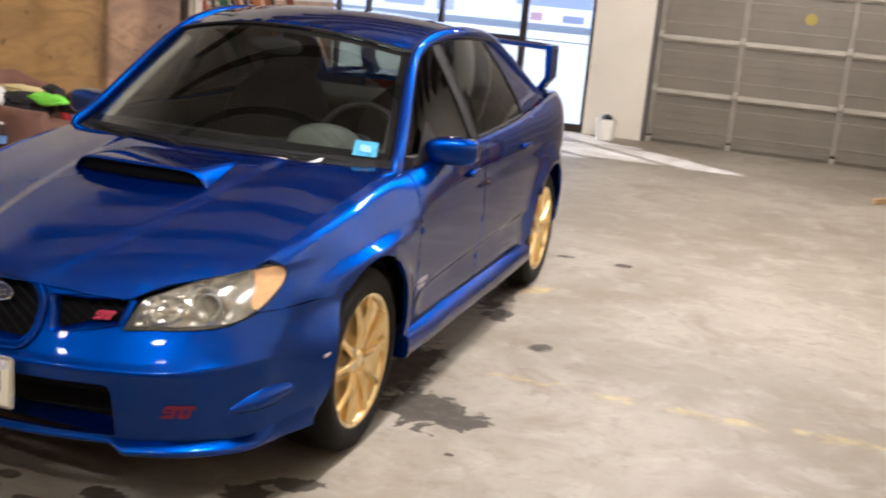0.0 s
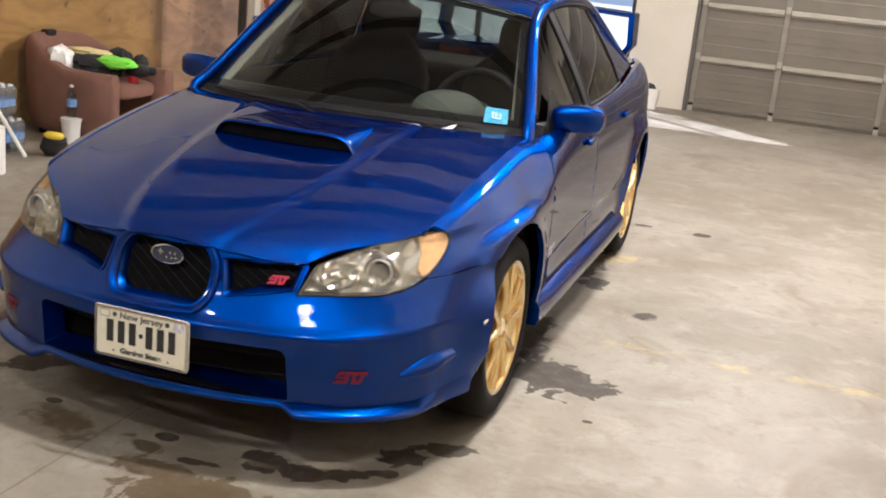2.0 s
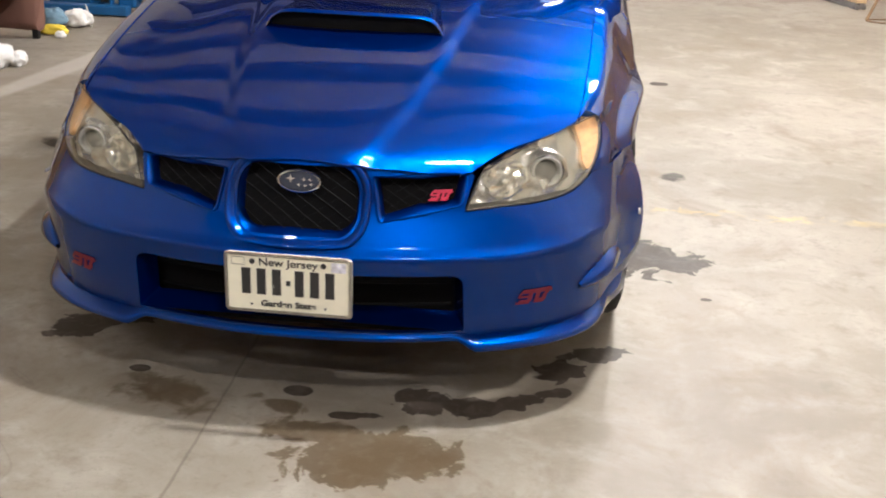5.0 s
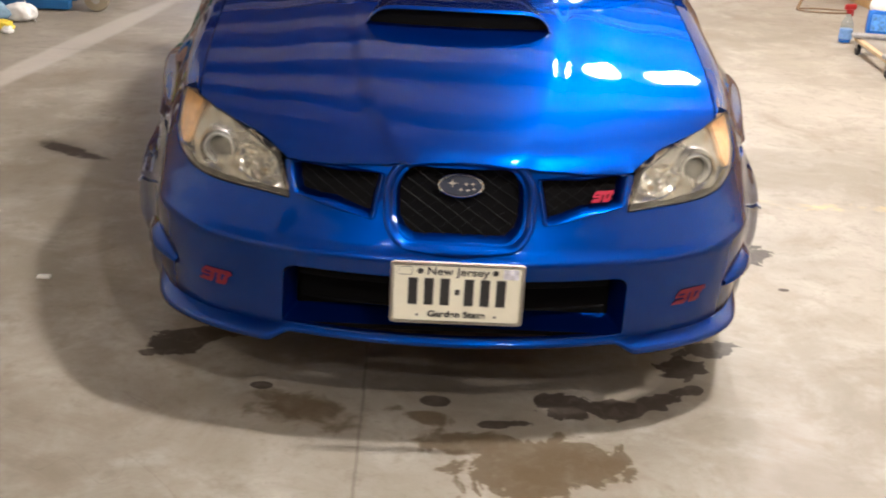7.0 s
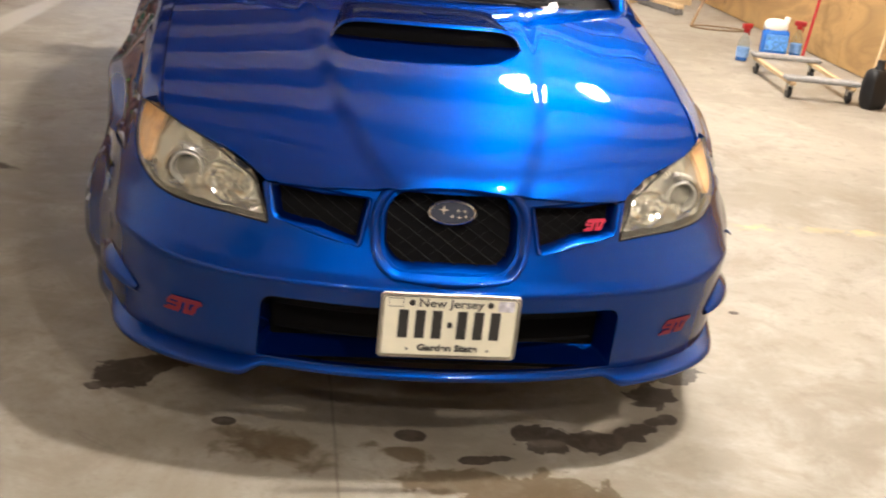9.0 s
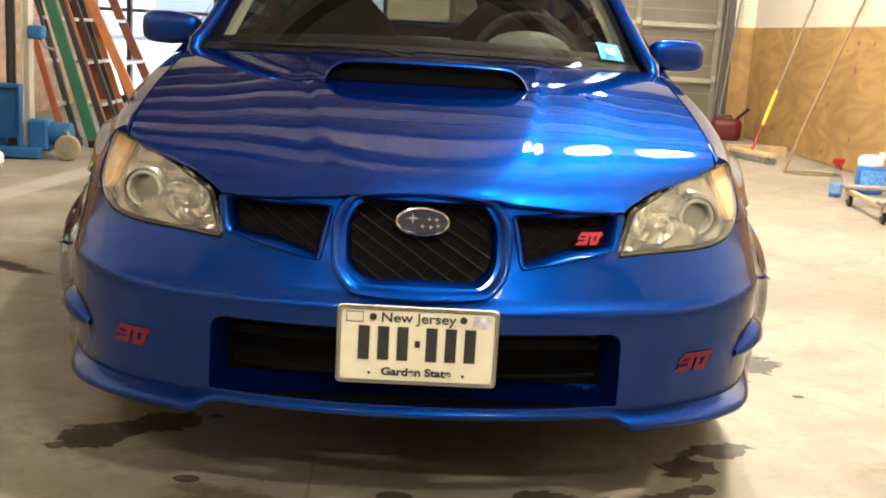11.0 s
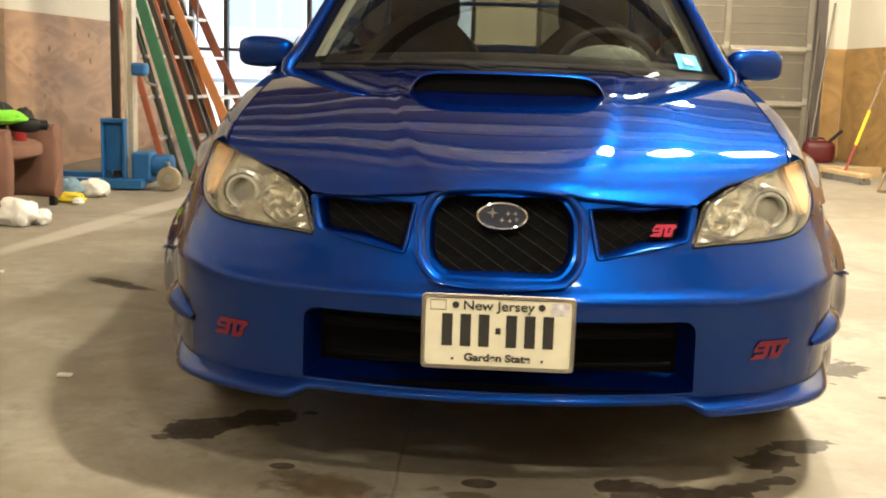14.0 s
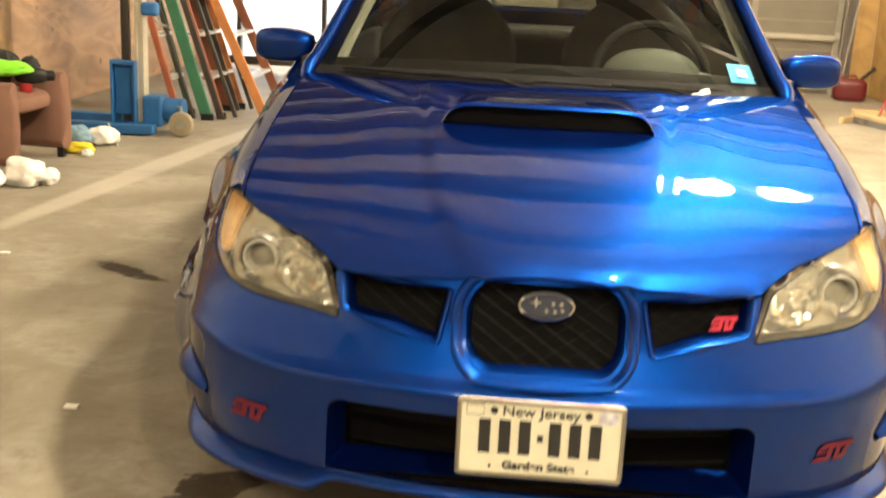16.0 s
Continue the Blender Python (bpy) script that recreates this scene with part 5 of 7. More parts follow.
        part("door_handle", b, PAINT, car, smooth=True)
    # wheel arch liner
    for cy in (FA, RA):
        b = bmesh.new()
        n = 24
        ra = [b.verts.new((sg * 0.80, cy + 0.36 * math.cos(math.pi * k / n), AZ - 0.1 + 0.47 * math.sin(math.pi * k / n))) for k in range(n + 1)]
        rb = [b.verts.new((sg * 0.52, v.co.y, v.co.z)) for v in ra]
        for k in range(n):
            b.faces.new((ra[k], ra[k + 1], rb[k + 1], rb[k]))
        b.faces.new(rb)
        part("wheel_liner", b, DARK, car)

# greenhouse
XR = cub([(1.36, 0.722), (1.45, 0.697), (1.7, 0.622), (1.95, 0.556), (2.1, 0.545), (2.4, 0.555), (2.8, 0.557), (3.1, 0.548), (3.3, 0.57), (3.75, 0.665)])
ZR = cub([(1.36, 0.872), (1.45, 0.915), (1.7, 1.105), (1.95, 1.282), (2.1, 1.330), (2.4, 1.365), (2.8, 1.355), (3.1, 1.315), (3.3, 1.24), (3.75, 1.005)])
ROOFC = cub([(1.84, 1.358), (2.1, 1.405), (2.5, 1.425), (2.9, 1.408), (3.2, 1.362)])


def shield(u, v):
    """Windscreen: u across from -1 to 1, v from the cowl up to the roof."""
    yb, yt = 1.185 + 0.265 * u * u, 1.835 + 0.125 * u * u
    zb, zt = 0.90 - 0.02 * u * u, 1.356 - 0.065 * u * u
    x = u * (0.695 + (0.545 - 0.695) * v)
    return Vector((x, yb + (yt - yb) * v, zb + (zt - zb) * v + 0.025 * math.sin(math.pi * v) * (1 - 0.5 * u * u)))


wind = raw("windscreen", sheet([(-1, 0.03), (1, 0.03), (1, 0.985), (-1, 0.985)], shield, 0.05, flange=0), GLASS_CAR, car, "tinted windscreen with wiper and sticker")
wind.visible_shadow = False
b = bmesh.new()
tube([shield(-1 + 2 * k / 30, 0.99) + Vector((0, 0, 0.002)) for k in range(31)], 0.014, 6, bm=b, flat=0.4)
for u in (-1.0, 1.0):
    tube([shield(u, k / 20) + Vector((0, 0, 0.003)) for k in range(21)], 0.012, 6, bm=b, flat=0.5)
part("windscreen_seal", b, BLACK, wind)
b = bmesh.new()
rr = []
for k in range(31):
    u = -1 + 2 * k / 30
    p = shield(u, 0.05)
    y = 1.195 + 0.215 * (abs(u) ** 1.6) - 0.05
    rr.append([b.verts.new((p.x, y, hood_z(p.x, y) - 0.02)), b.verts.new((p.x, (y + p.y) / 2 + 0.02, p.z - 0.02)), b.verts.new(p + Vector((0, 0.0, 0.003))), b.verts.new(shield(u, 0.12) + Vector((0, 0.012, -0.004)))])
for r0, r1 in zip(rr, rr[1:]):
    for i in range(3):
        b.faces.new((r0[i], r0[i + 1], r1[i + 1], r1[i]))
bmesh.ops.recalc_face_normals(b, faces=b.faces)
COWL = material("dull_black_cowl", (0.007, 0.007, 0.008), 0.75, vary=0.2, fine=300, spec=0.25)
part("cowl", b, COWL, car, "black plastic cowl under the windscreen", smooth=True)
# black ceramic border inside the glass
b = bmesh.new()
inner = [shield(-0.93 + 1.86 * k / 24, 0.07) for k in range(25)] + [shield(0.93 - 0.02 * k / 8, 0.07 + 0.865 * k / 8) for k in range(1, 9)] + [shield(0.91 - 1.82 * k / 24, 0.935) for k in range(1, 25)] + [shield(-0.91 - 0.02 * k / 8, 0.935 - 0.865 * k / 8) for k in range(1, 8)]
outer = [shield(-1 + 2 * k / 24, 0.03) for k in range(25)] + [shield(1, 0.03 + 0.955 * k / 8) for k in range(1, 9)] + [shield(1 - 2 * k / 24, 0.985) for k in range(1, 25)] + [shield(-1, 0.985 - 0.955 * k / 8) for k in range(1, 8)]
va, vb = [b.verts.new(p + Vector((0, 0.004, -0.005))) for p in inner], [b.verts.new(p + Vector((0, 0.004, -0.005))) for p in outer]
for k in range(len(va)):
    j = (k + 1) % len(va)
    b.faces.new((va[k], va[j], vb[j], vb[k]))
part("glass_border", b, COWL, wind, "black border of the windscreen")
for sg in (1, -1):
    part("pillar_trim", tube([shield(sg * 0.945, 0.05 + 0.9 * k / 12) + Vector((0, 0.03, -0.03)) for k in range(13)], 0.03, 8, flat=0.6), material("pale_pillar_trim", (0.32, 0.33, 0.29), 0.7, vary=0.08), car, smooth=True)
for u0, u1, v0, v1 in ((0.62, -0.1, 0.02, 0.03), (-0.05, -0.86, 0.02, 0.045)):
    pts = [shield(u0 + (u1 - u0) * k / 12, v0 + (v1 - v0) * k / 12) + Vector((0, -0.012, 0.006)) for k in range(13)]
    w = part("wiper", tube(pts, 0.005, 6), COWL, car)
    part("wiper_arm", tube([pts[0] + Vector((0, -0.02, -0.02)), pts[2] + Vector((0, -0.004, 0.002)), pts[6] + Vector((0, -0.002, 0.004))], 0.006, 6), COWL, w)
roof_out = [(u, y) for u, y in ((-1, 1.965), (-0.6, 1.885), (0, 1.842), (0.6, 1.885), (1, 1.965), (1, 2.4), (1, 2.8), (1, 3.12), (0.6, 3.19), (0, 3.21), (-0.6, 3.19), (-1, 3.12), (-1, 2.8), (-1, 2.4))]


def roof(u, y):
    xr = XR(y)
    return Vector((u * (xr - 0.018), y, ROOFC(y) - (ROOFC(y) - ZR(y) - 0.012) * abs(u) ** 2.4))


raw("roof", sheet(roof_out, roof, 0.06, flange=0.01), PAINT, car)
for sg in (1, -1):
    ys = [1.43 + k * (3.75 - 1.43) / 60 for k in range(61)]
    wd = [0.030 if y > 2 else 0.026 + 0.006 * smooth01(2, 1.4, y) for y in ys]
    pts = [(sg * 0.712, 1.395, 0.845)] + [(sg * (XR(y) + 0.002), y, ZR(y)) for y in ys]
    wd = [0.02] + wd
    part("roof_rail", tube(pts, wd, 10, flat=0.75, up=(sg * 0.8, 0, 0.6)), PAINT, car, smooth=True, angle=80)

    def pane(y, w):
        a = Vector((XT(y) - 0.018, y, ZT(y) - 0.004))
        c = Vector((XR(y) - 0.004, y, ZR(y)))
        p = a + (c - a) * w
        p.x += 0.009 * math.sin(math.pi * w)
        return p
    w1 = [(1.47, 0.0), (2.13, 0.0), (2.13, 0.95), (1.9, 0.95), (1.7, 0.93), (1.5, 0.8)]
    w2 = [(2.215, 0.0), (3.055, 0.0), (3.06, 0.22), (2.98, 0.62), (2.86, 0.93), (2.6, 0.95), (2.215, 0.95)]
    cp = [(3.08, 0.0), (3.74, 0.0), (3.74, 0.9), (3.3, 0.98), (2.88, 0.98), (3.0, 0.64), (3.085, 0.22)]
    for nm, o, mt, lb in (("side_window", w1, GLASS_SIDE, "dark tinted side window"), ("side_window", w2, GLASS_SIDE, "dark tinted side window"), ("rear_pillar", cp, PAINT, "")):
        g = raw(nm, sheet(o, pane, 0.05, flange=0.004, mirror=sg < 0), mt, car, lb)
        g.visible_shadow = nm != "side_window"
        if nm == "side_window":
            ed = [pane(*p) for p in dense(o, 0.04)]
            ed = [Vector((sg * p.x, p.y, p.z)) + Vector((sg * 0.002, 0, 0)) for p in ed]
            part("window_seal", tube(ed, 0.011, 6, closed=True, up=(sg, 0, 0.4), flat=0.6), COWL, g)
    bp = [(2.14, 0.0), (2.21, 0.0), (2.21, 0.96), (2.14, 0.96)]
    raw("door_pillar", sheet(bp, lambda y, w: pane(y, w) + Vector((0.004, 0, 0)), 0.04, flange=0.01, mirror=sg < 0), COWL, car)
    # door mirror
    b = bmesh.new()
    blob(b, (0, 0, 0), (0.098, 0.066, 0.054), 4.2, 28)
    for v in b.verts:
        v.co.z *= 1 + 0.18 * (v.co.x / 0.105)* (1 if v.co.x < 0 else -0.35)
        v.co.y += 0.25 * v.co.x
        if v.co.y > 0.045 + 0.25 * v.co.x:
            v.co.y = 0.045 + 0.25 * v.co.x
    b.transform(pose(0.832, 1.70, 0.947))
    if sg < 0:
        b.transform(Matrix.Scale(-1, 4, (1, 0, 0)))
        bmesh.ops.reverse_faces(b, faces=b.faces[:])
    mr = part("door_mirror", b, PAINT, car, smooth=True, angle=50)
    part("mirror_foot", tube([(sg * 0.745, 1.72, 0.915), (sg * 0.77, 1.715, 0.922), (sg * 0.80, 1.71, 0.93)], [0.034, 0.03, 0.026], 8, flat=0.6), BLACK, mr, smooth=True)
    b = bmesh.new()
    vs = [b.verts.new((sg * x, y, z)) for x, y, z in ((0.752, 1.50, 0.892), (0.778, 1.78, 0.925), (0.70, 1.72, 1.05))]
    b.faces.new(vs)
    bmesh.ops.solidify(b, geom=b.faces[:], thickness=0.012)
    part("mirror_sail", b, BLACK, mr)
# rear: glass, boot lid, tail
def rear_glass(u, v):
    y = 3.22 + 0.50 * v - 0.05 * u * u * (1 - v)
    return Vector((u * (XR(y) - 0.03), y, ROOFC(3.2) - 0.005 + (1.015 - ROOFC(3.2)) * v - (0.05 - 0.04 * v) * u * u + 0.02 * math.sin(math.pi * v)))


rg = raw("rear_window", sheet([(-0.97, 0), (0.97, 0), (0.97, 1), (-0.97, 1)], rear_glass, 0.08, flange=0), GLASS_CAR, car)
rg.visible_shadow = False
boot = both([(0, 3.70), (0.55, 3.72), (0.66, 3.80), (0.66, 4.2), (0.60, 4.40), (0, 4.43)])
raw("boot_lid", sheet(boot, lambda x, y: Vector((x, y, 1.035 - 0.03 * (x / 0.66) ** 2 - 0.03 * smooth01(4.25, 4.45, y))), 0.06, flange=0.02), PAINT, car)
b = bmesh.new()
tail = []
for k in range(-20, 21):
    u = k / 20
    x, y = u * 0.70, 4.44 - 0.05 * abs(u) ** 3
    tail.append([b.verts.new((x * w, y + d, z)) for z, d, w in ((1.0, -0.06, 0.80), (0.94, -0.03, 0.88), (0.85, 0.0, 0.93), (0.62, 0.02, 0.95), (0.40, 0.03, 0.98), (0.27, 0.0, 0.96))])
for r0, r1 in zip(tail, tail[1:]):
    for i in range(5):
        b.faces.new((r0[i], r0[i + 1], r1[i + 1], r1[i]))
bmesh.ops.recalc_face_normals(b, faces=b.faces)
part("rear_bumper", b, PAINT, car, smooth=True)
# wing
b = bmesh.new()
rr = []
for k in range(-16, 17):
    u = k / 16
    x = u * 0.575
    z0 = 1.255 + 0.015 * (1 - u * u)
    rr.append([b.verts.new((x, 4.30 + dy, z0 + dz)) for dy, dz in ((-0.09, -0.004), (-0.06, 0.012), (0.02, 0.016), (0.10, 0.02), (0.10, 0.012), (0.0, -0.006), (-0.07, -0.012))])
for r0, r1 in zip(rr, rr[1:]):
    for i in range(7):
        b.faces.new((r0[i], r0[(i + 1) % 7], r1[(i + 1) % 7], r1[i]))
b.faces.new(rr[0]), b.faces.new(rr[-1])
bmesh.ops.recalc_face_normals(b, faces=b.faces)
wing = part("rear_wing", b, PAINT, car, "tall blue rear wing", smooth=True)
for sg in (1, -1):
    b = bmesh.new()
    for a, c, in (((0.55, 1.005, 4.20, 4.34), (0.605, 1.085, 4.18, 4.36)), ((0.605, 1.085, 4.18, 4.36), (0.59, 1.275, 4.20, 4.41))):
        vs = []
        for x, z, y0, y1 in (a, c):
            for xx in (x - 0.018, x + 0.018):
                vs += [b.verts.new((sg * xx, y0, z)), b.verts.new((sg * xx, y1, z))]
        for f in ((0, 1, 5, 4), (2, 3, 7, 6), (0, 2, 6, 4), (1, 3, 7, 5), (0, 1, 3, 2), (4, 5, 7, 6)):
            b.faces.new([vs[i] for i in f])
    bmesh.ops.remove_doubles(b, verts=b.verts, dist=1e-5)
    bmesh.ops.recalc_face_normals(b, faces=b.faces)
    bmesh.ops.bevel(b, geom=b.edges[:], offset=0.006, segments=2, affect="EDGES")
    part("wing_stand", b, PAINT, wing, smooth=True)
    part("tail_lamp", boxes(((sg * 0.44 if sg > 0 else -0.66, 4.36, 0.80), (0.66 if sg > 0 else -0.44, 4.445, 0.94), 0.02)), material("red_tail_lens", (0.4, 0.01, 0.01), 0.15), car)
# dark body inside the panels
for name, lo, hi in (("radiator_support", (-0.62, 0.42, 0.19), (0.62, 0.50, 0.58)), ("engine_block", (-0.55, 0.502, 0.19), (0.55, 1.148, 0.62)), ("radiator", (-0.46, 0.20, 0.20), (0.46, 0.30, 0.45)), ("bumper_beam", (-0.58, 0.302, 0.20), (0.58, 0.418, 0.44)),
                     ("underfloor", (-0.74, 1.30, 0.215), (0.74, 2.998, 0.30)), ("boot_well", (-0.5, 3.0, 0.22), (0.5, 4.38, 0.72)), ("bulkhead", (-0.74, 1.15, 0.19), (0.74, 1.298, 0.78))):
    part(name, boxes((lo, hi)), DARK, car)

# wheels
DISC = material("dull_brake_disc", (0.09, 0.085, 0.08), 0.45, 0.8, vary=0.2)


def wheel(cx, cy, sg):
    w = thing("wheel", "gold multi-spoke alloy wheel with black tyre", "wheel", pose(cx, cy, AZ, 0, 0, 0 if sg > 0 else 180))
    w.parent = car
    del w["category"]
    prof = [(0.228, -0.21), (0.262, -0.222), (0.298, -0.214), (0.314, -0.19), (0.317, -0.12), (0.317, -0.09), (0.314, -0.025), (0.300, -0.003), (0.275, 0.006), (0.250, 0.004), (0.229, -0.006), (0.224, -0.02), (0.224, -0.20)]
    ty = part("tyre", lathe(prof, 56, "x"), RUBBER, w, smooth=True, angle=50)
    rim = part("rim", lathe([(0.224, -0.20), (0.212, -0.19), (0.20, -0.10), (0.205, -0.045), (0.213, -0.012), (0.222, -0.002), (0.231, -0.001), (0.232, -0.012), (0.226, -0.02)], 56, "x"), GOLD, w, smooth=True, angle=60)
    for k in range(5):
        for d in (-13.5, 13.5):
            a = radians(90 + 72 * k)
            a1 = a + radians(d)
            p0 = Vector((-0.022, 0.05 * math.cos(a + radians(d * 0.9)), 0.05 * math.sin(a + radians(d * 0.9))))
            p1 = Vector((-0.008, 0.13 * math.cos(a1 * 1.0), 0.13 * math.sin(a1)))
            p2 = Vector((-0.014, 0.216 * math.cos(a + radians(d * 1.15)), 0.216 * math.sin(a + radians(d * 1.15))))
            part("spoke", tube([p0, (p0 + p1) / 2 + Vector((0.003, 0, 0)), p1, (p1 + p2) / 2, p2], [0.015, 0.0125, 0.0105, 0.0105, 0.014], 8, flat=0.9, up=(1, 0, 0)), GOLD, w, smooth=True)
    part("hub", lathe([(0.0, -0.012), (0.028, -0.013), (0.034, -0.018), (0.05, -0.024), (0.068, -0.032), (0.068, -0.07), (0, -0.07)], 32, "x"), GOLD, w, smooth=True)
    for k in range(5):
        a = radians(54 + 72 * k)
        part("lug_nut", lathe([(0, 0), (0.008, 0), (0.008, 0.006), (0, 0.007)], 10, "x", pose(-0.026, 0.048 * math.cos(a), 0.048 * math.sin(a))), STEEL, w)
    part("brake_disc", lathe([(0.06, -0.09), (0.163, -0.09), (0.163, -0.115), (0.06, -0.115)], 40, "x"), DISC, w)
    b = bmesh.new()
    box(b, (-0.13, -0.155, -0.075), (-0.07, -0.085, 0.075), 0.012)
    part("brake_caliper", b, GOLD, w)
    return w


for cy in (FA, RA):
    for sg in (1, -1):
        wheel(sg * 0.828, cy, sg)

# a slip of paper under the wiper
b = bmesh.new()
rr = []
for k in range(17):
    t = k / 16
    x = 0.185 + 0.275 * t
    y = 1.232 + 0.028 * t + 0.03 * t * t
    z = hood_z(x, min(1.19, y)) - 0.004 + 0.022 * smooth01(0.8, 1.0, t)
    rr.append([b.verts.new((x, y + dy, z + dz)) for dy, dz in ((-0.020, 0.0), (0.0, 0.004), (0.020, 0.010), (0.020, 0.0088), (0.0, 0.0028), (-0.020, -0.0012))])
for r0, r1 in zip(rr, rr[1:]):
    for i in range(6):
        k = (i + 1) % 6
        b.faces.new((r0[i], r0[k], r1[k], r1[i]))
b.faces.new(rr[0]), b.faces.new(rr[-1])
bmesh.ops.recalc_face_normals(b, faces=b.faces)
tagged(mesh_ob("paper_slip", b, material("white_paper", (0.70, 0.70, 0.68), 0.7, vary=0.06, scale=20, fine=90), smooth=True), "white slip of paper tucked under the wiper", "paper")

# cabin
TRIM = material("dark_cabin_trim", (0.011, 0.011, 0.012), 0.7, vary=0.2, fine=250, bump=0.15)
SEATC = material("dark_seat_cloth", (0.017, 0.015, 0.013), 0.85, vary=0.25, scale=20, fine=400, bump=0.3)
part("cabin_floor", boxes(((-0.72, 1.30, 0.30), (0.72, 3.2, 0.33)), ((-0.74, 1.5, 0.3), (-0.70, 3.2, 0.93)), ((0.70, 1.5, 0.3), (0.74, 3.2, 0.93)), ((-0.70, 3.17, 0.3), (0.70, 3.21, 0.95))), TRIM, car)
b = bmesh.new()
rr = []
for k in range(31):
    u = -1 + 2 * k / 30
    hump = 0.05 * math.exp(-((u - 0.5) / 0.24) ** 2)
    rr.append([b.verts.new((u * 0.68, y + 0.12 * u * u * (1 - j / 4), z + hump * (0, 0.4, 1.0, 0.8, 0)[j])) for j, (y, z) in enumerate(((1.25, 0.885), (1.45, 0.90), (1.62, 0.91), (1.72, 0.88), (1.76, 0.60)))])
for r0, r1 in zip(rr, rr[1:]):
    for i in range(4):
        b.faces.new((r0[i], r0[i + 1], r1[i + 1], r1[i]))
bmesh.ops.recalc_face_normals(b, faces=b.faces)
part("dashboard", b, material("grey_dash_vinyl", (0.022, 0.022, 0.022), 0.6, vary=0.15, fine=300, bump=0.2), car, smooth=True)
b = bmesh.new()
blob(b, (0.33, 1.60, 0.900), (0.155, 0.12, 0.10), 2.2, 24)
part("instrument_hood", b, material("grey_dash_pod", (0.15, 0.17, 0.155), 0.7, vary=0.1, fine=200, bump=0.1), car, "grey domed instrument hood", smooth=True)
sw = part("steering_wheel", tube([Vector((0.36 + 0.185 * math.cos(a), 1.86 + 0.07 * math.sin(a), 0.885 + 0.172 * math.sin(a))) for a in [2 * math.pi * k / 40 for k in range(40)]], 0.015, 8, closed=True, up=(0, -1, 0.3)), TRIM, car, smooth=True)
b = bmesh.new()
blob(b, (0.36, 1.855, 0.875), (0.075, 0.035, 0.065), 2.6)
tube([(0.19, 1.855, 0.89), (0.53, 1.855, 0.89)], 0.016, 6, bm=b)
tube([(0.36, 1.855, 0.88), (0.36, 1.80, 0.72)], 0.02, 6, bm=b)
part("steering_hub", b, TRIM, sw, smooth=True)
for x in (-0.36, 0.36):
    b = bmesh.new()
    blob(b, (x, 2.25, 0.47), (0.25, 0.27, 0.10), 3.0, 24)
    st = part("front_seat", b, SEATC, car, "dark cloth bucket seat", smooth=True)
    b = bmesh.new()
    blob(b, (0, 0, 0.30), (0.27, 0.085, 0.36), 3.2, 26)
    for v in b.verts:
        v.co.x *= 1 - 0.35 * smooth01(0.42, 0.66, v.co.z)
        v.co.y -= 0.05 * (abs(v.co.x) / 0.235) ** 2
    b.transform(pose(x, 2.50, 0.50, -16))
    part("backrest", b, SEATC, st, smooth=True)
    b = bmesh.new()
    blob(b, (0, 0, 0.68), (0.15, 0.055, 0.12), 3, 20)
    b.transform(pose(x, 2.50, 0.50, -16))
    part("headrest", b, SEATC, st, smooth=True)
b = bmesh.new()
blob(b, (0, 3.08, 0.66), (0.66, 0.10, 0.30), 4, 24)
part("rear_bench", b, SEATC, car, smooth=True)
part("parcel_shelf", boxes(((-0.66, 3.15, 0.93), (0.66, 3.72, 0.95))), TRIM, car)
b = bmesh.new()
blob(b, (0, 1.79, 1.27), (0.115, 0.022, 0.034), 3.0, 20)
tube([(0, 1.80, 1.29), (0, 1.85, 1.345)], 0.012, 6, bm=b)
part("rear_view_mirror", b, TRIM, car, smooth=True)
# inspection sticker inside the windscreen corner
STK = material("blue_sticker", (0.04, 0.31, 0.54), 0.5, vary=0.25, scale=60, fine=200)
b = bmesh.new()
q = [(0.785, 0.075), (0.900, 0.075), (0.900, 0.178), (0.785, 0.178)]
b.faces.new([b.verts.new(shield(u, v) + Vector((0, -0.004, 0.004))) for u, v in q])
stk = part("inspection_sticker", b, STK, car, "pale blue inspection sticker on the glass")
c0 = shield(0.845, 0.125) + Vector((0, -0.008, 0.006))
du = (shield(0.90, 0.125) - shield(0.79, 0.125)).normalized()
dv = (shield(0.845, 0.18) - shield(0.845, 0.07)).normalized()
nn = du.cross(dv)
mt = Matrix((du, dv, nn)).transposed().to_4x4()
part("sticker_panel", boxes(((-0.018, -0.016, 0), (0.018, 0.016, 0.0008), 0.0)), material("sticker_white", (0.34, 0.60, 0.72), 0.5), stk).matrix_basis = Matrix.Translation(c0) @ mt
words("12", 0.030, Matrix.Translation(c0 + nn * 0.0015) @ mt, INK, stk)


# ---- things along the left wall ----
MAUVE = material("mauve_upholstery", (0.185, 0.092, 0.066), 0.9, vary=0.12, scale=9, fine=260, bump=0.25)
WHITE_PL = material("white_plastic", (0.78, 0.77, 0.72), 0.4, vary=0.06, scale=12, fine=80, bump=0.05)
BAG_W = material("white_bag_film", (0.80, 0.79, 0.76), 0.35, vary=0.08, scale=16, fine=50, bump=0.3)
LIME = material("lime_cloth", (0.22, 0.72, 0.05), 0.7, vary=0.1, scale=20, fine=200, bump=0.2)
YELLOW = material("yellow_cloth", (0.80, 0.62, 0.05), 0.7, vary=0.1, scale=20, fine=200, bump=0.2)
CREAM = material("cream_cloth", (0.72, 0.60, 0.30), 0.8, vary=0.1, scale=20, fine=200, bump=0.2)
BLACKC = material("black_cloth", (0.015, 0.015, 0.016), 0.8, vary=0.25, scale=20, fine=200, bump=0.3)
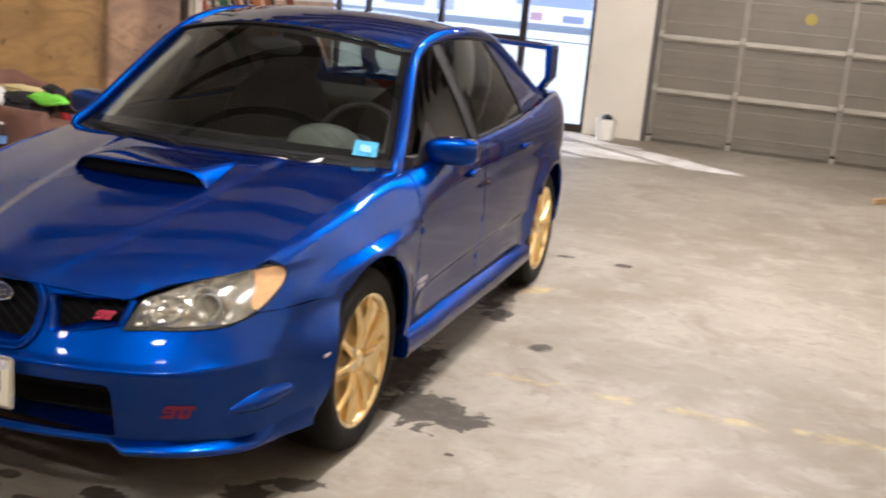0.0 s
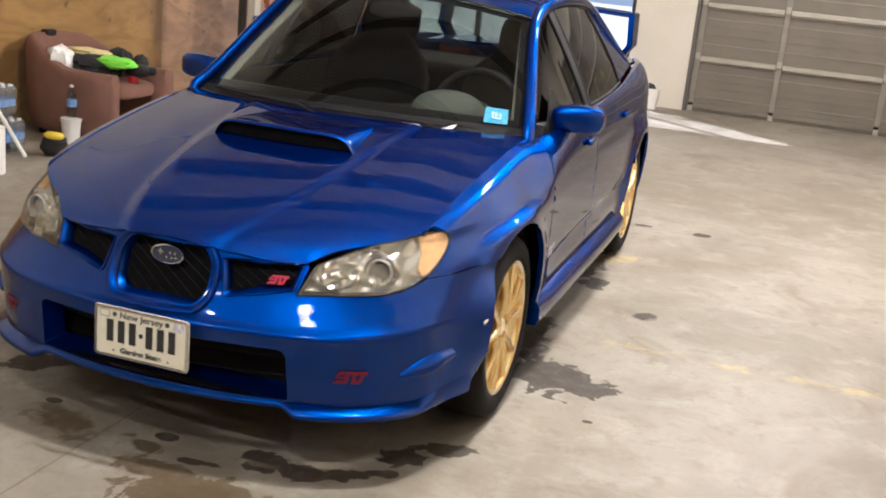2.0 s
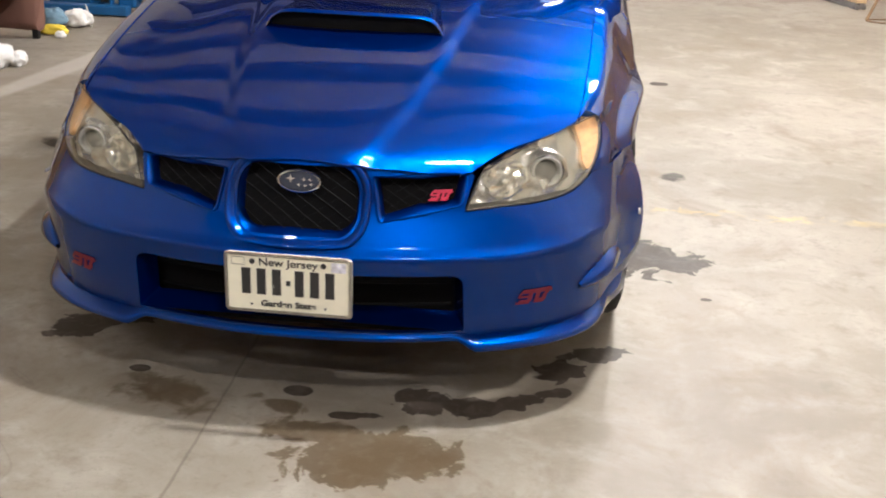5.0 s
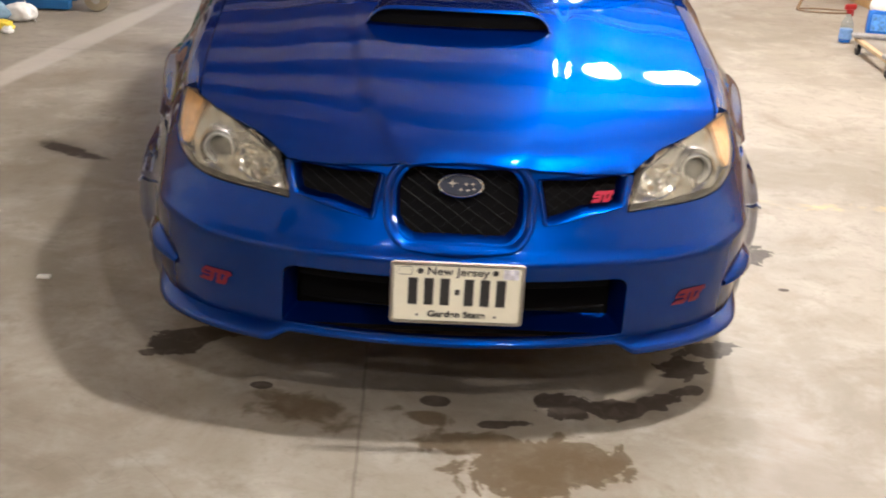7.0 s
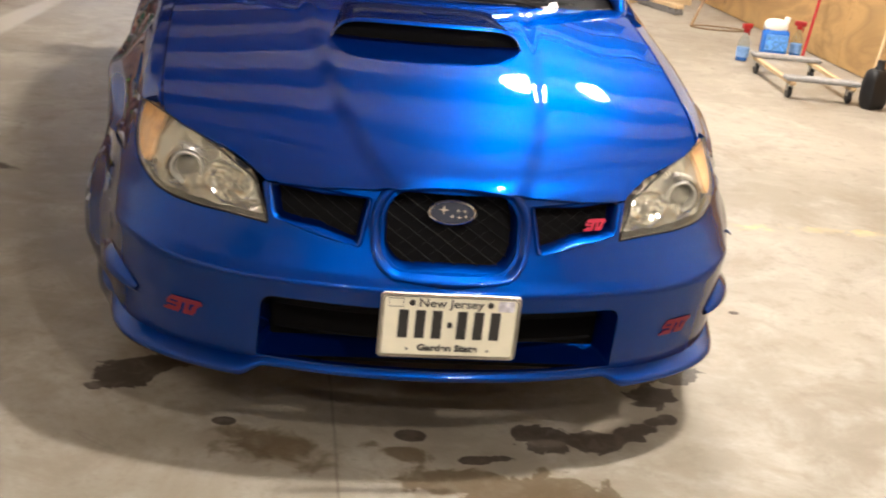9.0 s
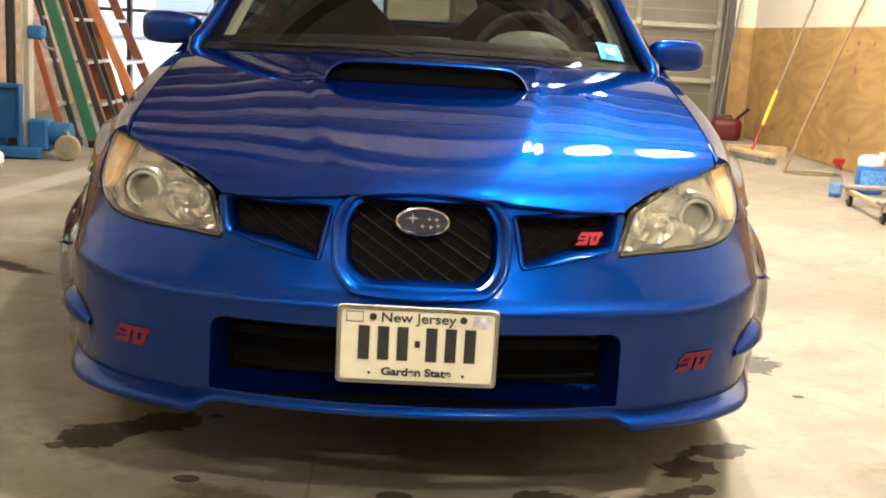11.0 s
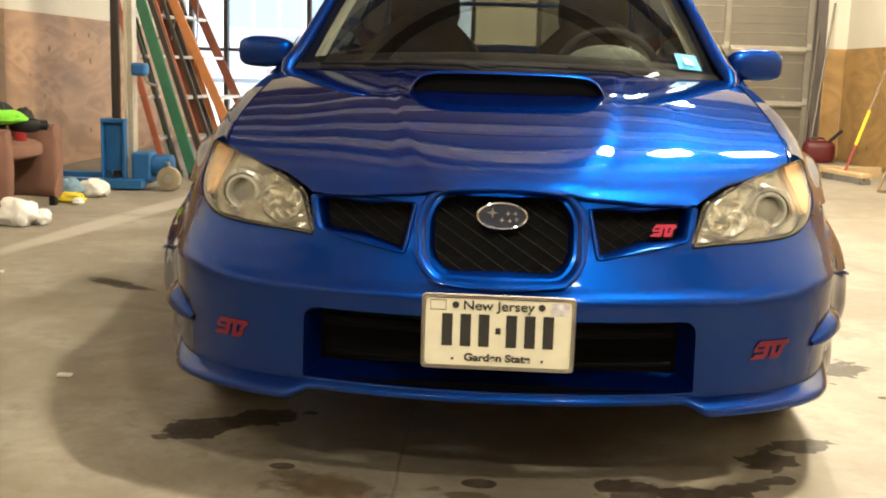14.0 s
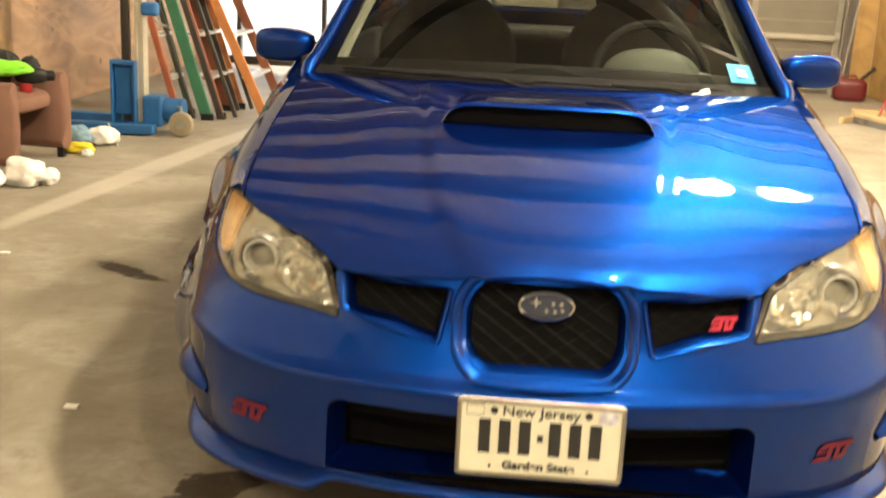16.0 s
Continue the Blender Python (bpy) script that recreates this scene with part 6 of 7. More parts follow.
BLUEP = material("blue_lift_paint", (0.011, 0.10, 0.28), 0.45, vary=0.18, scale=7, fine=90, bump=0.08)
WOODP = material("pale_wood", (0.50, 0.36, 0.20), 0.6, vary=0.2, scale=5, fine=60, stretch=(1, 1, 0.15))
CLEAR = glass("clear_bottle", (0.86, 0.92, 0.95), 0.03)
LABEL_B = material("blue_label", (0.16, 0.30, 0.58), 0.5, vary=0.2, scale=40)
FLUID = material("blue_fluid", (0.02, 0.14, 0.55), 0.15, vary=0.1)
RED_P = material("red_plastic", (0.32, 0.014, 0.016), 0.4, vary=0.12, scale=12, fine=100)
GREEN_F = material("green_fibreglass", (0.03, 0.135, 0.078), 0.45, vary=0.15, scale=10, fine=120)
RED_F = material("rust_fibreglass", (0.28, 0.078, 0.04), 0.5, vary=0.18, scale=10, fine=120)
ORANGE_F = material("orange_fibreglass", (0.44, 0.17, 0.06), 0.45, vary=0.15, scale=10, fine=120)
BROWN_F = material("brown_fibreglass", (0.17, 0.055, 0.03), 0.5, vary=0.18, scale=10, fine=120)
ALU = material("aluminium_rung", (0.72, 0.72, 0.70), 0.35, 0.7, vary=0.12, scale=20)


def armchair(m):
    c = thing("armchair", "worn mauve upholstered tub armchair against plywood", "armchair", m)
    b = bmesh.new()
    rings = []
    path = [(0.43, -0.31), (0.25, -0.33), (0.05, -0.335), (-0.12, -0.32), (-0.26, -0.25), (-0.33, -0.12), (-0.35, 0.0), (-0.33, 0.12), (-0.26, 0.25), (-0.12, 0.32), (0.05, 0.335), (0.25, 0.33), (0.43, 0.31)]
    for i, (x, y) in enumerate(path):
        q0, q1 = path[max(i - 1, 0)], path[min(i + 1, len(path) - 1)]
        d = Vector((q1[0] - q0[0], q1[1] - q0[1], 0)).normalized()
        nrm = Vector((-d.y, d.x, 0))
        h = 0.50 + 0.19 * smooth01(0.1, -0.28, x)
        lean = -0.05 * smooth01(0.1, -0.3, x)
        ring = []
        for k in range(14):
            a = 2 * math.pi * k / 14
            u = math.copysign(abs(math.cos(a)) ** 0.7, math.cos(a)) * 0.06
            w = math.copysign(abs(math.sin(a)) ** 0.35, math.sin(a))
            z = 0.05 + (h - 0.05) * (w + 1) / 2
            ring.append(b.verts.new(Vector((x, y, z)) + nrm * u + Vector((lean * (z / h), 0, 0))))
        rings.append(ring)
    for r0, r1 in zip(rings, rings[1:]):
        for k in range(14):
            b.faces.new((r0[k], r0[(k + 1) % 14], r1[(k + 1) % 14], r1[k]))
    for r in (rings[0], rings[-1]):
        ctr = sum((v.co for v in r), Vector()) / 14 + Vector((0.03, 0, 0))
        cv = b.verts.new(ctr)
        for k in range(14):
            b.faces.new((r[k], r[(k + 1) % 14], cv))
    bmesh.ops.recalc_face_normals(b, faces=b.faces)
    part("shell", b, MAUVE, c, smooth=True, angle=70)
    b = bmesh.new()
    blob(b, (0.06, 0, 0.36), (0.36, 0.275, 0.065), 4, 24)
    part("seat_cushion", b, MAUVE, c, smooth=True)
    for x, y in ((0.40, -0.30), (0.40, 0.30), (-0.26, -0.2), (-0.26, 0.2)):
        part("leg", boxes(((x - 0.02, y - 0.02, 0), (x + 0.02, y + 0.02, 0.12), 0.004)), BLACK, c)
    part("back_tab", boxes(((-0.41, -0.05, 0.66), (-0.35, 0.05, 0.705), 0.008)), BLACK, c)
    return c


armchair(pose(-3.17, 4.17, 0, 0, 0, -2))
b = bmesh.new()
blob(b, (-3.10, 4.08, 0.50), (0.21, 0.17, 0.09), 2.4, 26, rough=0.35, seed=3)
blob(b, (-2.99, 4.24, 0.56), (0.085, 0.07, 0.075), 2.4, 18, rough=0.35, seed=9)
blob(b, (-2.86, 4.30, 0.545), (0.05, 0.05, 0.055), 2.4, 16, rough=0.25, seed=11)
tagged(mesh_ob("jacket", b, BLACKC, True), "crumpled black jacket heaped on the armchair", "jacket")
b = bmesh.new()
blob(b, (-2.90, 4.05, 0.555), (0.15, 0.085, 0.040), 2.6, 22, pose(0, 0, 0), rough=0.25, seed=5)
tagged(mesh_ob("safety_vest", b, LIME, True), "lime green folded cloth on the armchair", "vest")
b = bmesh.new()
blob(b, (-3.24, 3.90, 0.55), (0.10, 0.085, 0.085), 2.2, 20, rough=0.35, seed=1)
tagged(mesh_ob("rag", b, BAG_W, True), "crumpled white rag on the armchair", "rag")
b = bmesh.new()
blob(b, (-3.16, 4.12, 0.59), (0.17, 0.07, 0.03), 2.6, 20, rough=0.3, seed=7)
tagged(mesh_ob("towel", b, CREAM, True), "folded pale yellow towel on the armchair", "towel")
drill = thing("cordless_drill", "black cordless drill lying on the armchair seat", "drill", pose(-2.80, 4.18, 0.455, 0, 0, 25))
b = bmesh.new()
blob(b, (0, 0, 0.05), (0.09, 0.045, 0.045), 3, 18)
part("drill_body", b, BLACK, drill, smooth=True)
part("chuck", lathe([(0, 0.08), (0.03, 0.08), (0.03, 0.12), (0.012, 0.13), (0, 0.13)], 16, "x", pose(0, 0, 0.05)), BLACK, drill, smooth=True)
b = bmesh.new()
blob(b, (-0.03, 0.0, -0.01), (0.035, 0.03, 0.05), 3, 16)
part("battery", b, RED_P, drill, smooth=True)


def bag(centre, size, mat, label, name="plastic_bag", cat="bag", seed=0):
    b = bmesh.new()
    k = 0.8 if mat is BAG_W else 1.0
    size = tuple(k * c for c in size)
    blob(b, (centre[0], centre[1], size[2] * 0.82), size, 2.2, 40, rough=0.26, seed=seed)
    b.normal_update()
    off = Vector((seed * 3.1, seed * 1.7, 0))
    for v in b.verts:
        q = (v.co + off) * 10
        crease = abs(noise.noise(q)) + 0.6 * abs(noise.noise(q * 2.3))
        v.co += v.normal * (0.22 - crease) * 0.11 * min(size)
        v.co.z = max(v.co.z, 0.002)
    return tagged(mesh_ob(name, b, mat, True, 60), label, cat)


bag((-2.60, 3.60), (0.135, 0.10, 0.105), BAG_W, "knotted white plastic bag on the floor", seed=2)
bag((-2.74, 3.50), (0.09, 0.09, 0.075), BAG_W, "small white plastic bag on the floor", seed=4)
bag((-2.50, 3.68), (0.06, 0.08, 0.06), BAG_W, "small white plastic bag on the floor", seed=14)
bag((-2.72, 4.62), (0.10, 0.05, 0.035), YELLOW, "yellow rag on the concrete floor", "yellow_rag", "rag", 6)
bag((-2.83, 4.86), (0.10, 0.08, 0.07), material("blue_grey_film", (0.16, 0.27, 0.36), 0.5), "blue-grey crumpled bag on the floor", seed=8)
bag((-2.68, 4.92), (0.12, 0.09, 0.085), BAG_W, "crumpled white plastic bag on the floor", seed=10)
bag((-2.63, 4.52), (0.045, 0.035, 0.03), BAG_W, "scrap of white tissue on the floor", "tissue", "paper", 12)


def bottle(x, y, z0=0.0, h=0.21, label="clear water bottle", r=0.032):
    t = thing("water_bottle", label, "bottle", pose(x, y, z0), "water bottles")
    part("flask", lathe([(0, 0), (r, 0.003), (r, h * 0.3), (r * 0.92, h * 0.42), (r, h * 0.55), (r, h * 0.68), (r * 0.4, h * 0.9), (r * 0.4, h * 0.96), (0, h * 0.96)], 18), CLEAR, t, smooth=True)
    part("label", lathe([(r + 0.0008, h * 0.34), (r + 0.0008, h * 0.56)], 18), LABEL_B, t, smooth=True)
    part("cap", lathe([(0, h * 0.93), (r * 0.45, h * 0.93), (r * 0.45, h), (0, h)], 14), WHITE_PL, t)
    return t


for layer in (0, 1):
    for i in range(4):
        for j in range(3):
            if layer and i == 3:
                continue
            bottle(-3.34 + i * 0.068, 3.22 + j * 0.068, layer * 0.212, label="clear water bottle in a stacked pack")
film = glass("clear_film", (0.93, 0.95, 0.96), 0.12)
fn, fl = film.node_tree.nodes, film.node_tree.links
inner = fn["Material Output"].inputs[0].links[0].from_node
milky = fn.new("ShaderNodeBsdfDiffuse")
milky.inputs[0].default_value = (0.72, 0.74, 0.76, 1)
blend = fn.new("ShaderNodeMixShader")
blend.inputs[0].default_value = 0.10
fl.new(inner.outputs[0], blend.inputs[1])
fl.new(milky.outputs[0], blend.inputs[2])
fl.new(blend.outputs[0], fn["Material Output"].inputs[0])
for z0, x1 in ((0.001, -3.095), (0.213, -3.163)):
    b = bmesh.new()
    blob(b, ((-3.385 + x1) / 2, 3.288, z0 + 0.105), ((x1 + 3.385) / 2, 0.108, 0.106), 5, 30, rough=0.12, seed=3)
    tagged(mesh_ob("shrink_wrap", b, film, True, 60), "clear shrink film round a pack of water bottles", "packaging").visible_shadow = False
bottle(-3.02, 3.74, 0.19, 0.22, "clear water bottle standing on a white tub")
tub = thing("plastic_tub", "white plastic tub with a lid on the floor", "tub", pose(-3.02, 3.74, 0))
part("tub_body", lathe([(0, 0.0), (0.055, 0.0), (0.068, 0.165), (0.066, 0.165), (0, 0.16)], 24), WHITE_PL, tub, smooth=True, angle=50)
part("tub_rim", lathe([(0.066, 0.165), (0.074, 0.167), (0.074, 0.185), (0, 0.19)], 24), WHITE_PL, tub, smooth=True, angle=50)
roll = thing("paper_towel_roll", "white paper towel roll standing on the floor", "paper towel", pose(-2.80, 2.72, 0))
part("paper", lathe([(0.02, 0), (0.064, 0.0), (0.064, 0.278), (0.02, 0.278)], 28), material("paper_white", (0.80, 0.78, 0.74), 0.9, vary=0.05, scale=20), roll, smooth=True, angle=50)
part("core", lathe([(0.018, 0.001), (0.0205, 0.0), (0.0205, 0.280), (0.018, 0.280)], 20), WOODP, roll)
tagged(mesh_ob("handle_stick", tube([(-2.93, 3.16, 0.012), (-3.665, 2.86, 1.36)], 0.013, 8), WHITE_PL, True), "long white handle leaning on the plywood", "stick")
b = bmesh.new()
blob(b, (-2.87, 3.36, 0.07), (0.10, 0.05, 0.07), 2.6, 18, rough=0.2, seed=3)
tl = mesh_ob("power_sander", b, BLACKC, True)
tagged(tl, "black and yellow hand tool on the floor", "power tool")
b = bmesh.new()
blob(b, (-2.86, 3.345, 0.135), (0.07, 0.035, 0.025), 2.8, 16)
part("tool_cover", b, YELLOW, tl, smooth=True)
tagged(mesh_ob("box", boxes(((-3.68, 3.1, 0.0), (-3.42, 3.5, 0.24), 0.004)), material("brown_card", (0.30, 0.20, 0.11), 0.8)), "brown cardboard box by the plywood wall", "box")

# blue column lift
lift = thing("material_lift", "blue hand-cranked material lift with steel mast", "lift", pose(-2.66, 5.55, 0))
part("base_beam", boxes(((-0.62, -0.22, 0.012), (0.16, -0.12, 0.075), 0.006)), BLUEP, lift)
part("base_beam", boxes(((-0.62, 0.22, 0.012), (0.10, 0.32, 0.075), 0.006)), BLUEP, lift)
part("cross_beam", boxes(((-0.06, -0.12, 0.014), (0.06, 0.22, 0.072), 0.006)), BLUEP, lift)
part("mast", boxes(((-0.098, -0.020, 0.07), (-0.056, 0.020, 2.6), 0.004), ((-0.108, -0.026, 0.07), (-0.099, 0.026, 2.6))), material("dark_mast_steel", (0.06, 0.055, 0.05), 0.5, 0.5), lift)
part("mast_rail", boxes(((-0.004, -0.060, 0.07), (0.016, 0.03, 2.6), 0.003), ((0.016, -0.050, 0.07), (0.042, 0.03, 2.6), 0.003), ((0.042, -0.060, 0.07), (0.060, 0.03, 2.6), 0.003)), material("galvanised_mast", (0.55, 0.52, 0.44), 0.4, 0.4, vary=0.15), lift)
part("carriage", boxes(((-0.16, -0.115, 0.06), (-0.145, 0.06, 0.49), 0.004), ((-0.005, -0.115, 0.06), (0.012, 0.06, 0.49), 0.004), ((-0.145, -0.06, 0.12), (-0.005, -0.045, 0.46), 0.004), ((-0.145, -0.112, 0.46), (-0.005, -0.05, 0.488), 0.004)), BLUEP, lift)
part("winch", boxes(((0.05, -0.10, 0.05), (0.19, 0.06, 0.26), 0.02)), BLUEP, lift)
part("motor", lathe([(0, 0.0), (0.075, 0.0), (0.082, 0.02), (0.082, 0.13), (0, 0.14)], 24, "x", pose(0.19, -0.02, 0.16)), BLUEP, lift, smooth=True, angle=50)
part("guard", boxes(((0.05, -0.09, 0.79), (0.16, 0.0, 0.88), 0.02)), BLUEP, lift)
part("crank", tube([(0.13, -0.05, 0.79), (0.17, -0.06, 0.74), (0.24, -0.06, 0.72)], 0.010, 8), STEEL, lift, smooth=True)
cst = part("castor", lathe([(0, -0.03), (0.03, -0.032), (0.078, -0.026), (0.085, -0.012), (0.085, 0.012), (0.078, 0.026), (0.03, 0.032), (0, 0.03)], 28, "y", pose(0.34, -0.16, 0.087)), material("cream_rubber", (0.26, 0.22, 0.15), 0.6, vary=0.2), lift, smooth=True, angle=50)
part("castor_hub", lathe([(0, -0.034), (0.03, -0.036), (0.03, 0.036), (0, 0.034)], 16, "y", pose(0.34, -0.16, 0.087)), STEEL, cst)
part("castor_fork", tube([(0.34, -0.11, 0.09), (0.32, -0.10, 0.19), (0.20, -0.02, 0.20)], 0.012, 6), STEEL, lift)
tagged(mesh_ob("cord", tube([(-2.80, 5.33, 0.08), (-2.76, 5.29, 0.012), (-2.70, 5.16, 0.007), (-2.62, 4.98, 0.007), (-2.58, 4.90, 0.007)], 0.005, 6), WHITE_PL, True), "loose white cord on the floor", "cord")


SHADED_F = material("shaded_fibreglass", (0.035, 0.03, 0.025), 0.5, vary=0.2)


def ladder(foot, y0, y1, top, mats, label, n=7, h=2.35, rail=0.038, rear=True):
    """A stepladder folded flat and leaning to the left: two rails with rungs."""
    t = thing("ladder", label, "ladder", group="leaning ladders")
    dx = top - foot
    for y, mt in ((y0, mats[0]), (y1, mats[1])):
        b = bmesh.new()
        box(b, (-rail, -0.012, 0), (rail, 0.012, math.hypot(h, dx)), 0.004)
        b.transform(Matrix.Translation((foot, y, 0.012)) @ Matrix.Rotation(math.atan2(dx, h), 4, "Y"))
        part("ladder_rail", b, mt, t)
        b = bmesh.new()
        box(b, (-rail - 0.004, -0.02, 0.0), (rail + 0.004, 0.02, 0.05), 0.006)
        b.transform(Matrix.Translation((foot, y, 0.002)))
        part("foot", b, BLACK, t)
    for k in range(1, n + 1):
        s = k / (n + 0.6)
        x, z = foot + dx * s, h * s
        part("rung", boxes(((x - 0.045, y0 + 0.013, z - 0.012), (x + 0.04, y1 - 0.013, z + 0.012), 0.003)), ALU, t)
    # the folded rear frame behind the steps, its shade put into a dark colour
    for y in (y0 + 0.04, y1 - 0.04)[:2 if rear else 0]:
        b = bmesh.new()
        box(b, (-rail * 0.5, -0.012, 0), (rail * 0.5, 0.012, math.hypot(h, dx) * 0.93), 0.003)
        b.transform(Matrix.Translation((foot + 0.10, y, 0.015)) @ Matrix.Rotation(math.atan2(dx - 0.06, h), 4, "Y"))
        part("rear_rail", b, SHADED_F, t)
    part("spreader", tube([(foot + dx * 0.45 + 0.05, y0 + 0.02, h * 0.45), (foot + dx * 0.62 + 0.07, y1, h * 0.6)], 0.006, 6), STEEL, t)
    return t


ladder(-2.56, 6.12, 6.42, -3.22, (RED_F, GREEN_F), "green and rust fibreglass ladder leaning on the wall", rail=0.024)
ladder(-2.37, 6.2, 6.75, -3.09, (GREEN_F, BROWN_F), "green fibreglass stepladder leaning on the wall", rail=0.042)
ladder(-2.29, 6.3, 6.9, -3.04, (RED_F, ORANGE_F), "rust-red fibreglass stepladder leaning on the wall", rail=0.03)
ladder(-1.99, 6.45, 7.1, -3.06, (ORANGE_F, BROWN_F), "orange fibreglass stepladder leaning beside others", rail=0.036, rear=False)

# ---- things along the right wall ----
def spray_bottle(x, y, turn, label, fluid=FLUID):
    t = thing("spray_bottle", label, "spray bottle", pose(x, y, 0, 0, 0, turn))
    part("bottle", lathe([(0, 0), (0.044, 0.004), (0.046, 0.10), (0.042, 0.14), (0.020, 0.19), (0.016, 0.22), (0, 0.22)], 22), CLEAR, t, smooth=True)
    part("liquid", lathe([(0, 0.004), (0.040, 0.006), (0.042, 0.095), (0, 0.096)], 20), fluid, t, smooth=True, angle=50)
    part("wrap", lathe([(0.0468, 0.03), (0.0468, 0.10)], 22), LABEL_B, t, smooth=True)
    b = bmesh.new()
    box(b, (-0.05, -0.014, 0.235), (0.045, 0.014, 0.275), 0.01)
    box(b, (-0.035, -0.006, 0.19), (-0.025, 0.006, 0.24), 0.003)
    part("trigger_head", b, RED_P, t)
    part("collar", lathe([(0.02, 0.21), (0.022, 0.24), (0, 0.24)], 16), RED_P, t)
    return t


spray_bottle(2.98, 5.62, 200, "clear spray bottle with blue fluid and red trigger")
spray_bottle(3.56, 5.98, 160, "spray bottle with red trigger by the plywood")
jug = thing("washer_fluid_jug", "blue labelled jug with white top on the floor", "jug", pose(3.33, 5.88, 0, 0, 0, -8))
b = bmesh.new()
blob(b, (0, 0, 0.11), (0.10, 0.062, 0.112), 5, 24)
part("jug_body", b, FLUID, jug, smooth=True, angle=60)
b = bmesh.new()
blob(b, (-0.01, 0, 0.235), (0.092, 0.055, 0.055), 2.6, 22)
box(b, (0.045, -0.02, 0.26), (0.085, 0.02, 0.31), 0.008)
part("jug_top", b, WHITE_PL, jug, smooth=True)
part("jug_label", boxes(((-0.085, -0.066, 0.06), (0.085, -0.062, 0.18))), material("jug_label", (0.10, 0.30, 0.75), 0.45, vary=0.5, scale=30), jug)
dolly = thing("furniture_dolly", "low wooden furniture dolly with grey pads and castors", "dolly", pose(3.06, 4.79, 0, 0, 0, -6) @ Matrix.Diagonal((0.82, 1.06, 0.95, 1)))
for x in (-0.26, 0.22):
    part("side_rail", boxes(((x, -0.40, 0.095), (x + 0.045, 0.40, 0.12), 0.004)), WOODP, dolly)
for y in (-0.40, 0.30):
    part("cross_pad", boxes(((-0.29, y, 0.122), (0.30, y + 0.10, 0.152), 0.01)), material("grey_carpet", (0.25, 0.245, 0.24), 0.9, vary=0.2, scale=30, fine=300, bump=0.3), dolly)
for x in (-0.235, 0.245):
    for y in (-0.34, 0.34):
        w = part("castor", lathe([(0, -0.014), (0.034, -0.014), (0.038, -0.008), (0.038, 0.008), (0.034, 0.014), (0, 0.014)], 20, "x", pose(x, y, 0.038)), BLACK, dolly, smooth=True, angle=50)
        part("bracket", boxes(((x - 0.022, y - 0.02, 0.05), (x - 0.017, y + 0.02, 0.096)), ((x + 0.017, y - 0.02, 0.05), (x + 0.022, y + 0.02, 0.096)), ((x - 0.022, y - 0.02, 0.090), (x + 0.022, y + 0.02, 0.096))), STEEL, w)
bb = thing("oil_bottle", "tall black plastic bottle standing by the dolly", "bottle", pose(3.33, 4.30, 0, 0, 0, 20))
b = bmesh.new()
blob(b, (0, 0, 0.125), (0.085, 0.06, 0.13), 4.5, 24)
part("oil_body", b, BLACK, bb, smooth=True)
part("oil_neck", lathe([(0.05, 0.235), (0.026, 0.27), (0.026, 0.31), (0, 0.31)], 18), BLACK, bb, smooth=True)
tagged(mesh_ob("long_handle", tube([(3.52, 4.72, 0.012), (3.765, 4.95, 1.15)], 0.014, 8), WOODP, True), "grey wooden handle leaning on the plywood", "stick")
tagged(mesh_ob("pry_bar", tube([(3.50, 5.72, 0.012), (3.66, 5.95, 0.5), (3.765, 6.1, 0.95)], 0.012, 8), RED_P, True), "thin red bar leaning on the plywood", "bar")

broom = thing("push_broom", "push broom with yellow and red handle against plywood", "broom")
H0, H1 = Vector((3.09, 7.98, 0.07)), Vector((3.765, 8.56, 1.63))
part("handle", tube([H0 + (H1 - H0) * 0.36, H1], 0.0125, 8), material("grey_wood_handle", (0.20, 0.15, 0.10), 0.6, vary=0.2), broom, smooth=True)
part("grip", tube([H0 + (H1 - H0) * 0.16, H0 + (H1 - H0) * 0.36], 0.016, 8), material("yellow_grip", (0.80, 0.55, 0.03), 0.45), broom, smooth=True)
part("socket", tube([H0, H0 + (H1 - H0) * 0.16], 0.013, 8), material("dull_red_socket", (0.24, 0.025, 0.02), 0.5), broom, smooth=True)
hd = part("broom_head", boxes(((-0.30, -0.05, 0.055), (0.30, 0.05, 0.095), 0.008)), WOODP, broom)
hd.matrix_basis = pose(3.09, 7.93, 0, 0, 0, -72)
br = bmesh.new()
for i in range(30):
    for j in range(3):
        x, y = -0.29 + i * 0.02, -0.035 + j * 0.035
        box(br, (x - 0.008, y - 0.014, 0.002), (x + 0.008, y + 0.014, 0.056), 0.0, pose(0, 0, 0, random.uniform(-4, 4), random.uniform(-4, 4), 0))
for v in br.verts:
    v.co.z = max(v.co.z, 0.002)
o = part("bristles", br, material("grey_bristles", (0.16, 0.15, 0.14), 0.9, vary=0.3), hd)
o["kind"] = "stuff"
tagged(mesh_ob("broom_stick", tube([(3.08, 7.02, 0.012), (3.28, 7.16, 0.45), (3.77, 7.48, 1.46)], 0.013, 8), material("dark_stick", (0.22, 0.14, 0.07), 0.6, vary=0.25), True), "bare wooden stick leaning on the plywood", "stick")
tagged(mesh_ob("cable_loop", tube([Vector((3.32 + 0.24 * math.cos(a), 7.02 + 0.10 * math.sin(a), 0.008)) for a in [2 * math.pi * k / 30 for k in range(30)]], 0.007, 6, closed=True), material("brown_cable", (0.20, 0.13, 0.07), 0.6), True), "loop of brown cable on the floor", "cable")
CAN_RED = material("dark_red_plastic", (0.10, 0.006, 0.009), 0.4, vary=0.15, scale=8)
can = thing("fuel_can", "red plastic fuel can standing on the floor", "fuel can", pose(3.44, 10.1, 0, 0, 0, -10) @ Matrix.Diagonal((0.9, 0.9, 0.78, 1)))
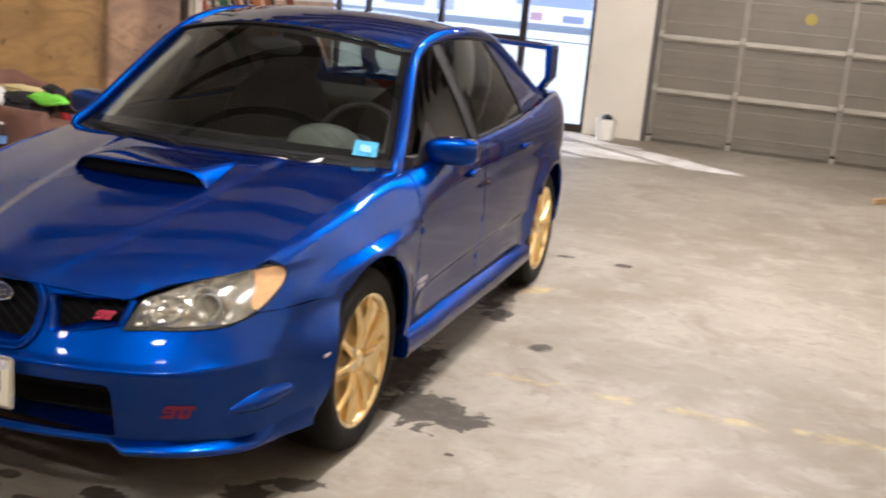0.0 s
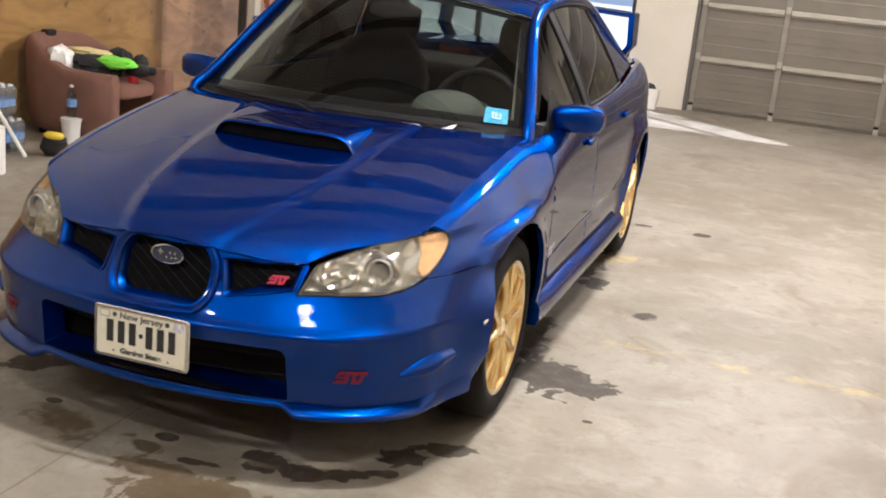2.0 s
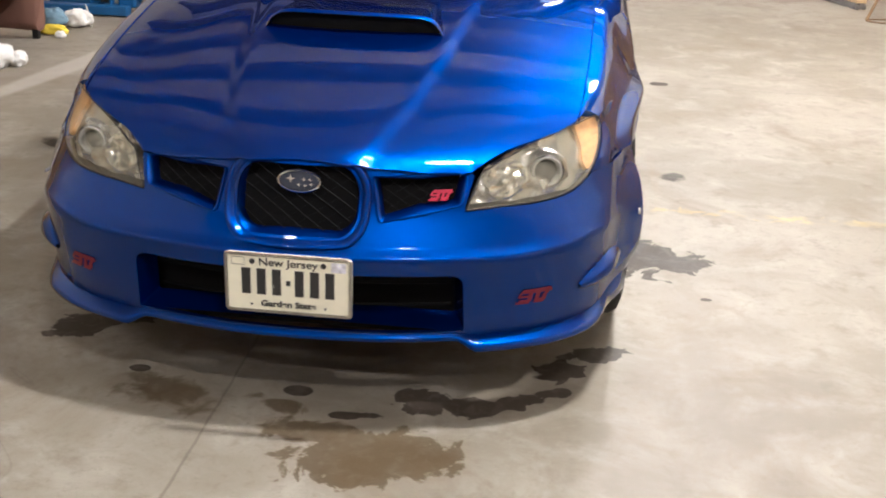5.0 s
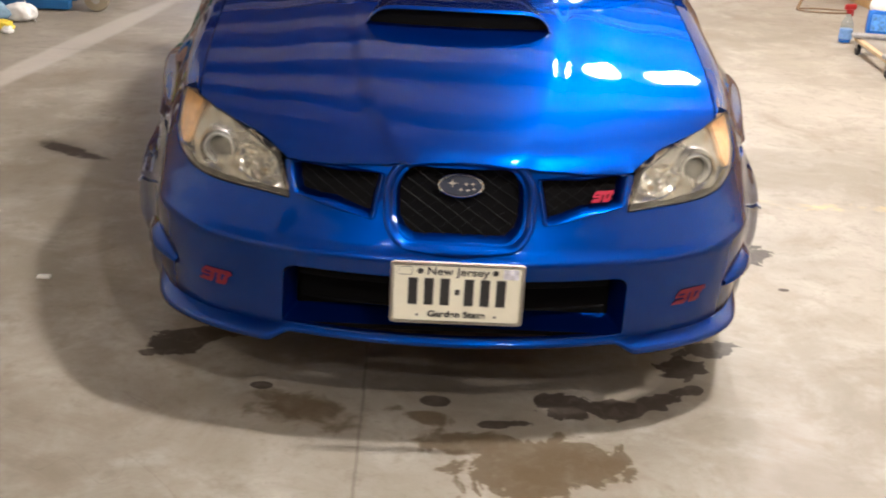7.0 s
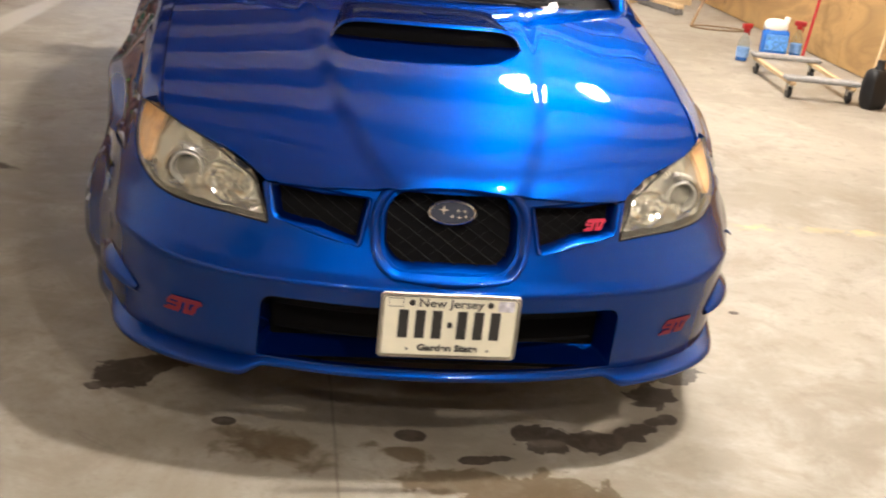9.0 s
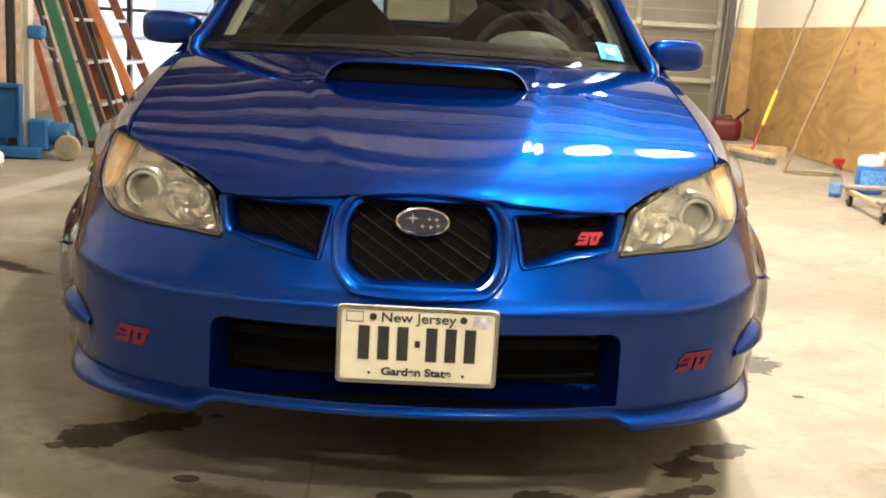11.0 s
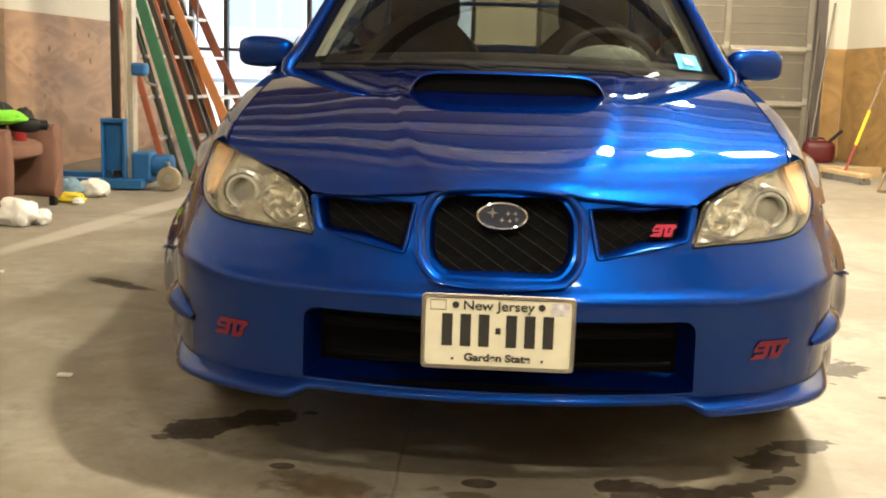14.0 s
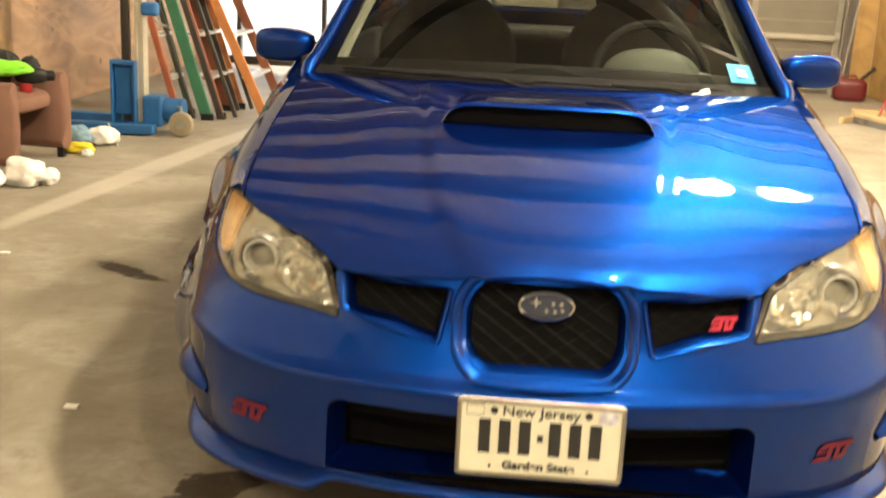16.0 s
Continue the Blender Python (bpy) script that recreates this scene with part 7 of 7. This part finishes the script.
b = bmesh.new()
blob(b, (0, 0, 0.15), (0.19, 0.11, 0.155), 5, 24)
part("can_body", b, CAN_RED, can, smooth=True, angle=60)
part("spout", tube([(0.11, 0, 0.29), (0.17, -0.02, 0.36), (0.25, -0.03, 0.46)], 0.022, 10), BLACK, can, smooth=True)
part("can_handle", tube([(-0.13, 0, 0.29), (-0.11, 0, 0.34), (0.05, 0, 0.34), (0.07, 0, 0.30)], 0.014, 8), CAN_RED, can, smooth=True)
DULL_PIPE = material("dull_pipe_steel", (0.17, 0.155, 0.135), 0.5, 0.5, vary=0.2)
scrap = thing("wood_offcut", "pale wooden offcuts lying by the plywood wall", "wood")
part("plank", boxes(((3.0, 8.36, 0.001), (3.55, 8.46, 0.10), 0.004)), WOODP, scrap)
b = boxes(((-0.02, -0.25, 0.0), (0.02, 0.25, 0.05), 0.003))
b.transform(pose(2.98, 8.3, 0.001, 0, 0, -40))
part("plank", b, WOODP, scrap)
for x, y, x1, lb in ((3.30, 10.20, 3.46, "thin grey steel pipe leaning in the corner"), (3.38, 10.28, 3.62, "pale conduit pipe leaning in the corner")):
    tagged(mesh_ob("pipe", tube([(x, y, 0.016), (x1, 10.56, 1.5 + (x - 3.3) * 3)], 0.013, 8), DULL_PIPE, True), lb, "pipe")
bk = thing("bucket", "white plastic bucket at the foot of the pillar", "bucket", pose(-0.04, 10.30, 0))
part("bucket_body", lathe([(0, 0.0), (0.10, 0.0), (0.125, 0.24), (0.118, 0.24), (0.095, 0.02), (0, 0.02)], 28), WHITE_PL, bk, smooth=True, angle=50)
part("bucket_rag", lathe([(0, 0.20), (0.09, 0.22), (0.05, 0.28), (0, 0.30)], 16), BLACKC, bk, smooth=True)
tagged(mesh_ob("paper_scrap", boxes(((-2.13, 2.31, 0.001), (-2.09, 2.34, 0.008), 0.002)), WHITE_PL), "tiny white paper scrap on concrete", "paper")
tagged(mesh_ob("paper_scrap", boxes(((-1.26, 0.86, 0.001), (-1.22, 0.885, 0.008), 0.002)), WHITE_PL), "tiny white paper scrap on concrete", "paper")
